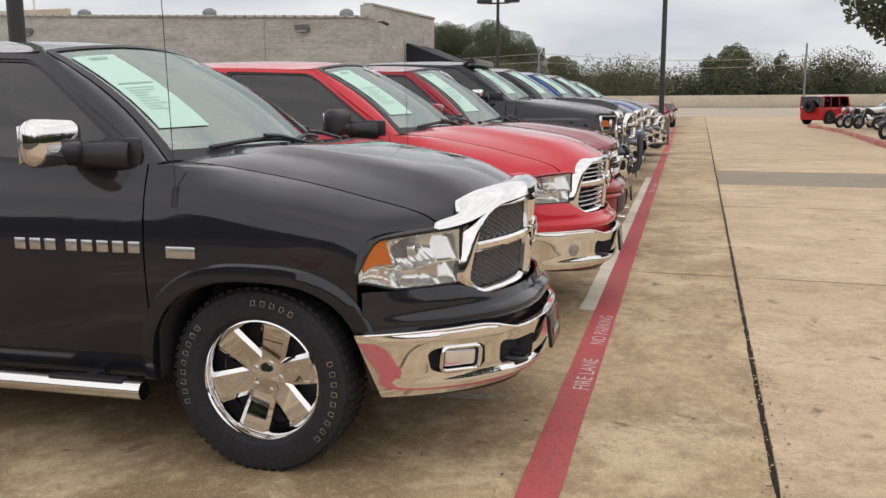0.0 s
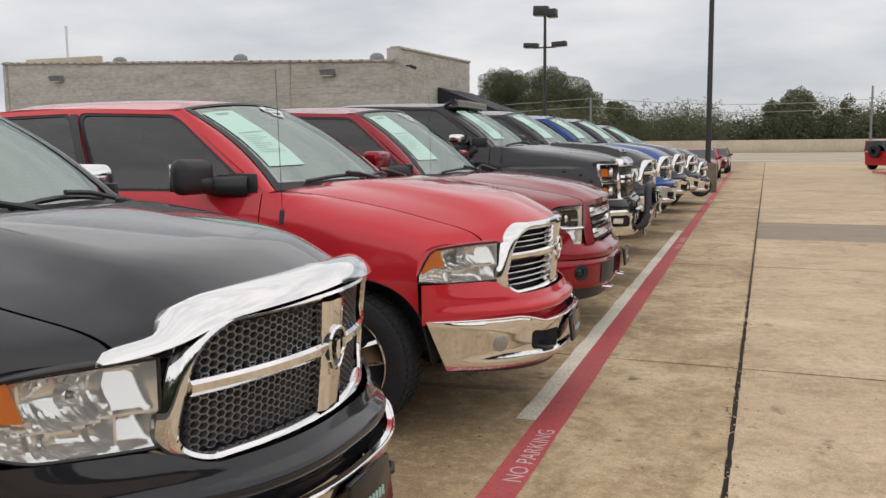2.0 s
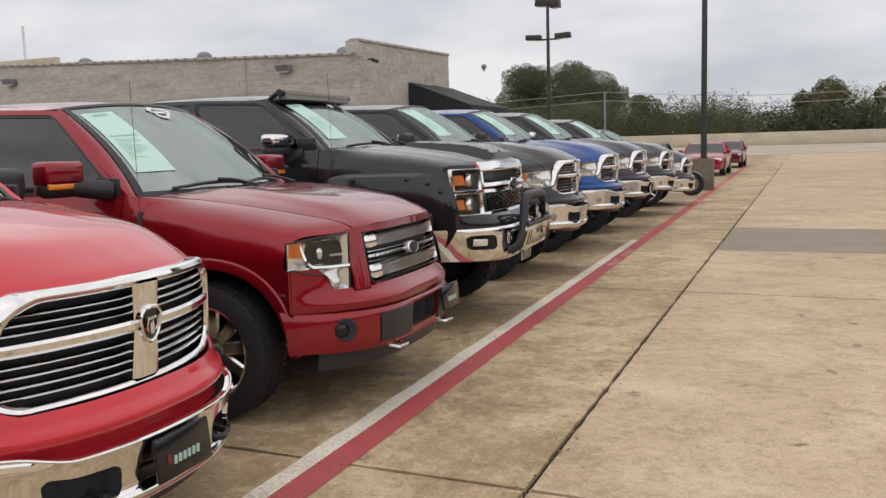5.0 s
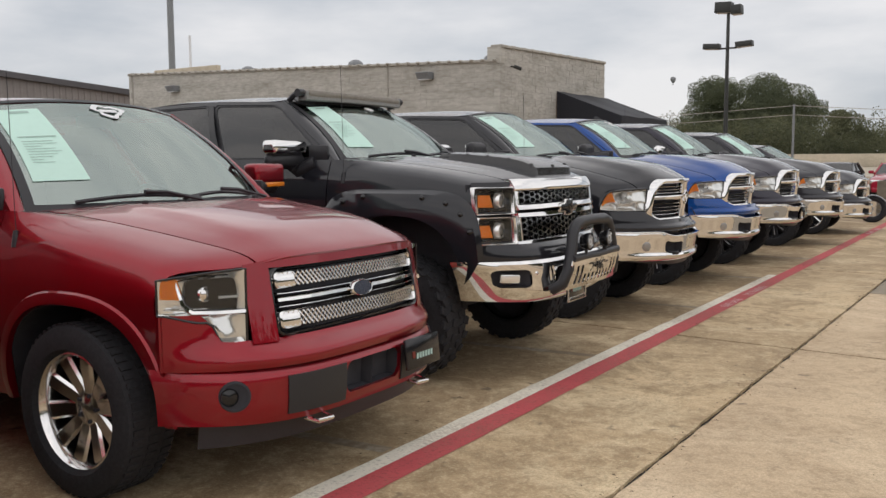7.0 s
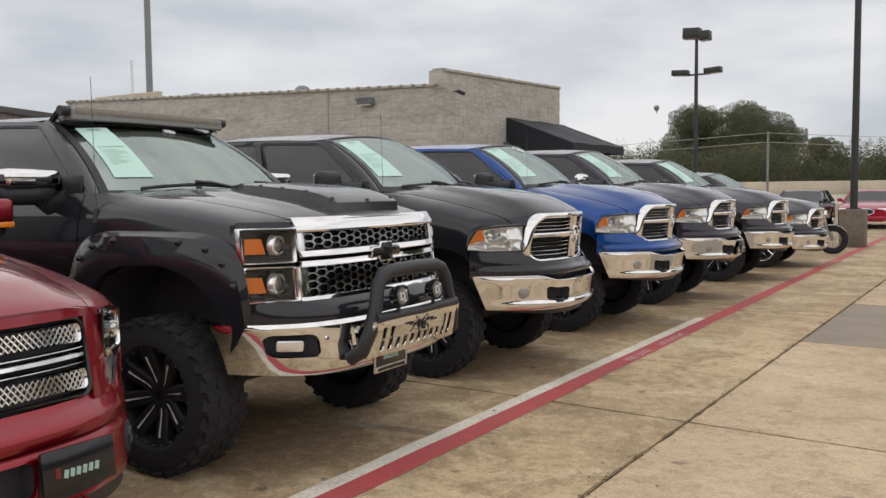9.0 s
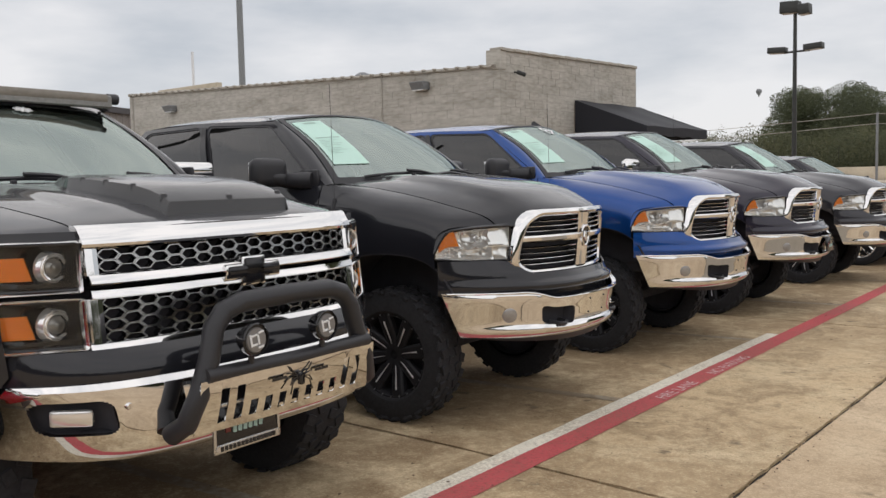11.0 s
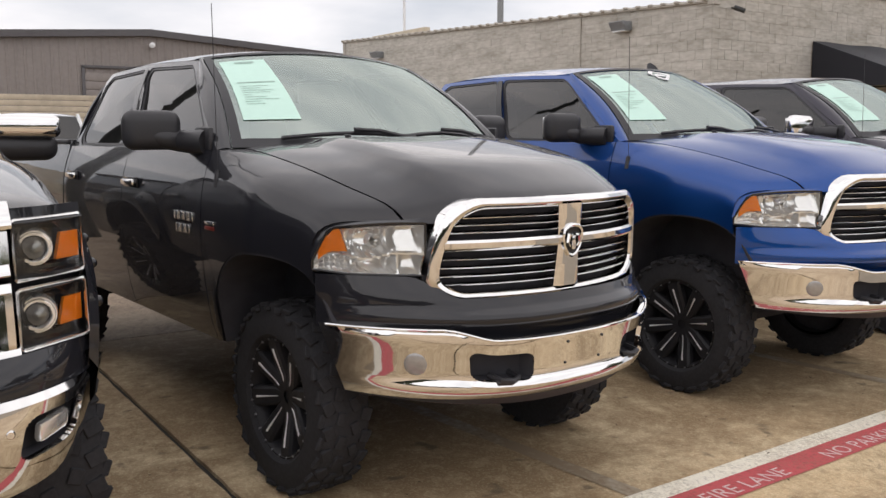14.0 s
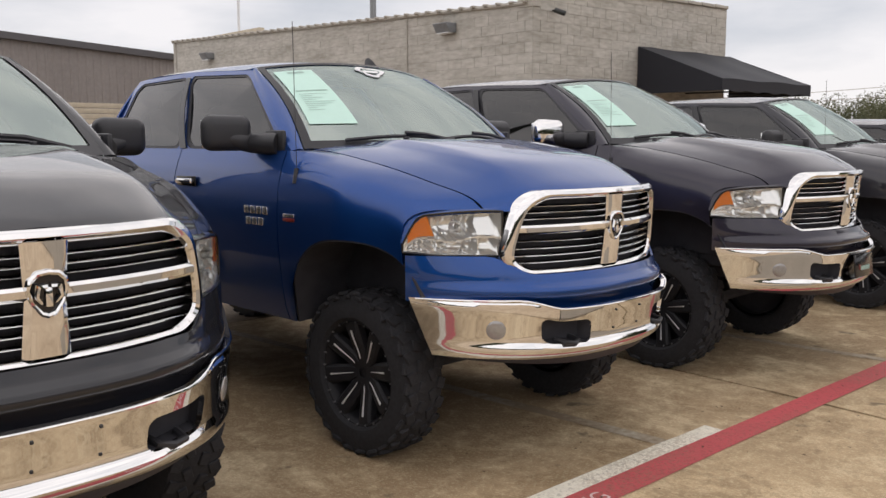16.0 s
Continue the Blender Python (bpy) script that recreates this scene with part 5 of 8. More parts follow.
def oval_front(truck, sh, material, grille, opts):
    """Tall front with a three-bar mesh grille and notched lamps."""
    L = sh.lift
    def surf(y, z, off):
        return (sh.plan(y) - 0.035 * (z - 0.95) / 0.2 + off, y, z + L)
    # painted face round lamps and grille
    def face(name, y0, y1, zl, zu, off=-0.005, n=10, r=8):
        bm = bmesh.new()
        grid(bm, [[surf(lerp(y0, y1, k / n), lerp(zl(lerp(y0, y1, k / n)), zu(lerp(y0, y1, k / n)), i / r), off) for k in range(n + 1)] for i in range(r + 1)])
        return part(name, bm, material, truck, solid=0.02)
    e = lambda y: curve_at(sh.edge, abs(y)) + 0.006
    face("grille_surround", -0.62, 0.62, lambda y: 1.085, e, n=24, r=4)
    for sgn in (-1, 1):
        face("lamp_pillar", sgn * 0.555, sgn * 0.665, lambda y: 0.76, e)
        # stepped lamp: wide upper box and a lower inner leg
        zu = lambda y: curve_at([(0.66, 1.094), (0.8, 1.079), (0.945, 1.053)], y)
        zl = lambda y: lerp(0.765, 0.865, smooth(0.755, 0.80, y)) + 0.035 * smooth(0.82, 0.945, y)
        headlight(truck, sh, sgn, 0.668, 0.945, zl, zu, 0.006, (0.872, 0.942, 0.46, 0.985), (), deep=0.07)
        bm = bmesh.new()
        for y0, y1, z0, z1 in ((0.678, 0.86, 0.918, 1.056),):
            grid(bm, [[(sh.plan(y) - 0.026, sgn * y, z + L) for y in (y0, (y0 + y1) / 2, y1)] for z in (z0, (z0 + z1) / 2, z1)])
        part("lamp_insert", bm, M_GLOSSBLACK, truck, "dark lamp insert")
        # chrome brow round the dark half, projector and light strip
        bm = bmesh.new()
        tube(bm, [surf(sgn * 0.676, 0.908, -0.006), surf(sgn * 0.78, 0.908, -0.008), surf(sgn * 0.85, 0.912, -0.010), surf(sgn * 0.872, 0.945, -0.012), surf(sgn * 0.884, 1.052, -0.012), surf(sgn * 0.80, 1.068, -0.008), surf(sgn * 0.676, 1.080, -0.006)], 0.014, 6)
        part("lamp_bar", bm, M_CHROME, truck)
        bm = bmesh.new()
        c = (sh.plan(0.80) - 0.024, sgn * 0.80, 0.988 + L)
        lathe(bm, [(0.001, 0.014), (0.018, 0.012), (0.028, 0.004), (0.030, 0.008), (0.036, 0.006), (0.038, -0.004)], c, "x", 20)
        part("projector", bm, M_CHROME, truck)
        bm = bmesh.new()
        bar_on(bm, lambda y, z, o: (sh.plan(y) - 0.022 + o, y, z + L), sgn * 0.69, sgn * 0.755, 0.965, 0.978, 0.006, 4, 0.002)
        part("light_strip", bm, M_WHITE, truck)
        for k in range(3):
            bm = bmesh.new()
            bar_on(bm, lambda y, z, o: surf(y, z, o - 0.020), sgn * 0.80, sgn * 0.935, 0.888 + k * 0.018, 0.893 + k * 0.018, 0.01, 4, 0.003)
            part("lamp_rib", bm, M_CHROME, truck)
    bm = bmesh.new()
    pu = lambda z, y: curve_at([(0.60, 0.06), (0.66, 0.082), (0.70, 0.085), (0.735, 0.05), (0.77, 0.012), (0.90, -0.01)], z)
    up = lambda y: lerp(0.775, 0.90, smooth(0.76, 0.82, abs(y))) if abs(y) > 0.6 else 0.775
    grid(bm, front_strip(sh, -sh.tip_y, sh.tip_y, 64, lambda y: 0.655, up, pu, 8))
    part("front_fascia", bm, material, truck, solid=0.015)
    bp, pt = bumper(truck, sh, lambda y: 0.40 + 0.02 * (abs(y) / 0.9) ** 2, lambda y: 0.665, lambda z: curve_at([(0.38, 0.035), (0.44, 0.06), (0.55, 0.07), (0.62, 0.07), (0.645, 0.045), (0.66, 0.02)], z), material,
                    ((0.0, 0.215, 0.22, 0.80),), "painted front bumper with round fog lamps")
    for sgn in (-1, 1):
        bm = bmesh.new()
        tq = sgn * 0.755 / sh.tip_y
        c, pu_, pv_ = Vector(pt(tq, 0.52)), Vector(pt(tq + 0.03, 0.52)), Vector(pt(tq, 0.64))
        nrm = (pu_ - c).cross(pv_ - c).normalized()
        nrm = nrm if nrm.x > 0 else -nrm
        place = Matrix.Translation(c) @ Vector((1, 0, 0)).rotation_difference(nrm).to_matrix().to_4x4()
        lathe(bm, [(0.001, 0.003), (0.050, 0.003), (0.058, 0.008), (0.066, 0.006), (0.070, -0.006)], (0, 0, 0), "x", 28)
        bmesh.ops.transform(bm, matrix=place, verts=bm.verts)
        part("fog_recess", bm, M_DARK, bp)
        bm = bmesh.new()
        lathe(bm, [(0.001, 0.012), (0.02, 0.010), (0.034, 0.006), (0.038, 0.014), (0.041, 0.004)], (0, sgn * 0.024, 0), "x", 24)
        bmesh.ops.transform(bm, matrix=place, verts=bm.verts)
        part("fog_light", bm, M_GLOSSBLACK, bp, "dark round fog lamp")
        bm = bmesh.new()
        rows = [[(lambda p: (p[0] + 0.008, p[1], p[2]))(pt(sgn * lerp(0.225, 0.56, k / 8) / sh.tip_y, lerp(0.12, 0.80, i / 5))) for k in range(9)] for i in range(6)]
        grid(bm, rows)
        part("bumper_pad", bm, M_TRIM, bp, "black plastic bumper pad", solid=0.02)
        bm = bmesh.new()
        tube(bm, [(0.02, sgn * 0.40 - 0.05, 0.395 + L), (0.09, sgn * 0.40 - 0.04, 0.385 + L), (0.10, sgn * 0.40 + 0.04, 0.385 + L), (0.02, sgn * 0.40 + 0.05, 0.395 + L)], 0.012, 8)
        part("tow_hook", bm, M_ALLOY, bp)
    bm = bmesh.new()
    grid(bm, front_strip(sh, -0.85, 0.85, 30, lambda y: 0.31, lambda y: 0.415, lambda z, y: 0.0 + 0.03 * smooth(0.3, 0.42, z), 4))
    part("air_dam", bm, M_TRIM, truck, solid=0.01)
    if "plate" in opts:
        plate(truck, 0.125, 0.565 + L, 0.36)
    # grille
    bm = bmesh.new()
    grid(bm, [[surf(y, z, -0.06) for y in [0.565 * (k / 10 - 1) for k in range(21)]] for z in (0.77, 0.87, 0.97, 1.09)])
    gr = part("grille", bm, M_DARK, truck, "chrome three-bar grille with mesh inserts")
    outline = [(y, z) for y, z in round_rect(-0.565, 0.565, 0.775, 1.09, 0.05, 0.05, 5)]
    ring_part("grille_frame", outline, lambda y, z: (y * 0.955, 0.932 + (z - 0.932) * 0.90), lambda y, z, o: surf(y, z, o - 0.012), 0.05, M_GLOSSBLACK, gr)
    for z0, z1 in ((0.985, 1.066), (0.805, 0.89)):
        outl = [(y, z) for y, z in round_rect(-0.535, 0.535, z0, z1, 0.02, 0.02, 3)]
        zc = (z0 + z1) / 2
        ring_part("grille_bar", outl, lambda y, z: (y - (0.016 if y > 0 else -0.016), zc + (z - zc) * 0.72), lambda y, z, o: surf(y, z, o - 0.012), 0.03, M_CHROME, gr, lip=0.004)
        bm = bmesh.new()
        k = 0
        y = -0.53
        while y < 0.53:
            for a in (-1, 1):
                tube(bm, [surf(y - a * 0.026, z0 + 0.010, -0.020), surf(y + a * 0.026, z1 - 0.010, -0.020)], 0.0042, 4, False)
            y += 0.026
        part("grille_mesh", bm, M_ALLOY, gr)
        for sg in (-1, 1):
            bm = bmesh.new()
            inner = 0.505 if sg > 0 else 0.425
            bar_on(bm, lambda y, z, o: surf(y, z, o - 0.016), sg * inner, sg * 0.53, z0 + 0.007, z1 - 0.007, 0.02, 6, 0.002)
            part("bar_end", bm, M_CHROME, gr)
    for z0, z1 in ((0.925, 0.952), (0.905, 0.912), (0.963, 0.970)):
        bm = bmesh.new()
        bar_on(bm, lambda y, z, o: surf(y, z, o - 0.014), -0.53, 0.53, z0, z1, 0.03, 20)
        part("grille_bar", bm, M_CHROME, gr)
    bm = bmesh.new()
    rings = [[surf(0.085 * f * math.cos(a), 0.938 + 0.040 * f * math.sin(a), o) for a in [2 * math.pi * k / 28 for k in range(28)]] for f, o in ((1.0, -0.02), (1.0, 0.008), (0.9, 0.014), (0.86, 0.010))]
    grid(bm, rings, wrap=True)
    em = part("emblem", bm, M_CHROME, gr, "oval emblem without lettering")
    bm = bmesh.new()
    rings = [[surf(0.074 * f * math.cos(a), 0.938 + 0.034 * f * math.sin(a), 0.012) for a in [2 * math.pi * k / 28 for k in range(28)]] for f in (1.0, 0.5)]
    vs = grid(bm, rings, wrap=True)
    cap(bm, vs[-1])
    part("emblem_field", bm, M_BLUEOVAL, em, "dark blue enamel")


def bar_front(truck, sh, material, grille, opts):
    """Square front with stacked lamps, honeycomb grille and a bull bar."""
    L = sh.lift
    def surf(y, z, off):
        return (sh.plan(y) - 0.022 * (z - 0.95) / 0.2 + off, y, z + L)
    bm = bmesh.new()
    grid(bm, [[surf(y, z, -0.075) for y in [0.93 * (k / 14 - 1) for k in range(29)]] for z in (0.70, 0.85, 0.95, 1.05, 1.15)])
    gr = part("grille", bm, M_DARK, truck, "chrome double grille with honeycomb inserts")

    def bright_bar(name, y0, y1, z0, z1, out=0.0, lean=0.55, n=28):
        """A chrome bar whose upper face leans back to the sky over a rounded lower lip."""
        h = z1 - z0
        keys = ((z0 + 0.004, -0.06), (z0, -0.008), (z0 + 0.10 * h, 0.008), (z0 + 0.22 * h, 0.013), (z0 + 0.32 * h, 0.012), (z1 - 0.10 * h, 0.012 - 0.58 * h * lean), (z1, 0.004 - 0.70 * h * lean), (z1, -0.06))
        bm = bmesh.new()
        vs = grid(bm, [[surf(y, z, o + out) for z, o in keys] for y in [lerp(y0, y1, k / n) for k in range(n + 1)]])
        cap(bm, vs[0])
        cap(bm, vs[-1])
        return part(name, bm, M_CHROME, gr, sharp=28)

    bright_bar("grille_bar", -0.70, 0.70, 1.100, 1.186, 0.012)
    bright_bar("grille_bar", -0.685, 0.685, 0.968, 1.010, 0.016)
    bright_bar("grille_bar", -0.685, 0.685, 0.918, 0.956, 0.010, 0.15)
    bright_bar("grille_bar", -0.70, 0.70, 0.722, 0.764, 0.004, 0.35)
    for sg in (-1, 1):
        for z0, z1 in ((1.006, 1.102), (0.762, 0.922)):
            bm = bmesh.new()
            ys_ = [sg * y for y in (0.635, 0.645, 0.665, 0.688, 0.700)]
            os_ = (-0.05, 0.002, 0.012, 0.010, -0.03)
            grid(bm, [[surf(y, z, o) for y, o in zip(ys_, os_)] for z in [lerp(z0, z1, k / 4) for k in range(5)]])
            part("grille_side", bm, M_CHROME, gr, sharp=28)
    for z0, z1 in ((1.012, 1.100), (0.766, 0.916)):
        zi = (z0 + z1) / 2
        bm = bmesh.new()
        hex_mesh(bm, lambda y, z: abs(z) < (z1 - z0) / 2 - 0.004 and abs(y) < 0.62, lambda y, z, o: surf(y, zi + z, o - 0.022), 0.044, 0.0085, 0.034, 0.54)
        part("honeycomb", bm, M_MESH, gr, "bright honeycomb mesh")
    bm = bmesh.new()
    for sy, sz in ((0.27, 0.048), (0.105, 0.105)):
        box(bm, surf(0, 0.968, 0.034), (0.03, sy, sz), 0.008)
    em = part("emblem", bm, M_GLOSSBLACK, gr, "plain black cross-shaped emblem")
    bm = bmesh.new()
    for sy, sz in ((0.29, 0.064), (0.125, 0.122)):
        box(bm, surf(0, 0.968, 0.022), (0.03, sy, sz), 0.008)
    part("emblem_rim", bm, M_CHROME, em)
    # stacked lamps
    for sgn in (-1, 1):
        for z0, z1, r in ((0.958, 1.122, 0.050), (0.752, 0.918, 0.052)):
            zc = (z0 + z1) / 2
            lamp = headlight(truck, sh, sgn, 0.704, 0.936, lambda y: z0, lambda y: z1, 0.010, (0.838, 0.922, 0.24, 0.74), ((0.770, zc, r),), M_GLOSSBLACK, 0.055)
            outl = [(sgn * y, z) for y, z in round_rect(0.698, 0.942, z0 - 0.014, z1 + 0.014, 0.012, 0.012, 3)]
            cy = sgn * 0.820
            ring_part("headlight_frame", outl, lambda y, z: (cy + (y - cy) * 0.90, zc + (z - zc) * 0.85), lambda y, z, o: surf(y, z, o + 0.002), 0.022, M_ALLOY, truck, lip=0.006)
            for rr, span, thick in ((0.044, 360, 0.006), (0.070, 130, 0.0035)):
                bm = bmesh.new()
                c = (sh.plan(0.770) - 0.026, sgn * 0.770, zc + L)
                tube(bm, [(c[0], c[1] + rr * math.cos(a), c[2] + rr * math.sin(a)) for a in [radians(span * (k / 24 - 0.5)) * (1 if sgn < 0 else -1) + (math.pi if sgn > 0 else 0) for k in range(25)]], thick, 6)
                part("lamp_ring", bm, M_REFLECT, lamp)
            bm = bmesh.new()
            lathe(bm, [(0.001, 0.016), (0.020, 0.012), (0.034, 0.0), (0.036, -0.02)], (sh.plan(0.770) - 0.034, sgn * 0.770, zc + L), "x", 20)
            part("projector", bm, M_FOGLENS, lamp, "round projector lens")
        for z0, z1, o_ in ((0.69, 0.742, -0.012), (1.132, 1.165, -0.012)):
            bm = bmesh.new()
            grid(bm, [[surf(sgn * lerp(0.695, 0.94, k / 6), z, o_) for k in range(7)] for z in (z0, z1)])
            part("lamp_surround", bm, material, truck, solid=0.02)
    bm = bmesh.new()
    pu = lambda z, y: curve_at([(0.60, 0.10), (0.66, 0.10), (0.70, 0.085), (0.74, 0.05), (0.79, 0.0)], z)
    grid(bm, front_strip(sh, -sh.tip_y, sh.tip_y, 60, lambda y: 0.604, lambda y: 0.742, pu, 8))
    part("front_fascia", bm, material, truck, solid=0.012)
    bp, pt = bumper(truck, sh, lambda y: 0.325 + 0.03 * (abs(y) / 0.9) ** 2, lambda y: 0.630, lambda z: curve_at([(0.32, 0.05), (0.36, 0.10), (0.50, 0.120), (0.60, 0.116), (0.618, 0.108), (0.63, 0.085)], z), M_CHROME,
                    ((0.64, 0.84, 0.36, 0.80), (0.0, 0.40, 0.30, 0.80)), "chrome front bumper with square fog lamps")
    for sgn in (-1, 1):
        bm = bmesh.new()
        tq = sgn * 0.74 / sh.tip_y
        c, pu_, pv_ = Vector(pt(tq, 0.58, 0.045)), Vector(pt(tq + 0.03, 0.58, 0.045)), Vector(pt(tq, 0.70, 0.045))
        nrm = (pu_ - c).cross(pv_ - c).normalized()
        nrm = nrm if nrm.x > 0 else -nrm
        box(bm, (0, 0, 0), (0.03, 0.15, 0.065), 0.015)
        bmesh.ops.transform(bm, matrix=Matrix.Translation(c) @ Vector((1, 0, 0)).rotation_difference(nrm).to_matrix().to_4x4(), verts=bm.verts)
        part("fog_light", bm, M_REFLECT, bp, "square fog lamp")
        bm = bmesh.new()
        c = Vector(pt(sgn * 0.60 / sh.tip_y, 0.70))
        lathe(bm, [(0.001, 0.006), (0.010, 0.006), (0.014, 0.0), (0.016, -0.01)], c, "x", 12)
        part("parking_sensor", bm, M_ALLOY, bp)
    # bull bar
    bm = bmesh.new()
    path = []
    for y, z, x in ((-0.50, 0.41, 0.12), (-0.49, 0.46, 0.20), (-0.45, 0.56, 0.225), (-0.40, 0.68, 0.225), (-0.37, 0.79, 0.22), (-0.32, 0.85, 0.22), (-0.24, 0.875, 0.22), (0, 0.88, 0.22)):
        path.append((x, y, z + L))
    pts = path + [(p[0], -p[1], p[2]) for p in reversed(path[:-1])]
    tube(bm, pts, 0.040, 14)
    bb = part("bull_bar", bm, M_TRIM, truck, "black tubular bull bar with polished skid plate")
    bm = bmesh.new()
    tube(bm, [(0.25, -0.44, 0.63 + L), (0.26, 0, 0.625 + L), (0.25, 0.44, 0.63 + L)], 0.03, 10)
    part("cross_tube", bm, M_TRIM, bb)
    # skid plate with slots
    slots = [(-0.36 + k * 0.072) for k in range(11)]
    ys = sorted({round(-0.47 + 0.94 * k / 20, 4) for k in range(21)} | {round(s_ + q, 4) for s_ in slots for q in (-0.018, 0.018)})
    vs_ = [0, 0.15, 0.3, 0.45, 0.62, 0.8, 1.0]
    bm = bmesh.new()
    rows = [[(0.285 - 0.055 * (1 - v) ** 1.4 - 0.02 * (y / 0.47) ** 2, y, lerp(0.41, 0.615, v) + L) for y in ys] for v in vs_]
    def skip(i, j):
        yc = (ys[j] + ys[j + 1]) / 2
        near = min(slots, key=lambda q: abs(q - yc))
        tall = 5 if abs(near) > 0.25 else 3
        return abs(near - yc) < 0.0181 and 1 <= i < tall
    grid(bm, rows, skip)
    sk = part("skid_plate", bm, M_CHROME, bb, "polished slotted skid plate", solid=0.006)
    bm = bmesh.new()
    c = Vector((0.288, 0, 0.545 + L))
    box(bm, c, (0.006, 0.03, 0.05), 0.008)
    for sg in (-1, 1):
        for k in range(4):
            a = radians(-50 + 34 * k)
            tube(bm, [(c.x, sg * 0.01, c.z + 0.01), (c.x, sg * (0.045), c.z + 0.03 * math.sin(a) + 0.012), (c.x, sg * 0.06, c.z + 0.07 * math.sin(a))], 0.003, 4)
        box(bm, (c.x, sg * 0.115, c.z + 0.02), (0.004, 0.075, 0.012))
    part("skid_print", bm, M_GLOSSBLACK, sk, "small black printed figure and strokes")
    for sg in (-1, 1):
        bm = bmesh.new()
        lathe(bm, [(0.001, -0.06), (0.04, -0.055), (0.058, -0.02), (0.064, 0.012), (0.060, 0.018), (0.057, 0.010), (0.001, 0.014)], (0.29, sg * 0.19 - 0.05, 0.738 + L), "x", 28)
        lp = part("driving_lamp", bm, M_GLOSSBLACK, bb, "round driving lamp")
        bm = bmesh.new()
        for yy, zz, sy, sz in ((-0.028, 0, 0.012, 0.07), (-0.012, 0.018, 0.035, 0.012), (-0.012, -0.018, 0.035, 0.012), (0.02, 0.028, 0.035, 0.012), (0.02, -0.028, 0.035, 0.012), (0.008, 0, 0.012, 0.055)):
            box(bm, (0.308, sg * 0.19 - 0.05 + yy, 0.738 + zz + L), (0.004, sy * 0.8, sz * 0.7), 0.002, Matrix.Rotation(radians(10), 4, "X"))
        tagged(part("lamp_mark", bm, M_WHITE, lp, "white plain strokes"), kind="stuff")
        bm = bmesh.new()
        lathe(bm, [(0.001, 0.0155), (0.030, 0.016), (0.046, 0.0155), (0.049, 0.010)], (0.29, sg * 0.19 - 0.05, 0.738 + L), "x", 28)
        part("lamp_reflector", bm, M_DARKMESH, lp, "dark silver lamp face")
        bm = bmesh.new()
        tube(bm, [(0.275, sg * 0.19 - 0.05, 0.69 + L), (0.265, sg * 0.19 - 0.05, 0.62 + L)], 0.012, 6)
        part("lamp_stem", bm, M_TRIM, lp)
    plate(truck, 0.175, 0.405 + L, -0.20, frame=True)
    # hood scoop: a raised plate with steep edges, bolted down along its rim
    bm = bmesh.new()
    rows = []
    def scoop(u, t):
        hw = lerp(0.325, 0.36, smooth(0.0, 0.5, u)) - 0.05 * smooth(0.75, 1.0, u)
        return sh.top(lerp(0.055, 0.74, u), hw * t)
    lift_u = [(0.0, 0.0), (0.010, 0.046), (0.03, 0.056), (0.12, 0.062), (0.5, 0.050), (0.9, 0.030), (0.97, 0.022), (1.0, 0.0)]
    across = (-1.0, -0.985, -0.95, -0.87, -0.7, -0.35, 0.0, 0.35, 0.7, 0.87, 0.95, 0.985, 1.0)
    for i in range(25):
        u = i / 24 if 2 < i < 22 else (0.0, 0.010, 0.03)[i] if i < 3 else (0.96, 0.985, 1.0)[i - 22]
        row = []
        for t in across:
            p = scoop(u, t)
            h = curve_at(lift_u, u) * smooth(1.0, 0.95, abs(t)) + 0.012 * smooth(0.92, 0.80, abs(t)) * smooth(0.0, 0.12, u) * smooth(1.0, 0.9, u)
            row.append((p[0] + 0.012 * smooth(0.05, 0.0, u), p[1], p[2] + h + 0.003 - (0.02 if abs(t) == 1 or u in (0.0, 1.0) else 0.0)))
        rows.append(row)
    grid(bm, rows)
    sc = part("hood_scoop", bm, M_SCOOP, truck, "satin black bolted hood scoop", sharp=24)
    spots = [(u, sg * 0.92) for u in (0.06, 0.26, 0.46, 0.66, 0.88) for sg in (-1, 1)] + [(0.028, 0.0)]
    for u, t in spots:
        p = scoop(u, t)
        bm = bmesh.new()
        z_ = p[2] + curve_at(lift_u, u) * 0.9
        lathe(bm, [(0.001, 0.016), (0.010, 0.014), (0.016, 0.006), (0.017, -0.02)], (p[0] + (0.008 if u < 0.1 else 0.0), p[1], z_), "z", 10)
        part("scoop_bolt", bm, M_GLOSSBLACK, sc)
    # roof light bar with its brackets
    c = Vector(sh.screen(0, 1.0))
    bm = bmesh.new()
    cols = []
    for k in range(17):
        t = -1 + 2 * k / 16
        x = c.x + 0.10 - 0.03 * t * t
        y, z = 0.66 * t, c.z - 0.004
        cols.append([(x - 0.04, y, z - 0.035), (x + 0.03, y, z - 0.038), (x + 0.042, y, z - 0.03), (x + 0.042, y, z + 0.03), (x + 0.03, y, z + 0.038), (x - 0.04, y, z + 0.03)])
    vs = grid(bm, cols, wrap=True)
    cap(bm, vs[0])
    cap(bm, vs[-1])
    lb = part("light_bar", bm, M_CABIN, truck, "grey finned roof light bar")
    bm = bmesh.new()
    bar_on(bm, lambda y, z, o: (c.x + 0.146 - 0.03 * (y / 0.66) ** 2 + o, y, z), -0.63, 0.63, c.z - 0.008, c.z + 0.038, 0.01, 16, 0.001)
    part("light_bar_lens", bm, M_COVER, lb, "dusty tan lens cover")
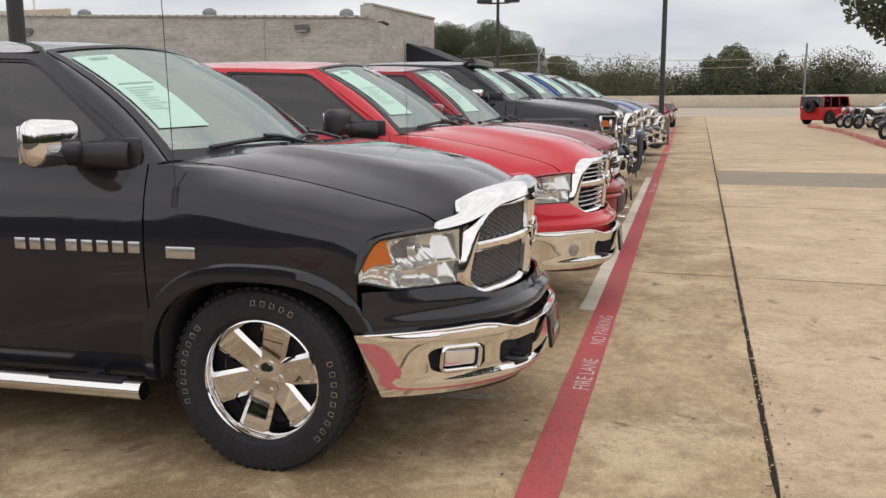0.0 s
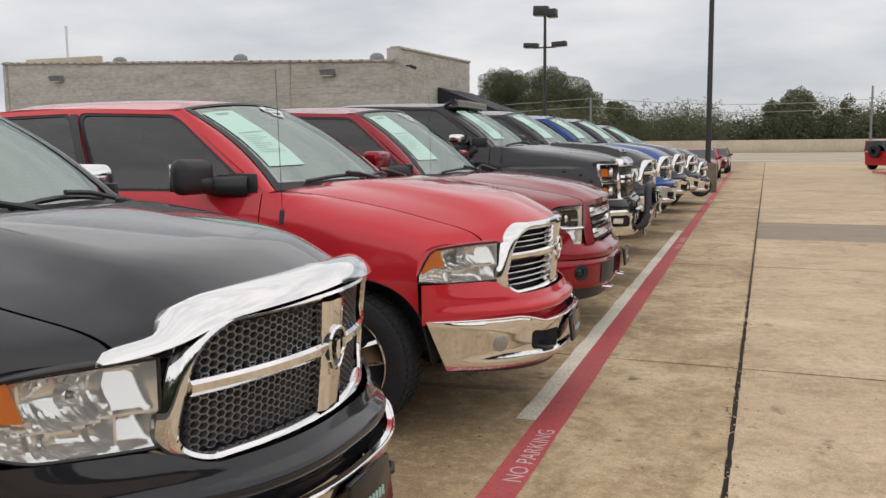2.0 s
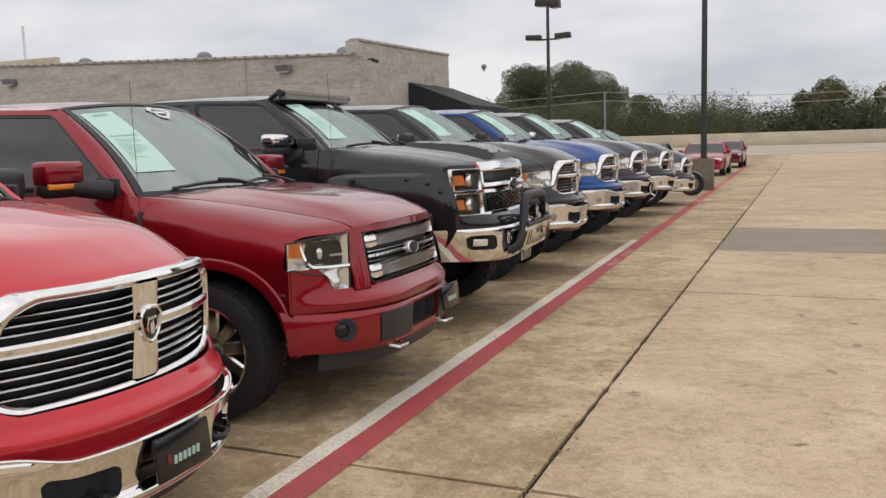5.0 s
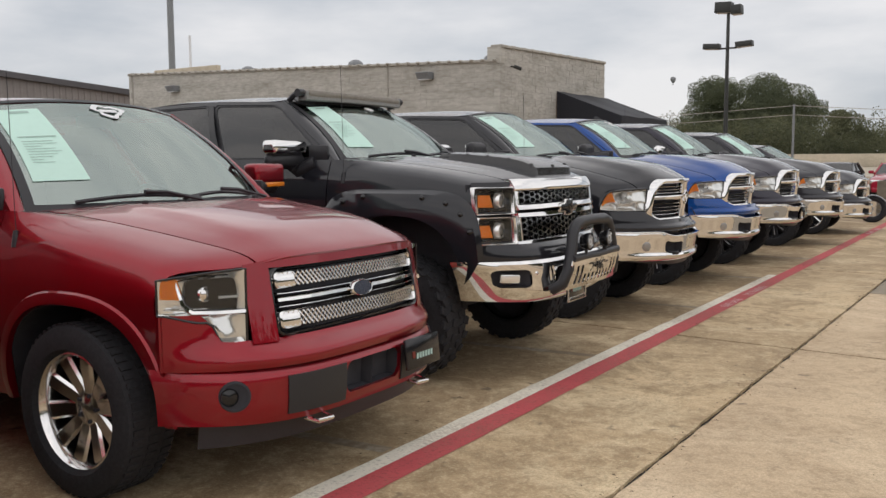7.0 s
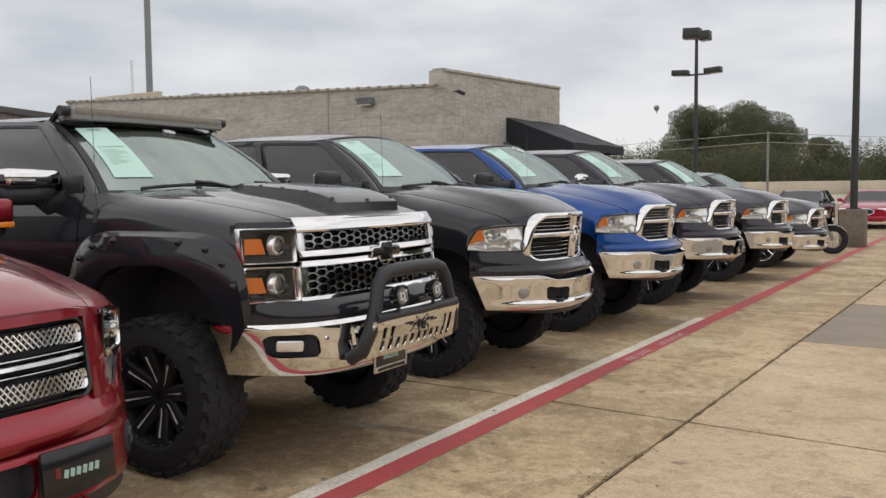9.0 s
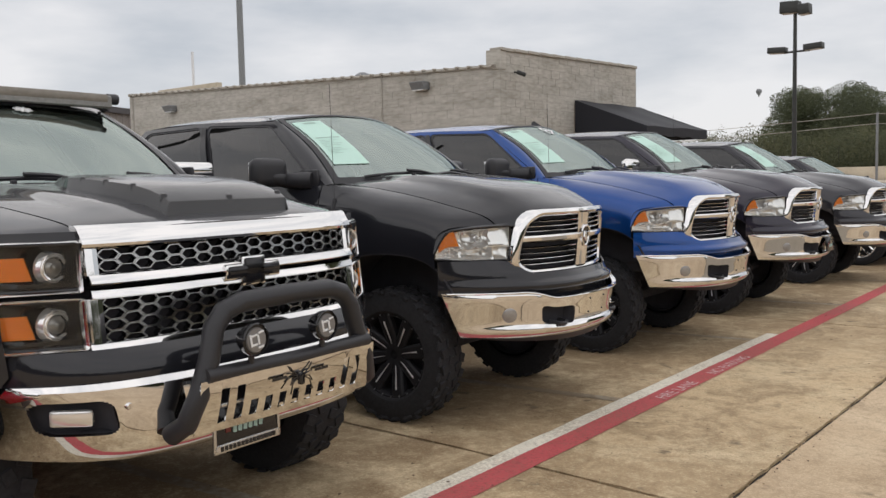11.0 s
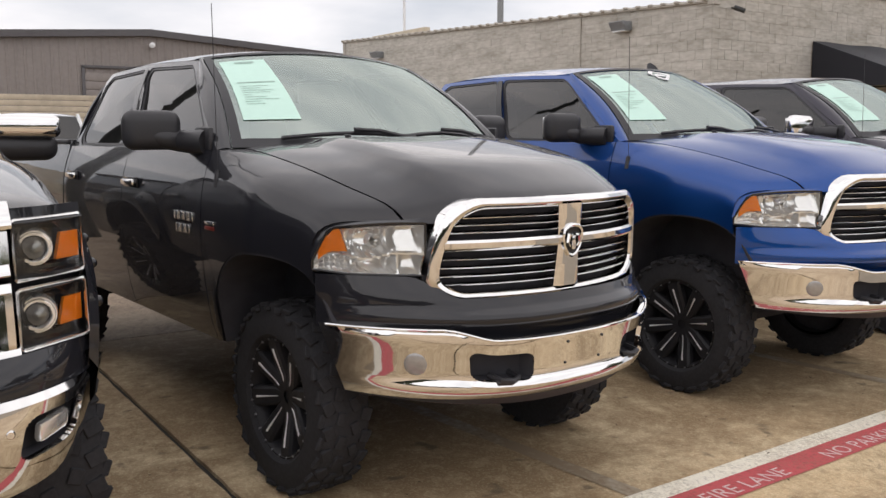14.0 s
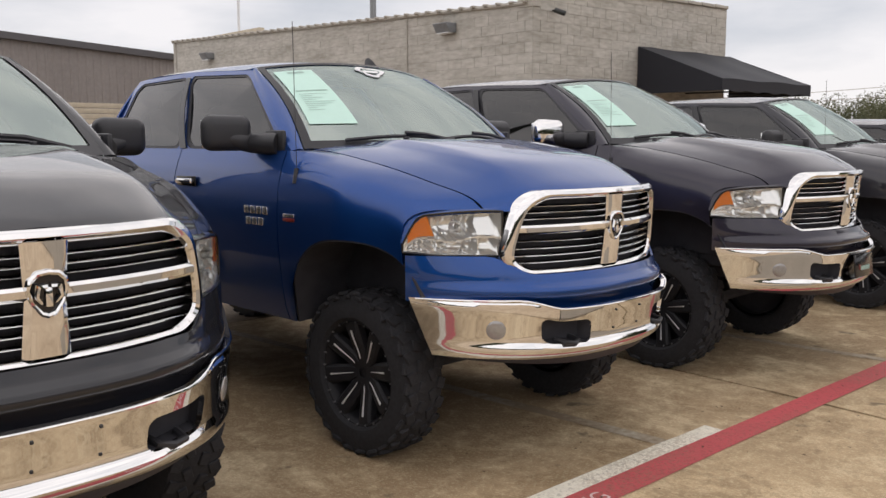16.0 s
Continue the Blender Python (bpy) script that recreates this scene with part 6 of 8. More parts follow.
    for sg in (-1, 1):
        bm = bmesh.new()
        tube(bm, [(c.x - 0.04, sg * 0.69, c.z - 0.04), (c.x + 0.02, sg * 0.70, c.z + 0.0), (c.x + 0.08, sg * 0.69, c.z + 0.015)], 0.022, 6)
        tube(bm, [(c.x + 0.07, sg * 0.655, c.z + 0.015), (c.x + 0.07, sg * 0.72, c.z + 0.015)], 0.032, 10)
        part("light_bar_bracket", bm, M_TRIM, lb)
    bm = bmesh.new()
    grid(bm, [[(lambda p: (p[0] + 0.05, p[1], p[2] + 0.03))(sh.screen(0.98 * (k / 10 - 1), v)) for k in range(21)] for v in (0.90, 0.96, 1.02)])
    part("sun_visor", bm, M_TRIM, truck, "narrow black visor over the windscreen", solid=0.008)


# ---- ground ----
def concrete(name, base, brown, pale, stain=0.6, specks=0.6, spots=0.5, blotch=0.5, stalls=None):
    """Old broom-finished concrete: broad stains, blotches, pits and drips."""
    m, n, l, b = principled(name)
    co = n.new("ShaderNodeTexCoord")
    def noise_tex(scale, detail=6, rough=0.6, warp=0.0, shift=0.0):
        mp = n.new("ShaderNodeMapping")
        mp.inputs["Location"].default_value = (shift, shift * 0.7, 0)
        l.new(co.outputs["Object"], mp.inputs["Vector"])
        t = n.new("ShaderNodeTexNoise")
        t.inputs["Scale"].default_value, t.inputs["Detail"].default_value = scale, detail
        t.inputs["Roughness"].default_value, t.inputs["Distortion"].default_value = rough, warp
        l.new(mp.outputs["Vector"], t.inputs["Vector"])
        return t.outputs["Fac"]
    def ramp(sock, a, c, top):
        r = n.new("ShaderNodeMapRange")
        r.inputs["From Min"].default_value, r.inputs["From Max"].default_value = a, c
        r.inputs["To Min"].default_value, r.inputs["To Max"].default_value = 0, top
        l.new(sock, r.inputs["Value"])
        return r.outputs["Result"]
    def times(p, q):
        k = n.new("ShaderNodeMath")
        k.operation = "MULTIPLY"
        l.new(p, k.inputs[0])
        l.new(q, k.inputs[1])
        return k.outputs[0]
    def over(col, top, fac):
        k = n.new("ShaderNodeMix")
        k.data_type = "RGBA"
        if isinstance(col, tuple):
            k.inputs["A"].default_value = (*col, 1)
        else:
            l.new(col, k.inputs["A"])
        k.inputs["B"].default_value = (*top, 1)
        l.new(fac, k.inputs["Factor"])
        return k.outputs["Result"]
    broad = noise_tex(0.34, 7, 0.62, 0.4)
    mid = noise_tex(1.7, 8, 0.68, 0.7, 5.0)
    light = noise_tex(1.1, 8, 0.7, 0.5, 17.0)
    pits = noise_tex(24, 4, 0.6, 0.8, 3.0)
    drips = noise_tex(4.6, 3, 0.5, 0.3, 31.0)
    grain = noise_tex(150, 3, 0.6)
    info = n.new("ShaderNodeObjectInfo")
    col = over(base, brown, ramp(broad, 0.40, 0.66, stain))
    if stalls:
        # tyre dirt, drips and the trucks' shade put into the stalls' colour, with a wandering edge
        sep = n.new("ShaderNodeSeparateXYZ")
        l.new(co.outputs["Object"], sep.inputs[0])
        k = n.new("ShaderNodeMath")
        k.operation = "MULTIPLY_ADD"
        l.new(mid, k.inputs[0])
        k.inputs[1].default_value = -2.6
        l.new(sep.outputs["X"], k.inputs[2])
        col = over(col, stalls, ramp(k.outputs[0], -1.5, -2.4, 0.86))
    col = over(col, brown, ramp(mid, 0.47, 0.64, blotch))
    col = over(col, pale, ramp(light, 0.50, 0.66, 0.75))
    col = over(col, tuple(c * 0.75 for c in brown), times(ramp(pits, 0.52, 0.63, specks), ramp(mid, 0.36, 0.58, 1.0)))
    hand = noise_tex(10.0, 9, 0.76, 0.4, 23.0)
    col = over(col, pale, ramp(hand, 0.52, 0.60, 0.30))
    col = over(col, tuple(c * 0.8 for c in brown), ramp(hand, 0.48, 0.40, 0.38))
    chips = noise_tex(62, 3, 0.65, 0.3, 11.0)
    col = over(col, tuple(c * 0.62 for c in base), ramp(chips, 0.52, 0.61, 0.34))
    col = over(col, tuple(min(0.85, c * 1.25) for c in pale), ramp(chips, 0.47, 0.38, 0.24))
    col = over(col, (0.06, 0.045, 0.03), ramp(drips, 0.66, 0.73, spots))
    col = over(col, tuple(c * 0.5 for c in base), ramp(grain, 0.45, 0.72, 0.6))
    col = over(col, brown, ramp(info.outputs["Random"], 0.0, 1.0, 0.16))
    l.new(col, b.inputs["Base Color"])
    b.inputs["Roughness"].default_value = 0.8
    bp = n.new("ShaderNodeBump")
    bp.inputs["Strength"].default_value, bp.inputs["Distance"].default_value = 0.45, 0.005
    l.new(pits, bp.inputs["Height"])
    b2 = n.new("ShaderNodeBump")
    b2.inputs["Strength"].default_value, b2.inputs["Distance"].default_value = 0.3, 0.0015
    l.new(grain, b2.inputs["Height"])
    l.new(bp.outputs["Normal"], b2.inputs["Normal"])
    l.new(b2.outputs["Normal"], b.inputs["Normal"])
    return m


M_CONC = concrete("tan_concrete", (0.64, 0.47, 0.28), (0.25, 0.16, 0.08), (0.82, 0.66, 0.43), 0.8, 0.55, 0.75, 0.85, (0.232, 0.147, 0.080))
M_CONC_R = concrete("pale_tan_concrete", (0.64, 0.48, 0.31), (0.35, 0.24, 0.14), (0.76, 0.60, 0.41), 0.65, 0.45, 0.65, 0.6)
M_CONC_P = concrete("oil_stained_concrete", (0.33, 0.24, 0.16), (0.14, 0.095, 0.06), (0.46, 0.36, 0.26), 0.7, 0.7, 0.9, 0.6)
M_PATCH = mat("grey_patch_concrete", (0.33, 0.275, 0.205), 0.85, grain=0.4, scale=60, stain=0.3, stain_scale=1.2, bump=0.3, distance=0.004)
M_JOINT = mat("tar_joint", (0.03, 0.025, 0.02), 0.9, grain=0.5, scale=40, bump=0.5)
def worn(name, paint_col, under, wear, scale=26.0, start=0.40):
    """Road paint flaked off in ragged patches down to the concrete."""
    m, n, l, b = principled(name)
    co = n.new("ShaderNodeTexCoord")
    def ramp(scale_, a, c, top, warp=0.6):
        t = n.new("ShaderNodeTexNoise")
        t.inputs["Scale"].default_value, t.inputs["Detail"].default_value = scale_, 8
        t.inputs["Roughness"].default_value, t.inputs["Distortion"].default_value = 0.68, warp
        l.new(co.outputs["Object"], t.inputs["Vector"])
        r = n.new("ShaderNodeMapRange")
        r.inputs["From Min"].default_value, r.inputs["From Max"].default_value = a, c
        r.inputs["To Min"].default_value, r.inputs["To Max"].default_value = 0, top
        l.new(t.outputs["Fac"], r.inputs["Value"])
        return t.outputs["Fac"], r.outputs["Result"]
    f1, flakes = ramp(scale, 0.47, 0.53, 1.0)
    _, patches = ramp(0.9, start, start + 0.18, wear)
    _, soil = ramp(6.0, 0.42, 0.75, 0.35)
    k = n.new("ShaderNodeMath")
    k.operation = "MULTIPLY"
    l.new(flakes, k.inputs[0])
    l.new(patches, k.inputs[1])
    dirt = n.new("ShaderNodeMix")
    dirt.data_type = "RGBA"
    dirt.inputs["A"].default_value, dirt.inputs["B"].default_value = (*paint_col, 1), (*[c * 0.6 for c in paint_col], 1)
    l.new(soil, dirt.inputs["Factor"])
    mix = n.new("ShaderNodeMix")
    mix.data_type = "RGBA"
    l.new(dirt.outputs["Result"], mix.inputs["A"])
    mix.inputs["B"].default_value = (*under, 1)
    l.new(k.outputs[0], mix.inputs["Factor"])
    # dark grit caught in the paint
    _, grit = ramp(42.0, 0.535, 0.60, 0.42, 0.3)
    speck = n.new("ShaderNodeMix")
    speck.data_type = "RGBA"
    l.new(mix.outputs["Result"], speck.inputs["A"])
    speck.inputs["B"].default_value = (*[0.5 * (p + q) * 0.42 for p, q in zip(paint_col, under)], 1)
    l.new(grit, speck.inputs["Factor"])
    l.new(speck.outputs["Result"], b.inputs["Base Color"])
    b.inputs["Roughness"].default_value = 0.75
    bp = n.new("ShaderNodeBump")
    bp.inputs["Strength"].default_value, bp.inputs["Distance"].default_value = 0.4, 0.003
    l.new(f1, bp.inputs["Height"])
    l.new(bp.outputs["Normal"], b.inputs["Normal"])
    return m


M_REDLINE = worn("worn_red_paint", (0.52, 0.082, 0.090), (0.24, 0.13, 0.09), 0.5, 60)
M_WHITELINE = worn("worn_white_paint", (0.82, 0.77, 0.65), (0.34, 0.26, 0.17), 0.55, 58, 0.40)
M_FADED = mat("faded_white_paint", (0.42, 0.37, 0.29), 0.8, grain=0.9, scale=22, stain=0.9, stain_scale=1.6, dark=(0.25, 0.185, 0.12))
M_LETTER = mat("white_letter_paint", (0.74, 0.64, 0.62), 0.75, grain=0.5, scale=50, stain=0.3, stain_scale=8, dark=(0.42, 0.12, 0.11))
M_LAND = mat("far_ground", (0.20, 0.19, 0.11), 0.95, grain=0.4, scale=0.8, stain=0.5, stain_scale=0.06)
M_ROAD = mat("pale_road", (0.50, 0.43, 0.33), 0.9, grain=0.3, scale=3, stain=0.4, stain_scale=0.1)
M_BARRIER = mat("pale_concrete_barrier", (0.60, 0.52, 0.40), 0.85, grain=0.3, scale=4, stain=0.35, stain_scale=0.35)

bm = bmesh.new()
grid(bm, [[(x, y, -0.30 if y < 95 else -0.05) for x in (-2500, -400, -60, 0, 60, 400, 2500)] for y in (-2500, -300, 0, 60, 400, 2500)])
tagged(part("ground", bm, M_LAND), "dry grassy land under and beyond the lot", "ground", kind="structure")


JX = 0.616


def slab(x0, x1, y0, y1, material, parent, z=0.0, name="slab", gap=0.010):
    """One concrete slab with slightly broken, rounded edges."""
    bm = bmesh.new()
    nx, ny = max(2, int((x1 - x0) / (0.12 if x1 <= 6.2 and x0 >= -5.3 and y0 < 30 else 0.45))), max(2, int((y1 - y0) / 0.12) if x1 <= 6.2 and x0 >= -5.3 and y0 < 30 else int((y1 - y0) / 0.45))
    top = []
    for i in range(nx + 1):
        row = []
        for j in range(ny + 1):
            g0, g1 = (0.015 if abs(x0 - JX) < 0.01 else gap), (0.015 if abs(x1 - JX) < 0.01 else gap)
            x, y = lerp(x0 + g0, x1 - g1, i / nx), lerp(y0 + 0.016, y1 - 0.016, j / ny)
            if i in (0, nx):
                x += (noise.noise(Vector((x * 3.1, y * 6.0, 3))) * 0.013) * (1 if i == 0 else -1)
            if j in (0, ny):
                y += (noise.noise(Vector((x * 5.3, y * 3.1, 7))) * 0.012) * (1 if j == 0 else -1)
            row.append((x, y - 0.045 * max(-1.6, x - JX), z + 0.002 * noise.noise(Vector((x * 0.6, y * 0.6, 0)))))
        top.append(row)
    vs = grid(bm, top)
    ring = [vs[i][0] for i in range(nx + 1)] + [vs[nx][j] for j in range(1, ny + 1)] + [vs[i][ny] for i in range(nx - 1, -1, -1)] + [vs[0][j] for j in range(ny - 1, 0, -1)]
    low = [bm.verts.new((v.co.x, v.co.y, z - 0.12)) for v in ring]
    for k in range(len(ring)):
        bm.faces.new((ring[k], ring[(k + 1) % len(ring)], low[(k + 1) % len(ring)], low[k]))
    return part(name, bm, material, parent, sharp=30)


bm = bmesh.new()
box(bm, (-5, 30, -0.10), (90, 130, 0.16))
lot = tagged(part("pavement", bm, M_JOINT), "tan concrete car lot of jointed slabs", "pavement", kind="structure")
PITCH, J0 = 5.609, 8.225 - 5.609 * 3
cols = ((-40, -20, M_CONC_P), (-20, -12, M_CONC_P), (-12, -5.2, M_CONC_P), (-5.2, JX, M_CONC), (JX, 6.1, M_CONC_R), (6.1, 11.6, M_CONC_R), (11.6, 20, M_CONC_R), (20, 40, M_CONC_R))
for a, b, mt in cols:
    y = J0
    while y < 88:
        y2 = y + PITCH
        if a >= JX and y < 17.50 < y2:
            slab(a, b, y, 17.50, mt, lot)
            slab(a, b, 17.50, 20.85, M_PATCH, lot, -0.002)
            slab(a, b, 20.85, y2 + PITCH, mt, lot)
            y2 += PITCH
        else:
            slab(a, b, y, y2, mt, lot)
        y = y2


# painted lines, turned a little against the joints
def line_x(y):
    return -0.338 - 0.0176 * y


def strip(bm, y0, y1, off0, off1, z, step=0.4, ragged=0.006):
    n = max(2, int((y1 - y0) / step))
    rows = []
    for i in range(n + 1):
        y = lerp(y0, y1, i / n)
        rows.append([(line_x(y) + o + ragged * noise.noise(Vector((y * 2.3, o * 9, 1))), y, z) for o in (off0, (off0 + off1) / 2, off1)])
    grid(bm, rows)


bm = bmesh.new()
strip(bm, -8, 58, 0.0, 0.172, 0.0042)
red_line = tagged(part("red_line", bm, M_REDLINE), "worn red painted fire lane stripe on concrete", "line", kind="structure")
bm = bmesh.new()
strip(bm, 6.61, 18.58, -0.115, 0.002, 0.0036, 0.06, 0.010)
tagged(part("white_line", bm, M_WHITELINE), "worn white painted stripe beside the red one", "line", kind="structure")


def lettering(text, y, size):
    cu = bpy.data.curves.new("lettering", "FONT")
    cu.body, cu.size, cu.align_x, cu.space_character = text, size, "LEFT", 1.03
    tmp = bpy.data.objects.new("lettering", cu)
    scene.collection.objects.link(tmp)
    bpy.context.view_layer.update()
    me = bpy.data.meshes.new_from_object(tmp)
    bpy.data.objects.remove(tmp)
    ob = finish("painted_words", me, M_LETTER, red_line, "faded white stencilled words")
    ob.matrix_world = pose(line_x(y) + 0.150, y, 0.006, 0, 0, 91)
    return ob


for k in range(-1, 4):
    y0 = 4.71 + k * 10.91
    lettering("FIRE LANE", y0, 0.130)
    lettering("NO PARKING", y0 + 0.94, 0.130)

# faint stall lines
stalls = [4.47 + 2.74 * k for k in range(-1, 9)]
for y in stalls:
    bm = bmesh.new()
    rows = []
    for i in range(15):
        x = -0.65 - 5.2 * i / 14
        rows.append([(x, y + 0.10 * (x + 0.7) + q, 0.0032) for q in (-0.05, 0.0, 0.05)])
    grid(bm, rows)
    tagged(part("stall_line", bm, M_FADED), "faded white parking stall line", "line", "stall lines", "structure")

# ---- the row of trucks ----
TRUCKS = []


def park(name, lx, cy, yaw, material, label, **kw):
    TRUCKS.append(pickup(name, pose(lx, cy, 0, 0, 0, yaw), material, label, **kw))


park("pickup_truck", -0.52, 4.24, 2, M_BLACK, "black crew-cab pickup with chrome wheels and chrome hood deflector", lift=-0.015, wheels=("chrome", 0.40, 0.275), mirrors="chrome", grille="mesh", step=True,
     flare=(0.070, 0.020, M_BLACK), opts=("badge_row", "deflector", "plate", "square_fog"))
park("pickup_truck", -0.44, 7.02, 2, M_RED, "bright red crew-cab pickup with chrome bumper and grille", wheels=("polished", 0.40, 0.275), mirrors="black", opts=("plate", "badge_stack", "sticker"))
park("pickup_truck", -0.565, 9.64, 2, M_MAROON, "ruby red crew-cab pickup with three-bar mesh grille", style="oval", wheels=("alloy", 0.41, 0.275), mirrors="red_top", flare=(0.06, 0.018, M_MAROON), opts=("plate", "sticker"))
park("pickup_truck", -0.735, 12.25, 3, M_BLACK, "lifted black pickup with bull bar, hood scoop and roof light bar", style="square", lift=0.245, wheels=("milled", 0.44, 0.31), mirrors="chrome_top", flare=(0.18, 0.055, M_BLACK), paper=(-0.86, -0.57, 0.20, 0.84), opts=("bolted", "small_sticker"))
park("pickup_truck", -0.776, 15.04, 4, M_BLACK, "lifted black crew-cab pickup with chrome grille and mud tyres", lift=0.225, wheels=("milled", 0.435, 0.245), opts=("badge_stack",))
park("pickup_truck", -0.825, 17.754, 2.8, M_BLUE, "lifted blue crew-cab pickup with chrome grille and mud tyres", lift=0.245, wheels=("milled", 0.425, 0.245), opts=("badge_stack", "sticker", "roof_fin"))
park("pickup_truck", -0.845, 20.42, 3.5, M_PLUM, "lifted dark plum pickup with chrome mirrors and grille", lift=0.26, wheels=("milled", 0.425, 0.272), mirrors="chrome", opts=("plate",))
park("pickup_truck", -0.84, 23.75, 3, M_GREY, "lifted dark grey pickup with chrome bumper and grille", lift=0.20, wheels=("milled", 0.425, 0.272))
park("pickup_truck", -0.79, 26.8, 3, M_GREY, "dark grey pickup with chrome bumper and grille", wheels=("chrome", 0.405, 0.275), paper=False)

# ---- buildings ----
M_BLOCK = mat("grey_tan_block", (0.60, 0.575, 0.525), 0.9, grain=0.42, scale=5, stain=0.34, stain_scale=0.7, bump=0.6, piece=0.13, dark=(0.26, 0.24, 0.20), distance=0.012, placed=True, stretch=3.4)
M_MORTAR = mat("mortar", (0.34, 0.32, 0.28), 0.95, grain=0.3, scale=20)
M_COPING = mat("metal_coping", (0.42, 0.39, 0.34), 0.6, grain=0.2, scale=12)
M_AWNING = mat("black_awning_cloth", (0.012, 0.013, 0.02), 0.7, grain=0.3, scale=30, bump=0.2)
M_SIDING = mat("brown_grey_siding", (0.27, 0.24, 0.225), 0.6, grain=0.2, scale=6, stain=0.2, stain_scale=0.5)
M_SIDING2 = mat("dark_roof_trim", (0.10, 0.095, 0.10), 0.6, grain=0.2, scale=6)
M_POLE = mat("dark_painted_steel", (0.028, 0.030, 0.028), 0.5, grain=0.3, scale=14)
M_POLE2 = mat("grey_painted_steel", (0.22, 0.23, 0.24), 0.5, grain=0.3, scale=14)
M_PIER = mat("grey_concrete_pier", (0.20, 0.17, 0.13), 0.85, grain=0.4, scale=12, stain=0.5, stain_scale=2, bump=0.4)

SW = radians(0.2)   # the south wall's turn against the lot


def wall_blocks(name, p0, p1, z0, top0, top1, parent, pieces=lambda s: False, course=0.20, length=0.40):
    """A wall of split-face blocks between two plan points, laid in courses against a mortar core."""
    a, b = Vector(p0), Vector(p1)
    run = (b - a)
    n_len = run.length
    d = run / n_len
    out = Vector((d.y, -d.x))
    bm = bmesh.new()
    quad = [(a.x, a.y, z0), (b.x, b.y, z0), (b.x, b.y, top1), (a.x, a.y, top0)]
    inner = [(q[0] - out.x * 0.25, q[1] - out.y * 0.25, q[2]) for q in quad]
    vs = [bm.verts.new(q) for q in quad] + [bm.verts.new(q) for q in inner]
    for f in ((0, 1, 2, 3), (7, 6, 5, 4), (0, 4, 5, 1), (1, 5, 6, 2), (2, 6, 7, 3), (3, 7, 4, 0)):
        bm.faces.new([vs[k] for k in f])
    core = part(name, bm, M_MORTAR, parent)
    # blocks in courses; those of the near corner are pieces, the rest is joined
    verts, faces, near = [], [], []
    rows = int((max(top0, top1) - z0) / course) + 1
    for r in range(rows):
        z = z0 + r * course
        k0 = -0.5 if r % 2 else 0.0
        k = 0
        while (k0 + k) * length < n_len:
            s0, s1 = max(0, (k0 + k) * length + 0.003), min(n_len, (k0 + k + 1) * length - 0.003)
            k += 1
            if s1 - s0 < 0.05:
                continue
            zt = min(z + course - 0.006, lerp(top0, top1, (s0 + s1) / 2 / n_len))
            if zt - z < 0.03:
                continue
            pr = 0.004 + 0.006 * random.random()
            if s1 - s0 > length - 0.02 and zt - z > course - 0.02 and z > 1.7 and pieces(s0) and len(near) < 290:
                q = a + d * ((s0 + s1) / 2) + out * (pr - 0.008)
                near.append((q.x, q.y, z))
                continue
            base = len(verts)
            for off in (0.0, pr):
                for (s, zz) in ((s0, z), (s1, z), (s1, zt), (s0, zt)):
                    q = a + d * s + out * off
                    verts.append((q.x, q.y, zz))
            faces += [(base + 4, base + 5, base + 6, base + 7)] + [(base + i, base + (i + 1) % 4, base + 4 + (i + 1) % 4, base + 4 + i) for i in range(4)]
    me = bpy.data.meshes.new("masonry")
    me.from_pydata(verts, [], faces)
    tagged(finish("masonry", me, M_BLOCK, core, "rough grey blocks"), kind="stuff")
    if near:
        w, h = length / 2 - 0.003, course - 0.006
        one = bpy.data.meshes.new("block")
        v8 = [(x * w, y, zz * h) for y in (0.01, -0.010) for x, zz in ((-1, 0), (1, 0), (1, 1), (-1, 1))]
        v8 += [(x * w * 0.5, -0.010 - 0.004 * ((k % 3) - 1), zz * h) for k, (x, zz) in enumerate(((-1, 0.4), (1, 0.6)))]
        one.from_pydata(v8[:8], [], [(4, 5, 6, 7)] + [(i, (i + 1) % 4, 4 + (i + 1) % 4, 4 + i) for i in range(4)])
        one.materials.append(M_BLOCK)
        ang = math.atan2(d.y, d.x)
        for p in near:
            ob = new("block", one)
            ob.parent = core
            ob.matrix_basis = pose(*p, 0, 0, math.degrees(ang))
    return core


shop = thing("block_building", pose(0, 0, 0), "low grey concrete block building with black awning", "building")
C0 = Vector((-9.85, 26.90))
CW = C0 + Vector((-math.cos(SW), -math.sin(SW))) * 15.6
CN = C0 + Vector((-0.02, 6.85))
wall_blocks("south_wall", CW, C0, -0.1, 4.72, 4.20, shop, lambda s: s > 7.5)
wall_blocks("east_wall", C0, CN, -0.1, 4.58, 4.74, shop, lambda s: True)
CB = CW + Vector((0.3, 7.3))
wall_blocks("north_wall", CN, CB, -0.1, 4.68, 4.75, shop)
wall_blocks("west_wall", CB, CW, -0.1, 4.80, 4.80, shop)
bm = bmesh.new()
vs = [bm.verts.new(p) for p in ((C0.x - 0.3, C0.y + 0.05, 4.18), (CN.x - 0.3, CN.y - 0.05, 4.18), (CB.x + 0.2, CB.y - 0.1, 4.68), (CW.x + 0.1, CW.y + 0.1, 4.70))]
bm.faces.new(vs)
part("roof", bm, M_COPING, shop, solid=0.1)
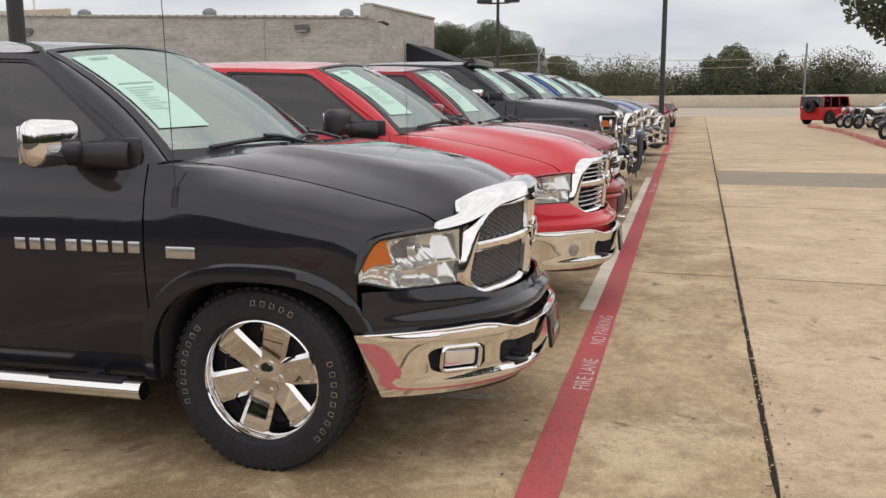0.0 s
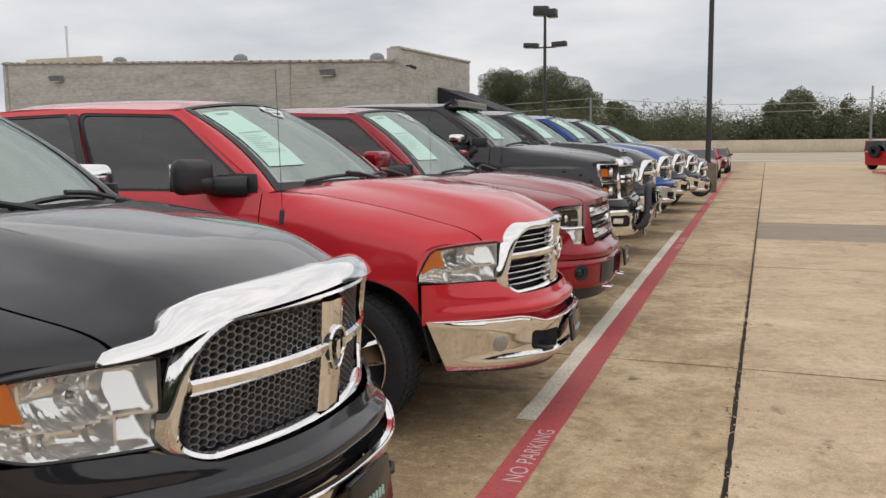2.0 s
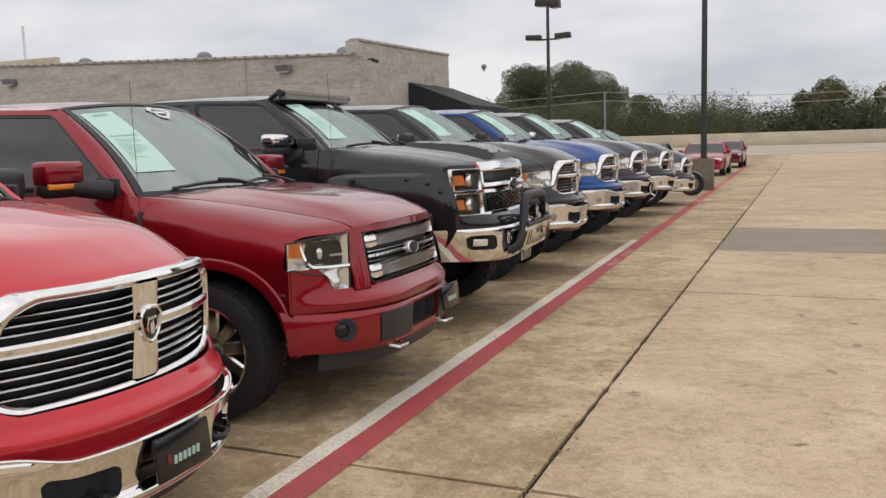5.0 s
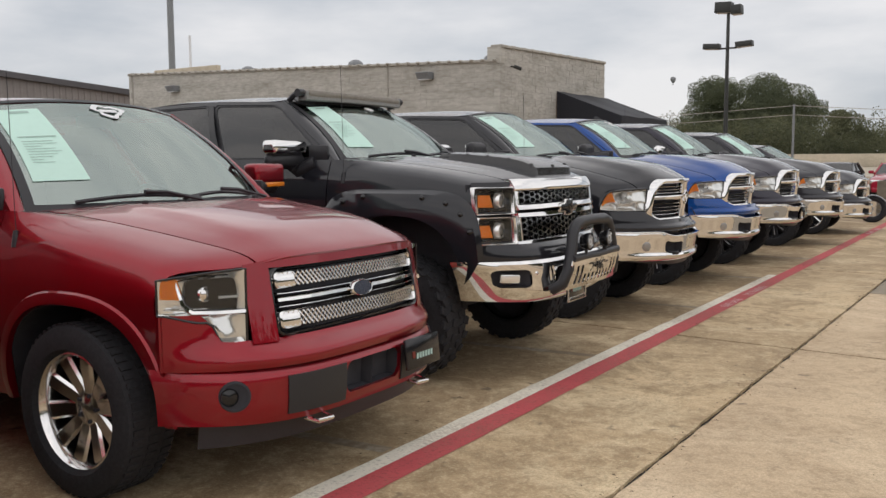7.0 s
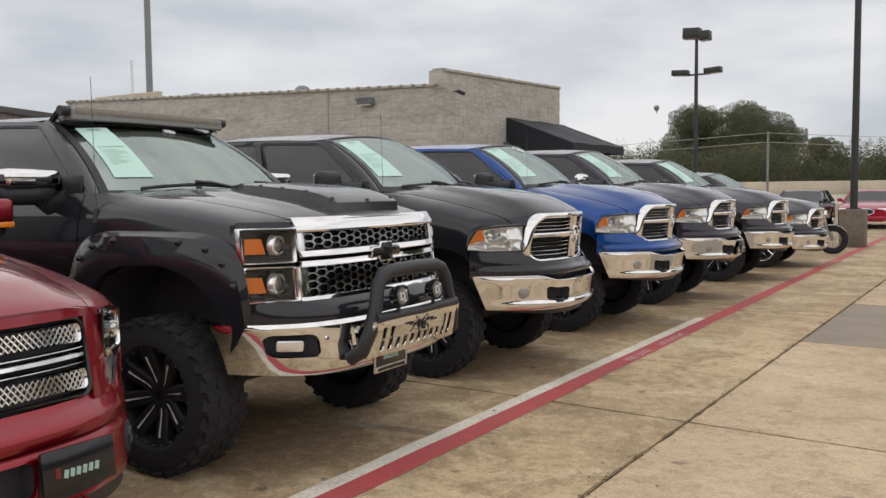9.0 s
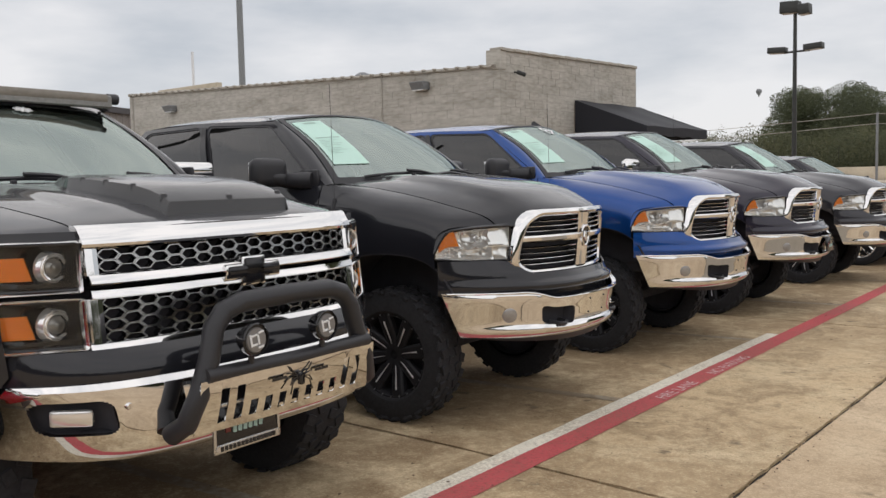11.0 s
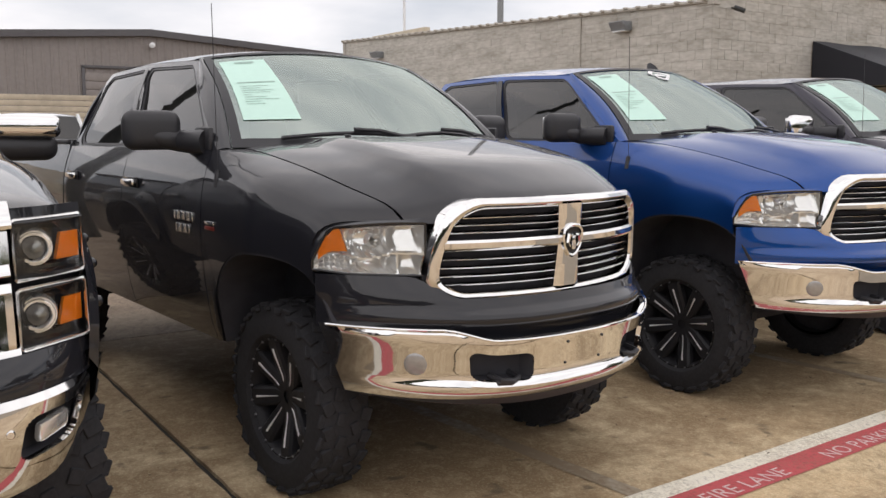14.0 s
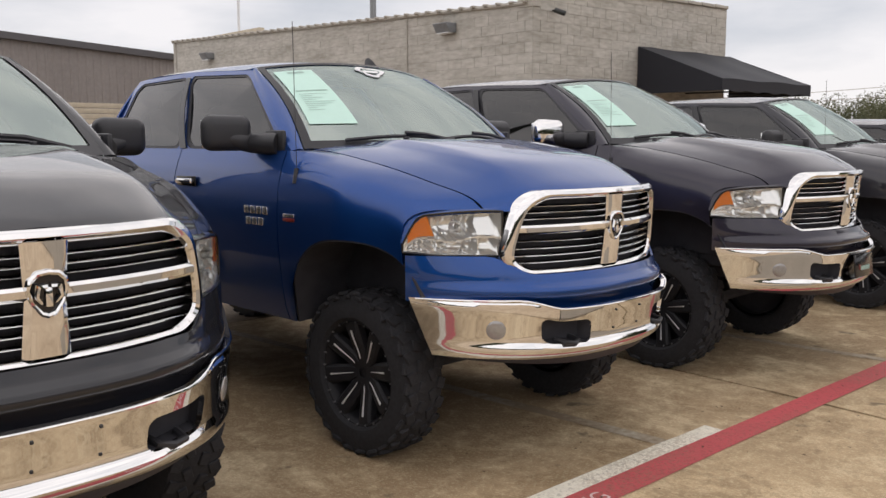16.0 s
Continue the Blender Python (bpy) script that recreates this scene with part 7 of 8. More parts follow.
# ribbed metal edge of the roof along the south wall
bm = bmesh.new()
d = (C0 - CW)
dn = d.normalized()
on = Vector((dn.y, -dn.x))
for k in range(44):
    q = CW + dn * (0.15 + k * (d.length - 0.3) / 43) + on * 0.03
    z = lerp(4.72, 4.20, (q - CW).length / d.length)
    box(bm, (q.x, q.y, z + 0.045), (0.09, 0.20, 0.05), 0.012, Matrix.Rotation(SW, 4, "Z"), 1)
q0, q1 = CW + on * 0.03, C0 - dn * 0.1 + on * 0.03
tube(bm, [(q0.x, q0.y, 4.735), (q1.x, q1.y, 4.215)], 0.035, 6)
part("roof_edge", bm, M_COPING, shop, "ribbed metal roof edge")
# parapet coping on the east wall, with a short return
bm = bmesh.new()
for p, q, z0, z1 in ((C0 + Vector((0, -0.03)), CN, 4.58, 4.74),):
    tube(bm, [(p.x - 0.11, p.y, z0 + 0.02), (q.x - 0.11, q.y, z1 + 0.02)], 0.02, 4)
    n = 12
    for k in range(n):
        a_, b_ = p.lerp(q, k / n), p.lerp(q, (k + 1) / n - 0.002)
        zz = lerp(z0, z1, (k + 0.5) / n)
        box(bm, ((a_.x + b_.x) / 2 - 0.11, (a_.y + b_.y) / 2, zz + 0.03), (0.34, (b_ - a_).length, 0.075), 0.01, None, 1)
part("coping", bm, M_COPING, shop, "metal parapet coping")
bm = bmesh.new()
box(bm, (C0.x - 0.18, C0.y + 0.08, 4.38), (0.42, 0.22, 0.46), 0.01)
part("parapet_return", bm, M_BLOCK, shop)
# raised pale part at the far end
bm = bmesh.new()
box(bm, (CW.x + 1.6, CW.y + 1.3, 4.84), (3.4, 0.2, 0.34), 0.01, Matrix.Rotation(SW, 4, "Z"))
part("pale_parapet", bm, M_BARRIER, shop)
# pilaster seam and wall lamps
for s_ in (3.75,):
    q = C0 - dn * s_ + on * 0.03
    bm = bmesh.new()
    tube(bm, [(q.x, q.y, 0), (q.x, q.y, 4.40)], 0.014, 6)
    part("conduit", bm, M_COPING, shop)
for s_ in (2.36, 13.05):
    q = C0 - dn * s_ + on * 0.16
    zq = 3.91 + 0.016 * s_
    bm = bmesh.new()
    vs = box(bm, (q.x, q.y, zq), (0.44, 0.30, 0.20), 0.02, Matrix.Rotation(SW, 4, "Z"))
    for v in vs:
        if v.co.z < zq and v.co.y < q.y:
            v.co.y += 0.10
    lamp = part("wall_lamp", bm, M_POLE2, shop, "weathered grey wall pack lamp")
    bm = bmesh.new()
    box(bm, (q.x, q.y + 0.02, zq - 0.105), (0.36, 0.16, 0.02), 0.005, Matrix.Rotation(SW, 4, "Z"))
    part("lamp_lens", bm, M_WHITE, lamp)
bm = bmesh.new()
tube(bm, [(C0.x + 0.02, C0.y + 0.55, 4.12), (C0.x + 0.22, C0.y + 0.50, 4.08)], 0.02, 8)
tube(bm, [(C0.x + 0.18, C0.y + 0.42, 4.10), (C0.x + 0.36, C0.y + 0.52, 4.02)], 0.05, 10)
part("security_camera", bm, M_POLE, shop, "small black wall camera")
# roof vents
for x, y, r in ((-12.02, 30.1, 0.26), (-17.63, 30.3, 0.27), (-23.85, 31.2, 0.28)):
    z = 4.30 + 0.040 * (-10.0 - x)
    bm = bmesh.new()
    lathe(bm, [(r * 0.55, -0.3), (r * 0.55, 0.16), (r * 0.9, 0.18), (r, 0.30), (r * 0.85, 0.40), (r * 0.4, 0.47), (0.001, 0.48)], (x, y, z), "z", 16)
    part("roof_vent", bm, M_POLE2, shop, "round galvanised roof vent")
bm = bmesh.new()
tube(bm, [(-23.8, 28.3, 4.6), (-23.8, 28.3, 6.2)], 0.045, 8)
part("vent_pipe", bm, M_WHITE, shop, "thin white vent pipe")
# awning on the east wall
bm = bmesh.new()
ya, yb, xo = 30.2, 33.9, 2.05
rows = []
for i in range(7):
    t = i / 6
    sag = 0.03 * math.sin(math.pi * t)
    rows.append([(C0.x + 0.03 + xo * t, lerp(ya, yb, k / 16), 3.61 - 0.78 * t - sag + 0.012 * math.sin(k * 0.8)) for k in range(17)])
grid(bm, rows)
grid(bm, [[(C0.x + 0.03 + xo, lerp(ya, yb, k / 16), z + (0.02 * math.sin(k * 1.9) if z < 2.7 else 0.012 * math.sin(k * 0.8))) for k in range(17)] for z in (2.83, 2.60)])
for y in (ya, yb):
    v = [bm.verts.new(p) for p in ((C0.x + 0.03, y, 3.61), (C0.x + 0.03 + xo, y, 2.83), (C0.x + 0.03 + xo, y, 2.60), (C0.x + 0.03, y, 2.60))]
    bm.faces.new(v)
aw = part("awning", bm, M_AWNING, shop, "black cloth awning", solid=0.01)
for y in (ya + 0.05, (ya + yb) / 2, yb - 0.05):
    bm = bmesh.new()
    tube(bm, [(C0.x + 0.03, y, 3.55), (C0.x + xo, y, 2.78), (C0.x + xo, y, 2.66), (C0.x + 0.03, y, 2.68)], 0.02, 6)
    part("awning_rib", bm, M_POLE, aw)
bm = bmesh.new()
box(bm, (C0.x + 0.02, 32.2, 1.15), (0.06, 1.9, 2.3), 0.01)
part("glass_door", bm, M_TINT, shop, "dark glass entrance")

# metal building at the back
barn = thing("metal_building", pose(0, 0, 0), "large brown-grey ribbed metal building with roller door", "building")
GX, GP, Y0, Y1, ZE, ZP = -37.0, 23.6, 9.8, 37.2, 5.1, 5.95
bm = bmesh.new()
y = Y0
ring = []
k = 0
while y < Y1:
    for dx, dy in ((0.0, 0.0), (0.0, 0.20), (0.035, 0.23), (0.035, 0.30)):
        yy = min(y + dy, Y1)
        ring.append((GX + dx, yy, lerp(ZP, ZE, abs(yy - GP) / 13.5)))
    y += 0.33
cols_ = [[(x_, y_, -0.2), (x_, y_, z_)] for x_, y_, z_ in ring]
grid(bm, cols_, skip=None)
part("gable_wall", bm, M_SIDING, barn, sharp=15)
bm = bmesh.new()
for s_ in (-1, 1):
    ye = Y0 if s_ < 0 else Y1
    ze = lerp(ZP, ZE, abs(ye - GP) / 13.5)
    v = [(GX + 0.25, GP, ZP + 0.12), (GX + 0.25, ye, ze + 0.12), (GX - 18, ye, ze + 0.12), (GX - 18, GP, ZP + 0.12)]
    bm.faces.new([bm.verts.new(p) for p in v])
part("roof", bm, M_SIDING2, barn, solid=0.28)
for k in range(12):
    bm = bmesh.new()
    box(bm, (GX + 0.05, 23.2, 0.2 + k * 0.345), (0.04, 4.7, 0.33), 0.012)
    part("door_panel", bm, M_SIDING, barn, "ribbed roller door panel")
bm = bmesh.new()
for yy in (20.8, 25.6):
    box(bm, (GX + 0.06, yy, 2.2), (0.09, 0.12, 4.5), 0.01)
box(bm, (GX + 0.06, 23.2, 4.42), (0.09, 4.9, 0.12), 0.01)
part("door_frame", bm, M_SIDING2, barn)
bm = bmesh.new()
lathe(bm, [(0.001, 0.0), (0.10, 0.0), (0.12, 0.2), (0.001, 0.25)], (GX + 0.15, GP, 5.4), "x", 12)
part("flood_lamp", bm, M_WHITE, barn, "small white flood lamp")
for s_, ye in ((-1, Y0), (1, Y1)):
    bm = bmesh.new()
    box(bm, (GX - 9, ye, 2.4), (18, 0.1, 5.0))
    part("side_wall", bm, M_SIDING, barn)

# slatted fence in front of it
fence = thing("slat_fence", pose(-30.5, 0, 0), "long tan horizontal slat fence", "fence")
for k in range(15):
    bm = bmesh.new()
    box(bm, (0, 18, 0.15 + k * 0.195), (0.03, 26, 0.175), 0.008)
    part("slat", bm, M_BARRIER, fence)
for k in range(11):
    bm = bmesh.new()
    box(bm, (-0.06, 5.4 + k * 2.5, 1.46), (0.09, 0.09, 2.95), 0.01)
    part("post", bm, M_SIDING, fence)


# ---- poles and lamps ----
def lamp_head(parent, c, turn, size=(0.62, 0.40, 0.22)):
    bm = bmesh.new()
    box(bm, c, size, 0.03, turn)
    h = part("lamp_head", bm, M_POLE, parent, "dark box lamp head")
    bm = bmesh.new()
    box(bm, (c[0], c[1], c[2] - size[2] / 2 - 0.004), (size[0] * 0.8, size[1] * 0.8, 0.012), 0.0, turn)
    part("lamp_lens", bm, M_WHITE, h)


pier_pole = thing("light_pole", pose(-1.13, 33.1, 0), "tall dark steel light pole on a square concrete pier", "light pole")
bm = bmesh.new()
box(bm, (0, 0, 0.46), (0.60, 0.60, 1.04), 0.03)
part("concrete_pier", bm, M_PIER, pier_pole, "grey square concrete pier")
bm = bmesh.new()
tube(bm, [(0, 0, 0.86), (0, 0, 9.5)], [0.095, 0.072], 16)
part("pole_shaft", bm, M_POLE, pier_pole)
bm = bmesh.new()
box(bm, (0, 0, 0.99), (0.34, 0.34, 0.03), 0.005)
part("base_plate", bm, M_POLE, pier_pole)

cluster = thing("light_pole", pose(-12.27, 55.7, 0), "dark steel pole with four box lamp heads", "light pole")
bm = bmesh.new()
tube(bm, [(0, 0, -0.2), (0, 0, 9.6)], [0.13, 0.085], 12)
part("pole_shaft", bm, M_POLE, cluster)
bm = bmesh.new()
tube(bm, [(-0.7, 0, 7.66), (0.7, 0, 7.66)], 0.05, 8)
part("cross_arm", bm, M_POLE, cluster)
for x_, z_, s in ((-0.86, 7.80, (0.90, 0.5, 0.30)), (0.90, 7.82, (0.90, 0.5, 0.30)), (-0.24, 9.85, (0.90, 0.6, 0.58)), (0.46, 9.68, (0.55, 0.6, 0.50))):
    lamp_head(cluster, (x_, 0, z_), Matrix.Rotation(radians(3 if x_ < 0 else -3), 4, "Y"), s)

near_pole = thing("light_pole", pose(-10.05, 11.75, 0), "dark steel light pole behind the trucks", "light pole")
bm = bmesh.new()
tube(bm, [(0, 0, 0), (0, 0, 10)], [0.13, 0.11], 16)
part("pole_shaft", bm, M_POLE, near_pole)
far_pole = thing("tall_pole", pose(-127.6, 112, 0), "very tall far grey steel pole", "pole")
bm = bmesh.new()
tube(bm, [(0, 0, 0), (0, 0, 60)], [0.62, 0.5], 12)
part("pole_shaft", bm, M_POLE2, far_pole)
yard_pole = thing("light_pole", pose(-70, 17.6, 0), "slim far light pole with a flat head", "light pole")
bm = bmesh.new()
tube(bm, [(0, 0, 0), (0, 0, 12.2)], [0.14, 0.10], 8)
part("pole_shaft", bm, M_POLE2, yard_pole)
bm = bmesh.new()
box(bm, (0, 0, 12.25), (0.9, 2.3, 0.22), 0.05)
part("lamp_head", bm, M_POLE2, yard_pole)

# road, barrier and wires
bm = bmesh.new()
grid(bm, [[(x, y, z) for x in (-600, -60, 0, 60, 600)] for y, z in ((92, -0.02), (100, 0.0), (150, 0.42))])
tagged(part("road", bm, M_ROAD), "pale concrete road beyond the lot", "road", kind="structure")
bm = bmesh.new()
box(bm, (-40, 150.5, 1.32), (900, 0.6, 2.2), 0.05)
tagged(part("road_barrier", bm, M_BARRIER), "long pale concrete highway barrier", "barrier", kind="structure")
bm = bmesh.new()
grid(bm, [[(x, y, z) for x in (-600, 0, 600)] for y, z in ((97.5, 0.03), (98.6, 0.03))])
tagged(part("road_line", bm, M_WHITE), "pale painted edge line of the road", "line", kind="structure")
for k, (x_, y_) in enumerate(((-60, 88), (-13.6, 78), (9.65, 92))):
    up = thing("utility_pole", pose(x_, y_, 0), "thin grey wooden utility pole", "utility pole", "utility poles")
    bm = bmesh.new()
    tube(bm, [(0, 0, 0), (0, 0, 5.8 if k != 2 else 6.9)], 0.09, 8)
    part("pole_shaft", bm, M_POLE2, up)
for z_ in (5.0, 5.7):
    w = thing("overhead_wire", pose(0, 0, 0), "thin pale overhead wires between poles", "wire", "overhead wires")
    bm = bmesh.new()
    pts = []
    for a_, b_ in (((-60, 88), (-13.6, 78)), ((-13.6, 78), (9.65, 92))):
        for i in range(10):
            t = i / 9
            pts.append((lerp(a_[0], b_[0], t), lerp(a_[1], b_[1], t), z_ - 0.5 * math.sin(math.pi * t)))
    tube(bm, pts, 0.028, 4)
    part("wire", bm, M_COPING, w)

# hot-air balloon far away
balloon = thing("hot_air_balloon", pose(-330, 945, 88), "tiny grey hot-air balloon far in the sky", "balloon")
bm = bmesh.new()
lathe(bm, [(0.001, 3.8), (1.9, 3.4), (3.0, 1.9), (3.0, 0.5), (2.0, -1.6), (0.8, -3.4)], (0, 0, 0), "z", 20)
part("envelope", bm, M_POLE2, balloon)
bm = bmesh.new()
box(bm, (0, 0, -4.6), (1.0, 1.0, 0.8), 0.1)
part("basket", bm, M_POLE, balloon)


# ---- trees ----
def leaf_mat(name, light, dark):
    """Leaves: light passes through them, and their green varies from clump to clump."""
    m, n, l, b = principled(name)
    co = n.new("ShaderNodeTexCoord")
    wide = n.new("ShaderNodeTexNoise")
    wide.inputs["Scale"].default_value, wide.inputs["Detail"].default_value = 0.25, 5
    geo = n.new("ShaderNodeNewGeometry")
    add = n.new("ShaderNodeMath")
    add.operation = "MULTIPLY_ADD"
    l.new(co.outputs["Object"], wide.inputs["Vector"])
    l.new(geo.outputs["Random Per Island"], add.inputs[0])
    add.inputs[1].default_value = 0.14
    l.new(wide.outputs["Fac"], add.inputs[2])
    rng = n.new("ShaderNodeMapRange")
    rng.inputs["From Min"].default_value, rng.inputs["From Max"].default_value = 0.38, 0.72
    l.new(add.outputs[0], rng.inputs["Value"])
    mix = n.new("ShaderNodeMix")
    mix.data_type = "RGBA"
    mix.inputs["A"].default_value, mix.inputs["B"].default_value = (*dark, 1), (*light, 1)
    l.new(rng.outputs["Result"], mix.inputs["Factor"])
    l.new(mix.outputs["Result"], b.inputs["Base Color"])
    b.inputs["Roughness"].default_value = 0.7
    tr = n.new("ShaderNodeBsdfTranslucent")
    l.new(mix.outputs["Result"], tr.inputs["Color"])
    both = n.new("ShaderNodeMixShader")
    both.inputs[0].default_value = 0.5
    out = [k for k in n if k.type == "OUTPUT_MATERIAL"][0]
    l.new(b.outputs[0], both.inputs[1])
    l.new(tr.outputs[0], both.inputs[2])
    l.new(both.outputs[0], out.inputs["Surface"])
    return m


M_LEAF = leaf_mat("oak_leaves", (0.135, 0.150, 0.082), (0.085, 0.102, 0.058))
M_LEAF2 = leaf_mat("mixed_leaves", (0.165, 0.165, 0.090), (0.090, 0.104, 0.060))
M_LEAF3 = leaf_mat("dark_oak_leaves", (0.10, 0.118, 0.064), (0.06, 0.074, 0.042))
M_BARK = mat("grey_bark", (0.10, 0.08, 0.06), 0.9, grain=0.6, scale=14, bump=0.6)


def leaves(blobs, count, size, seed, name, material, parent, kind=""):
    """Leaf clumps scattered through ellipsoids (x, y, z, rx, ry, rz), mostly near their skins."""
    rng = np.random.default_rng(seed)
    vol = np.array([b[3] * b[4] + b[4] * b[5] for b in blobs])
    pick = rng.choice(len(blobs), size=count, p=vol / vol.sum())
    B = np.array(blobs)[pick]
    d = rng.normal(size=(count, 3))
    d /= np.linalg.norm(d, axis=1)[:, None]
    lump = 1 + 0.16 * np.sin(d[:, 0] * 7 + B[:, 0]) * np.cos(d[:, 2] * 6 + B[:, 1])
    r = (1 - 0.45 * rng.random(count) ** 1.6) * lump
    P = B[:, :3] + d * r[:, None] * B[:, 3:]
    n = rng.normal(size=(count, 3)) * 0.7 + d + np.array((0.0, 0.0, 0.2))
    n /= np.linalg.norm(n, axis=1)[:, None]
    t = np.cross(n, rng.normal(size=(count, 3)))
    t /= np.linalg.norm(t, axis=1)[:, None]
    b = np.cross(n, t)
    s = size * (0.5 + rng.random(count))[:, None]
    k = 0.62
    V = np.stack([P - t * s, P - b * s * k + n * s * 0.2, P + t * s, P + b * s * k + n * s * 0.2], axis=1).reshape(-1, 3)
    F = np.arange(count * 4).reshape(-1, 4)
    me = bpy.data.meshes.new(name)
    me.from_pydata(V.tolist(), [], F.tolist())
    ob = finish(name, me, material, parent)
    if kind:
        tagged(ob, kind=kind)
    return ob


def tree(x, y, z0, height, radius, seed, label, count=9000, size=0.16, low=0.3, material=None, dome=(0.55, 0.72, 0.24)):
    rng = random.Random(seed)
    t = thing("tree", pose(x, y, z0), label, "tree", "trees")
    bm = bmesh.new()
    tube(bm, [(0, 0, -0.2), (0.1, 0.05, height * low), (0.0, 0.1, height * 0.7)], [radius * 0.07, radius * 0.055, radius * 0.02], 10)
    for k in range(7):
        a = 2 * math.pi * k / 7 + rng.random()
        h = height * (low * 0.8 + 0.3 * rng.random())
        tube(bm, [(0.05, 0.05, h), (radius * 0.35 * math.cos(a), radius * 0.35 * math.sin(a), h + height * 0.12), (radius * 0.75 * math.cos(a), radius * 0.75 * math.sin(a), h + height * 0.22)], [radius * 0.035, radius * 0.022, radius * 0.006], 6)
    part("trunk", bm, M_BARK, t)
    blobs = []
    for k in range(16):
        a = 2 * math.pi * rng.random()
        q = radius * (0.25 + 0.55 * rng.random())
        h = height * lerp(low + 0.12, 0.86, rng.random())
        s = radius * (0.26 + 0.2 * rng.random()) * (1.15 - 0.45 * h / height)
        blobs.append((q * math.cos(a), q * math.sin(a), h, s, s, s * 0.8))
    blobs.append((0, 0, height * dome[1], radius * dome[0], radius * dome[0], height * dome[2]))
    leaves(blobs, count, size, seed, "crown", material or M_LEAF, t)
    return t


tree(12.0, 45, 0, 11.0, 6.0, 5, "broad live oak with dense dark green leaves over the kerb island", 24000, 0.13, 0.36, M_LEAF3)
tree(-50.5, 204, 0.3, 19.8, 15.2, 8, "broad rounded green oak above the far woods", 260000, 0.13, 0.14, None, (0.92, 0.56, 0.40))
tree(5.8, 186, 0.5, 12.6, 5.6, 9, "tall pale green tree above the far woods", 26000, 0.15, 0.2, M_LEAF2)
tree(15, 190, 0.5, 11.4, 2.0, 10, "thin bare-topped tree above the far woods", 900, 0.22, 0.4, M_LEAF2)
tree(50, 178, 0.5, 12.5, 6.5, 11, "tall green tree above the far woods", 26000, 0.15, 0.2, M_LEAF2)
tree(-27, 182, 0.5, 10.2, 5.5, 12, "green tree above the far woods", 24000, 0.15, 0.2, M_LEAF2)
rng_ = random.Random(4)
blobs = []
for k in range(270):
    x = -145 + k * 0.95 + 1.5 * rng_.random()
    y = 172 + 30 * rng_.random()
    h = 7.2 + 2.4 * rng_.random() + 1.2 * math.sin(x * 0.09) + 0.8 * math.sin(x * 0.31) + (y - 172) * 0.05
    w = 2.4 + 2.6 * rng_.random()
    blobs.append((x, y, h * 0.42, w, w, h * 0.58))
woods = leaves(blobs, 350000, 0.16, 21, "far_woods", M_LEAF2, None)
# added dark leaves close the gaps; the crowns' inner shade is their colour
low = leaves([(x, y, z * 0.8, a * 0.8, b * 0.8, c * 0.78) for x, y, z, a, b, c in blobs], 62000, 0.38, 24, "woods_backing", M_LEAF3, None)
tagged(low, "added dark leaf backing behind gaps in the far woods", "woods", kind="stuff")
tagged(woods, "long band of mixed green woods beyond the highway", "woods", kind="stuff")
blobs = [(-95 + 2.6 * k + rng_.random(), 158 + 6 * rng_.random(), 4.0, 3.2, 3.2, 4.2 + 1.8 * rng_.random()) for k in range(34)]
hedge = leaves(blobs, 50000, 0.15, 22, "far_hedge", M_LEAF2, None)
tagged(hedge, "lower green hedge trees beyond the lot", "woods", kind="stuff")


# rows of trees behind the lot, seen only in chrome and lacquer
for name_, pts_ in (("east_trees", [(58 + 8 * rng_.random(), -60 + 3.2 * k) for k in range(60)]), ("south_trees", [(-95 + 3.2 * k, -52 - 8 * rng_.random()) for k in range(48)])):
    blobs = [(x_, y_, 3.2, 3.6, 3.6, 3.6 + 2.0 * rng_.random()) for x_, y_ in pts_]
    tagged(leaves(blobs, 26000, 0.55, 27, name_, M_LEAF3, None), "row of dark green trees beyond the lot", "woods", kind="stuff")


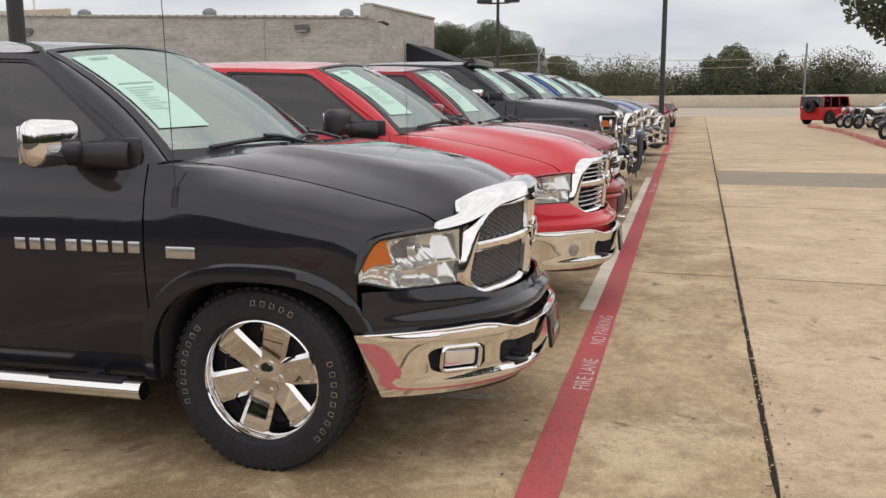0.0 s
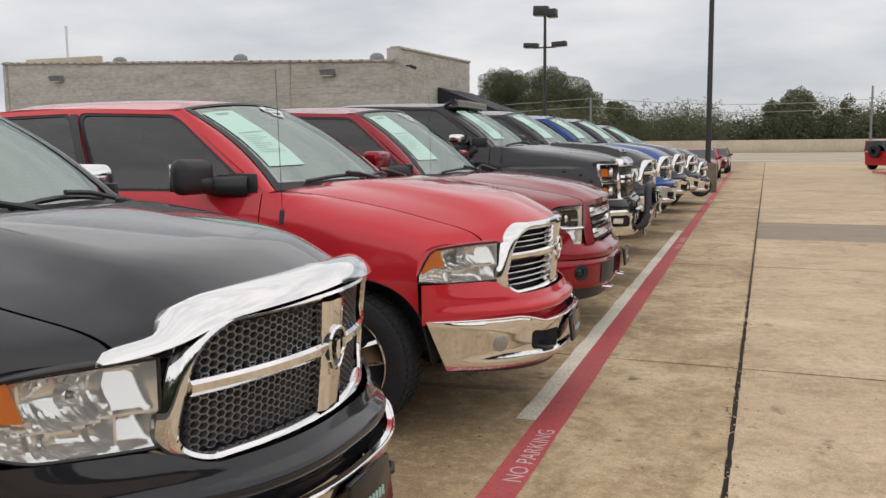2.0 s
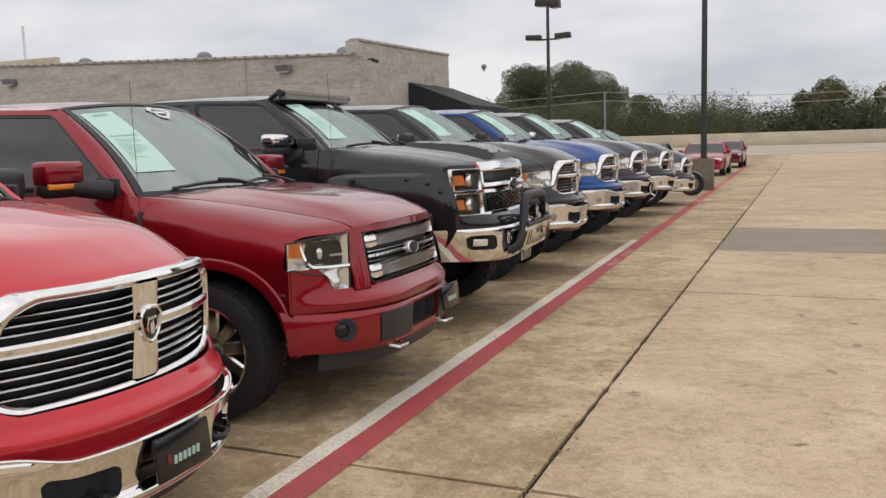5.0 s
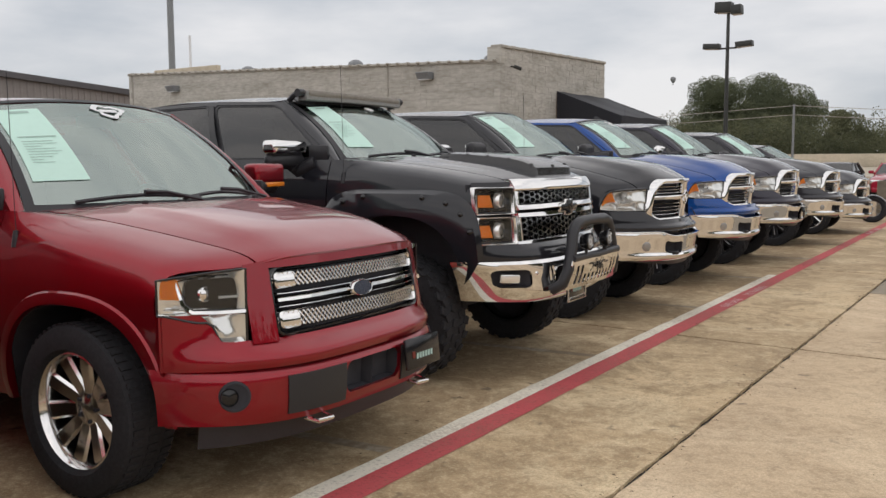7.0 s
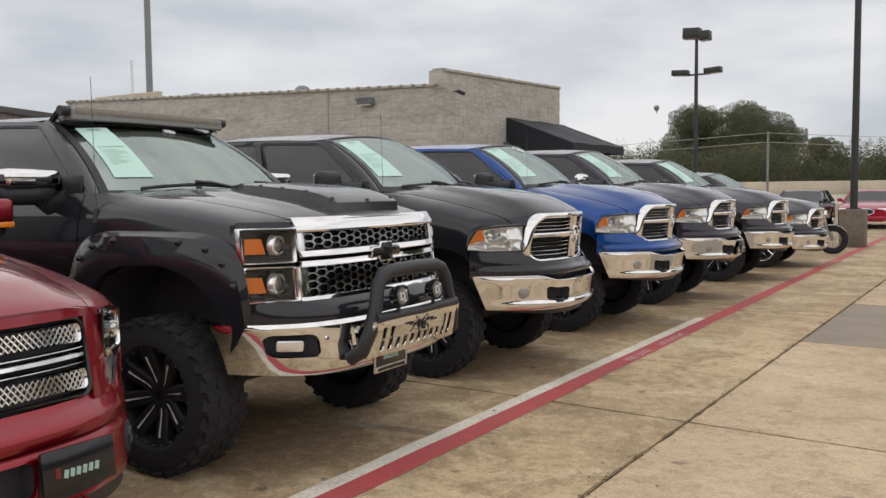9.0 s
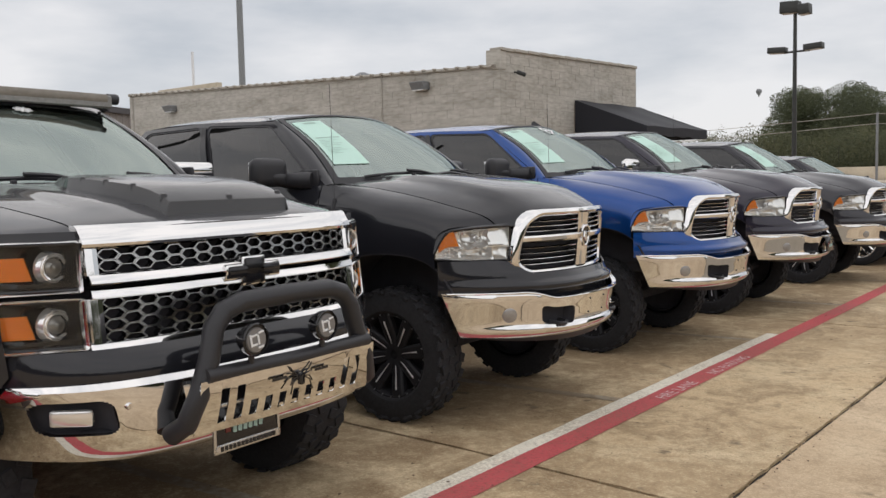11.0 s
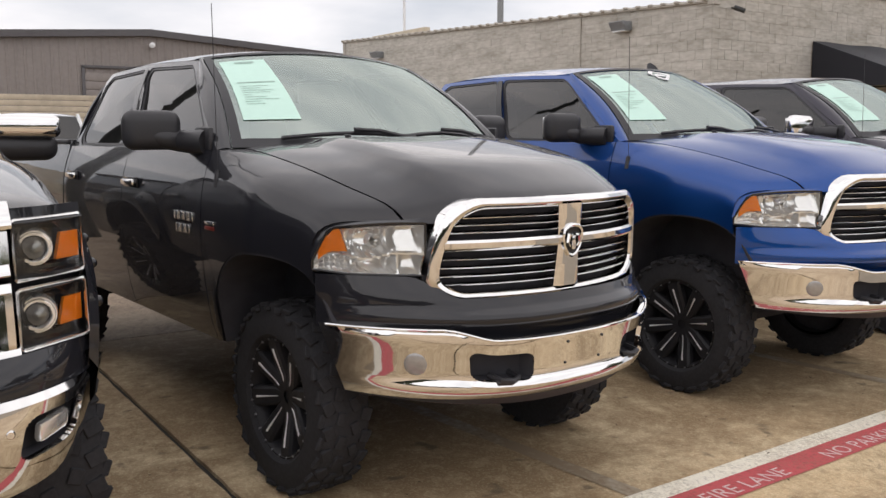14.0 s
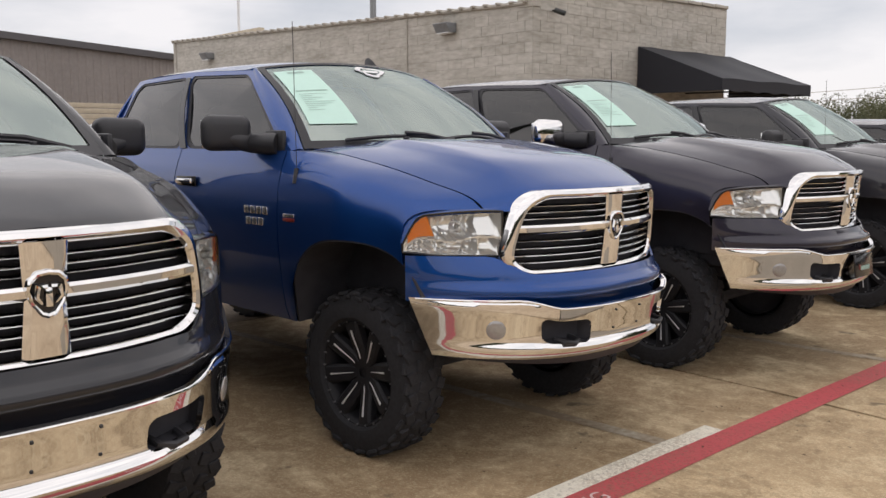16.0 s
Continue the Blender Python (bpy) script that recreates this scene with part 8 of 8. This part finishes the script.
# ---- other vehicles ----
def car(name, m, label, category, material, length, width, height, profile, glass, wheel_r=0.34, boxy=0.0, group="", extra=None, kind="alloy"):
    """A small far vehicle: lofted body, glass house, lamps and wheels. profile: (x, z) of the upper outline; glass: x of the glass house's corners."""
    t = thing(name, m, label, category, group)
    hw = width / 2
    bm = bmesh.new()
    rows = []
    xs = [length * (0.5 - k / 40) for k in range(41)]
    belt = glass["belt"]
    for x in xs:
        zt = min(curve_at(profile, -x), belt + 0.02)
        e = abs(x) / (length / 2)
        w = hw * (1 - 0.16 * max(0, e - 0.7) ** 2 / 0.09)
        zb = 0.30
        for wx in glass["wheels"]:
            dd = abs(x - wx)
            if dd < wheel_r * 1.22:
                zb = max(zb, wheel_r + math.sqrt(max(0, (wheel_r * 1.22) ** 2 - dd * dd)) - 0.02)
        sec = [(0.0, zt + 0.02), (0.55, zt + 0.015), (0.85, zt - 0.01), (0.97, zt - 0.08), (1.0, lerp(zb, zt, 0.55)), (0.985, lerp(zb, zt, 0.25)), (0.95, zb)]
        rows.append([(x, -w * a, z) for a, z in reversed(sec)] + [(x, w * a, z) for a, z in sec[1:]])
    vs = grid(bm, rows)
    cap(bm, vs[0])
    cap(bm, vs[-1])
    part("body", bm, material, t)
    bm = bmesh.new()
    box(bm, (0, 0, 0.45), (length * 0.94, width * 0.72, 0.35), 0.05)
    part("underbody", bm, M_DARK, t)
    # glass house: pillars and roof painted, panes dark
    f0, f1, r1, r0 = glass["x"]
    zt = height
    def gp(x_b, x_t, v, s):
        return (lerp(x_b, x_t, v), s * lerp(hw * 0.94, hw * (0.78 + boxy), v), lerp(belt, zt - 0.05, v))
    bm = bmesh.new()
    n = 14
    rows = []
    for k in range(n + 1):
        u = k / n
        xt = lerp(f1, r1, u)
        rows.append([(xt, hw * (0.78 + boxy) * q, zt - 0.05 * abs(q) ** 3 - 0.06 * (max(0, abs(u - 0.5) - 0.3) / 0.2) ** 2) for q in [-1 + j / 6 for j in range(13)]])
    grid(bm, rows)
    part("roof", bm, material, t, solid=0.04)
    for s in (-1, 1):
        cuts = glass["cuts"]
        for i in range(len(cuts) - 1):
            a, b = cuts[i], cuts[i + 1]
            bm = bmesh.new()
            rows = []
            for v in (0.03, 0.5, 0.93):
                rows.append([gp(lerp(f0, r0, q), lerp(f1, r1, q), v, s) for q in (a + 0.025, (a + b) / 2, b - 0.025)])
            grid(bm, rows)
            part("side_window", bm, M_TINT, t, "dark side glass", solid=0.01)
        for q in cuts:
            bm = bmesh.new()
            tube(bm, [gp(lerp(f0, r0, q), lerp(f1, r1, q), v, s) for v in (0, 0.5, 1.0)], 0.045, 6)
            part("pillar", bm, material, t)
    for nm, xb, xt in (("windshield", f0, f1), ("rear_window", r0, r1)):
        bm = bmesh.new()
        rows = []
        for v in (0.02, 0.5, 0.96):
            p = gp(xb, xt, v, 1)
            rows.append([(p[0] + (0.06 if nm == "windshield" else -0.05) * (1 - q * q), p[1] * q * 0.98, p[2]) for q in [-1 + j / 4 for j in range(9)]])
        grid(bm, rows)
        part(nm, bm, M_TINT, t, "glass reflecting the sky", solid=0.01)
    bm = bmesh.new()
    box(bm, ((f0 + r0) / 2, 0, belt - 0.15), (abs(f0 - r0) * 0.9, width * 0.8, 0.3), 0.05)
    part("cabin", bm, M_DARK, t)
    for wx in glass["wheels"]:
        for s in (-1, 1):
            wheel(t, wx, s * (hw - 0.12), wheel_r, wheel_r, 0.23, wheel_r * 0.64, kind, s)
    for s in (-1, 1):
        bm = bmesh.new()
        box(bm, (length / 2 - 0.13, s * hw * 0.70, glass["lamp"]), (0.16, hw * 0.40, 0.13), 0.04)
        part("headlight", bm, M_REFLECT, t)
        bm = bmesh.new()
        box(bm, (-length / 2 + 0.06, s * hw * 0.78, glass["lamp"] + 0.1), (0.10, hw * 0.25, 0.20), 0.03)
        part("tail_light", bm, M_REDLENS, t)
        bm = bmesh.new()
        box(bm, (f0 - 0.12, s * (hw + 0.08), belt + 0.08), (0.12, 0.20, 0.13), 0.04)
        part("mirror", bm, material, t)
    bm = bmesh.new()
    box(bm, (length / 2 - 0.02, 0, glass["lamp"] - 0.06), (0.06, hw * 0.75, 0.22), 0.05)
    g = part("grille", bm, M_DARK, t)
    bm = bmesh.new()
    outl = [(q * hw * 0.40, glass["lamp"] - 0.06 + w * 0.12) for q, w in [(math.cos(2 * math.pi * k / 20), math.sin(2 * math.pi * k / 20)) for k in range(20)]]
    tube(bm, [(length / 2 + 0.015, y_, z_) for y_, z_ in outl + outl[:1]], 0.014, 5, False)
    part("grille_ring", bm, M_CHROME, g)
    bm = bmesh.new()
    box(bm, (length / 2 - 0.04, 0, 0.40), (0.14, width * 0.82, 0.16), 0.05)
    part("front_bumper", bm, material, t)
    return t


SEDAN = [(-2.35, 0.72), (-2.1, 0.84), (-1.2, 0.98), (-0.8, 1.0), (1.2, 1.02), (2.0, 1.02), (2.3, 0.95), (2.4, 0.75)]
SG = dict(belt=0.98, x=(1.05, 0.25, -1.0, -1.75), wheels=(1.45, -1.42), cuts=(0.0, 0.40, 0.78, 1.0), lamp=0.70)
car("sedan_car", pose(-2.3, 45.9, 0, 0, 0, -90), "shiny dark red sedan with oval chrome grille", "car", M_CAR_RED, 4.8, 1.88, 1.44, SEDAN, SG, 0.35)
car("sedan_car", pose(-2.2, 56.5, 0, 0, 0, -90), "dark maroon parked sedan beyond the red one", "car", paint("maroon_car_paint", (0.10, 0.008, 0.02), 0.3), 4.6, 1.82, 1.46, SEDAN, SG, 0.34)
car("sedan_car", pose(-4.9, 46.3, 0, 0, 0, -90), "black parked sedan beside the red one", "car", M_BLACK, 4.7, 1.84, 1.45, SEDAN, SG, 0.34)
car("sedan_car", pose(-7.6, 46.6, 0, 0, 0, -90), "dark grey parked sedan beside the black one", "car", M_GREY, 4.7, 1.84, 1.45, SEDAN, SG, 0.34)
VAN = [(-2.5, 0.80), (-2.3, 1.0), (-1.5, 1.12), (-1.2, 1.16), (2.3, 1.16), (2.45, 1.1), (2.5, 0.8)]
VG = dict(belt=1.15, x=(1.25, 0.55, -2.2, -2.42), wheels=(1.6, -1.55), cuts=(0.0, 0.36, 0.66, 1.0), lamp=0.85)
M_WHITECAR = paint("white_car_paint", (0.72, 0.73, 0.74), 0.1)
M_JEEPRED = paint("jeep_red_paint", (0.38, 0.012, 0.016), 0.2)
for x_, y_ in ((-20.0, 16.1), (-19.5, 18.7), (-23.0, 24.2)):
    car("white_suv", pose(x_, y_, 0, 0, 0, 3), "white parked sport utility vehicle with dark windows", "car", M_WHITECAR, 5.0, 1.95, 2.12, VAN, VG, 0.38, 0.05, "white vehicles by the fence")
car("white_suv", pose(12.3, 60.6, 0, 0, 0, 184), "white parked sport utility vehicle with dark windows", "car", M_WHITECAR, 5.1, 1.98, 1.92, VAN, VG, 0.40, 0.05)
JEEP = [(-2.1, 0.95), (-2.05, 1.05), (-1.0, 1.12), (-0.8, 1.14), (1.9, 1.14), (2.1, 1.1)]
JG = dict(belt=1.14, x=(0.55, 0.40, -1.95, -2.02), wheels=(1.35, -1.35), cuts=(0.0, 0.38, 0.72, 1.0), lamp=0.9)
jeep = car("off_road_car", pose(8.5, 63.5, 0, 0, 0, 46), "red boxy four-door off-road car with black tyres", "car", M_JEEPRED, 4.2, 1.86, 1.86, JEEP, JG, 0.43, 0.14, kind="milled")
bm = bmesh.new()
lathe(bm, [(0.16, -0.12), (0.36, -0.12), (0.40, -0.06), (0.40, 0.06), (0.36, 0.12), (0.16, 0.12), (0.001, 0.08)], (-2.25, 0, 1.15), "x", 24)
part("spare_wheel", bm, M_RUBBER, jeep, "black rear spare wheel")


def motorcycle(m, material, label):
    t = thing("motorcycle", m, label, "motorcycle", "parked motorcycles")
    for x, r in ((0.78, 0.33), (-0.75, 0.32)):
        bm = bmesh.new()
        pts = [(x + (r - 0.06) * math.cos(a), 0, r + (r - 0.06) * math.sin(a)) for a in [2 * math.pi * k / 24 for k in range(25)]]
        tube(bm, pts, 0.075, 8, False)
        w = part("wheel", bm, M_RUBBER, t, "black motorcycle wheel")
        bm = bmesh.new()
        tube(bm, [(x + (r - 0.12) * math.cos(a), 0, r + (r - 0.12) * math.sin(a)) for a in [2 * math.pi * k / 24 for k in range(25)]], 0.02, 6, False)
        for k in range(8):
            a = 2 * math.pi * k / 8
            tube(bm, [(x, 0, r), (x + (r - 0.12) * math.cos(a), 0, r + (r - 0.12) * math.sin(a))], 0.008, 4)
        part("rim", bm, M_POLE2, w)
        bm = bmesh.new()
        rows = []
        for k in range(9):
            a = radians(35 + 15 * k) if x > 0 else radians(20 + 16 * k)
            rows.append([(x + (r + 0.03) * math.cos(a), y, r + (r + 0.03) * math.sin(a) - 3 * y * y) for y in (-0.09, -0.045, 0, 0.045, 0.09)])
        grid(bm, rows)
        part("mudguard", bm, material, t, solid=0.008)
    bm = bmesh.new()
    for s in (-1, 1):
        tube(bm, [(0.78, s * 0.10, 0.33), (0.45, s * 0.10, 1.02)], 0.026, 8)
    part("front_fork", bm, M_POLE2, t)
    bm = bmesh.new()
    tube(bm, [(0.25, -0.42, 1.12), (0.40, -0.25, 1.10), (0.45, 0, 1.05), (0.40, 0.25, 1.10), (0.25, 0.42, 1.12)], 0.016, 6)
    part("handlebar", bm, M_POLE, t)
    bm = bmesh.new()
    lathe(bm, [(0.001, 0.10), (0.09, 0.09), (0.10, 0.02), (0.06, -0.10), (0.001, -0.12)], (0.56, 0, 0.92), "x", 14)
    part("headlamp", bm, M_CHROME, t)
    bm = bmesh.new()
    rows = []
    for x, w, z, h in ((0.42, 0.07, 0.86, 0.10), (0.30, 0.14, 0.86, 0.15), (0.10, 0.15, 0.84, 0.14), (-0.12, 0.08, 0.80, 0.08)):
        rows.append([(x, w * math.cos(2 * math.pi * k / 12), z + h * math.sin(2 * math.pi * k / 12)) for k in range(12)])
    vs = grid(bm, rows, wrap=True)
    cap(bm, vs[0])
    cap(bm, vs[-1])
    part("fuel_tank", bm, material, t)
    bm = bmesh.new()
    rows = []
    for x, w, z, h in ((-0.05, 0.10, 0.76, 0.06), (-0.30, 0.17, 0.72, 0.07), (-0.55, 0.15, 0.78, 0.07), (-0.85, 0.10, 0.80, 0.05)):
        rows.append([(x, w * math.cos(2 * math.pi * k / 12), z + h * math.sin(2 * math.pi * k / 12)) for k in range(12)])
    vs = grid(bm, rows, wrap=True)
    cap(bm, vs[0])
    cap(bm, vs[-1])
    part("saddle", bm, M_TRIM, t)
    bm = bmesh.new()
    box(bm, (0.08, 0, 0.42), (0.45, 0.26, 0.30), 0.05)
    lathe(bm, [(0.001, 0.13), (0.14, 0.12), (0.15, -0.12), (0.001, -0.13)], (0.0, 0, 0.55), "y", 14)
    part("engine", bm, M_ALLOY, t)
    bm = bmesh.new()
    for z in (0.30, 0.38):
        tube(bm, [(0.2, -0.20, z + 0.1), (0.0, -0.22, z - 0.05), (-0.95, -0.22, z)], [0.03, 0.035, 0.05], 8)
    part("exhaust_pipe", bm, M_CHROME, t)
    bm = bmesh.new()
    tube(bm, [(0.45, 0, 0.95), (0.15, 0, 0.70), (-0.4, 0, 0.62), (-0.75, 0, 0.33)], 0.03, 6)
    tube(bm, [(0.40, 0, 0.85), (0.25, 0, 0.28), (-0.3, 0, 0.26), (-0.4, 0, 0.60)], 0.025, 6)
    part("frame", bm, M_POLE, t)
    return t


M_BIKE = paint("bike_black_paint", (0.01, 0.01, 0.012), 0.2)
for k, (x_, y_, yaw, mt) in enumerate(((7.75, 50.4, 222, M_CAR_RED), (8.0, 49.3, 218, M_BIKE), (8.35, 48.2, 215, M_BIKE), (9.0, 45.6, 192, M_BIKE), (7.15, 35.6, 226, M_BIKE), (7.35, 34.5, 222, M_BIKE), (7.5, 33.2, 224, M_BIKE), (-1.95, 30.25, 5, M_BIKE))):
    motorcycle(pose(x_, y_, 0.15 if k < 7 else 0, 0, 0, yaw), mt, "chrome and %s parked cruiser motorcycle" % ("red" if mt is M_CAR_RED else "black"))

# kerb island with red edge
bm = bmesh.new()
pts = [(6.3, 55.6), (6.65, 52.0), (6.8, 46.0), (6.55, 40.0), (6.25, 34.0), (6.1, 28.0), (30, 27.0), (30, 57.2), (7.2, 57.0)]
top = [bm.verts.new((x_, y_, 0.15)) for x_, y_ in pts]
bm.faces.new(top)
low_ = [bm.verts.new((x_, y_, -0.05)) for x_, y_ in pts]
for k in range(len(pts)):
    bm.faces.new((top[k], top[(k + 1) % len(pts)], low_[(k + 1) % len(pts)], low_[k]))
isl = tagged(part("kerb_island", bm, M_CONC_R), "raised pale concrete kerb island", "kerb", kind="structure")
bm = bmesh.new()
edge_ = []
for (ax, ay), (bx, by) in zip(pts[:5], pts[1:6]):
    for k in range(6):
        edge_.append((lerp(ax, bx, k / 6), lerp(ay, by, k / 6)))
grid(bm, [[(x_ - 0.09, y_, -0.02), (x_ - 0.08, y_, 0.12), (x_ - 0.05, y_, 0.155), (x_ + 0.10, y_, 0.158), (x_ + 0.12, y_, 0.12)] for x_, y_ in edge_])
tagged(part("kerb", bm, worn("worn_kerb_paint", (0.42, 0.075, 0.08), (0.50, 0.38, 0.27), 0.9, 9)), "red painted worn concrete kerb round the island", "kerb", kind="structure")

# dry leaves and twigs along the joints
rng_n = np.random.default_rng(31)
verts, faces = [], []
for k in range(900):
    if k < 380:
        x_, y_ = JX + rng_n.normal() * 0.05, 3 + 22 * rng_n.random()
    elif k < 620:
        x_, y_ = -0.7 + rng_n.normal() * 0.5, 2 + 20 * rng_n.random()
    else:
        x_, y_ = -3 + 9 * rng_n.random(), 2 + 24 * rng_n.random()
    a_, s_ = rng_n.random() * 6.28, 0.006 + 0.012 * rng_n.random() ** 2
    c_, d_ = math.cos(a_) * s_, math.sin(a_) * s_
    base_ = len(verts)
    k_ = 0.25 + 0.3 * rng_n.random()
    verts += [(x_ - c_, y_ - d_, 0.0065), (x_ + d_ * k_, y_ - c_ * k_, 0.009), (x_ + c_, y_ + d_, 0.0075), (x_ - d_ * k_, y_ + c_ * k_, 0.011)]
    faces.append((base_, base_ + 1, base_ + 2, base_ + 3))
me = bpy.data.meshes.new("leaf_litter")
me.from_pydata(verts, [], faces)
verts2, faces2 = [], []
for k in range(500):
    x_, y_ = JX + rng_n.normal() * 0.028, 3 + 20 * rng_n.random()
    s_ = 0.003 + 0.006 * rng_n.random()
    base_ = len(verts2)
    verts2 += [(x_ - s_, y_, 0.002), (x_, y_ - s_, 0.002), (x_ + s_, y_ + s_ * 0.3, 0.002), (x_, y_ + s_, 0.002), (x_, y_, 0.002 + s_)]
    faces2 += [(base_, base_ + 1, base_ + 4), (base_ + 1, base_ + 2, base_ + 4), (base_ + 2, base_ + 3, base_ + 4), (base_ + 3, base_, base_ + 4)]
grit = bpy.data.meshes.new("grit")
grit.from_pydata(verts2, [], faces2)
tagged(finish("grit", grit, M_CONC_R, None), "pale concrete crumbs along the tar joint", "grit", kind="stuff")
tagged(finish("leaf_litter", me, mat("dry_leaf", (0.10, 0.065, 0.035), 0.9, grain=0.5, scale=40), None), "scattered dry brown leaf bits on the concrete", "leaf litter", kind="stuff")
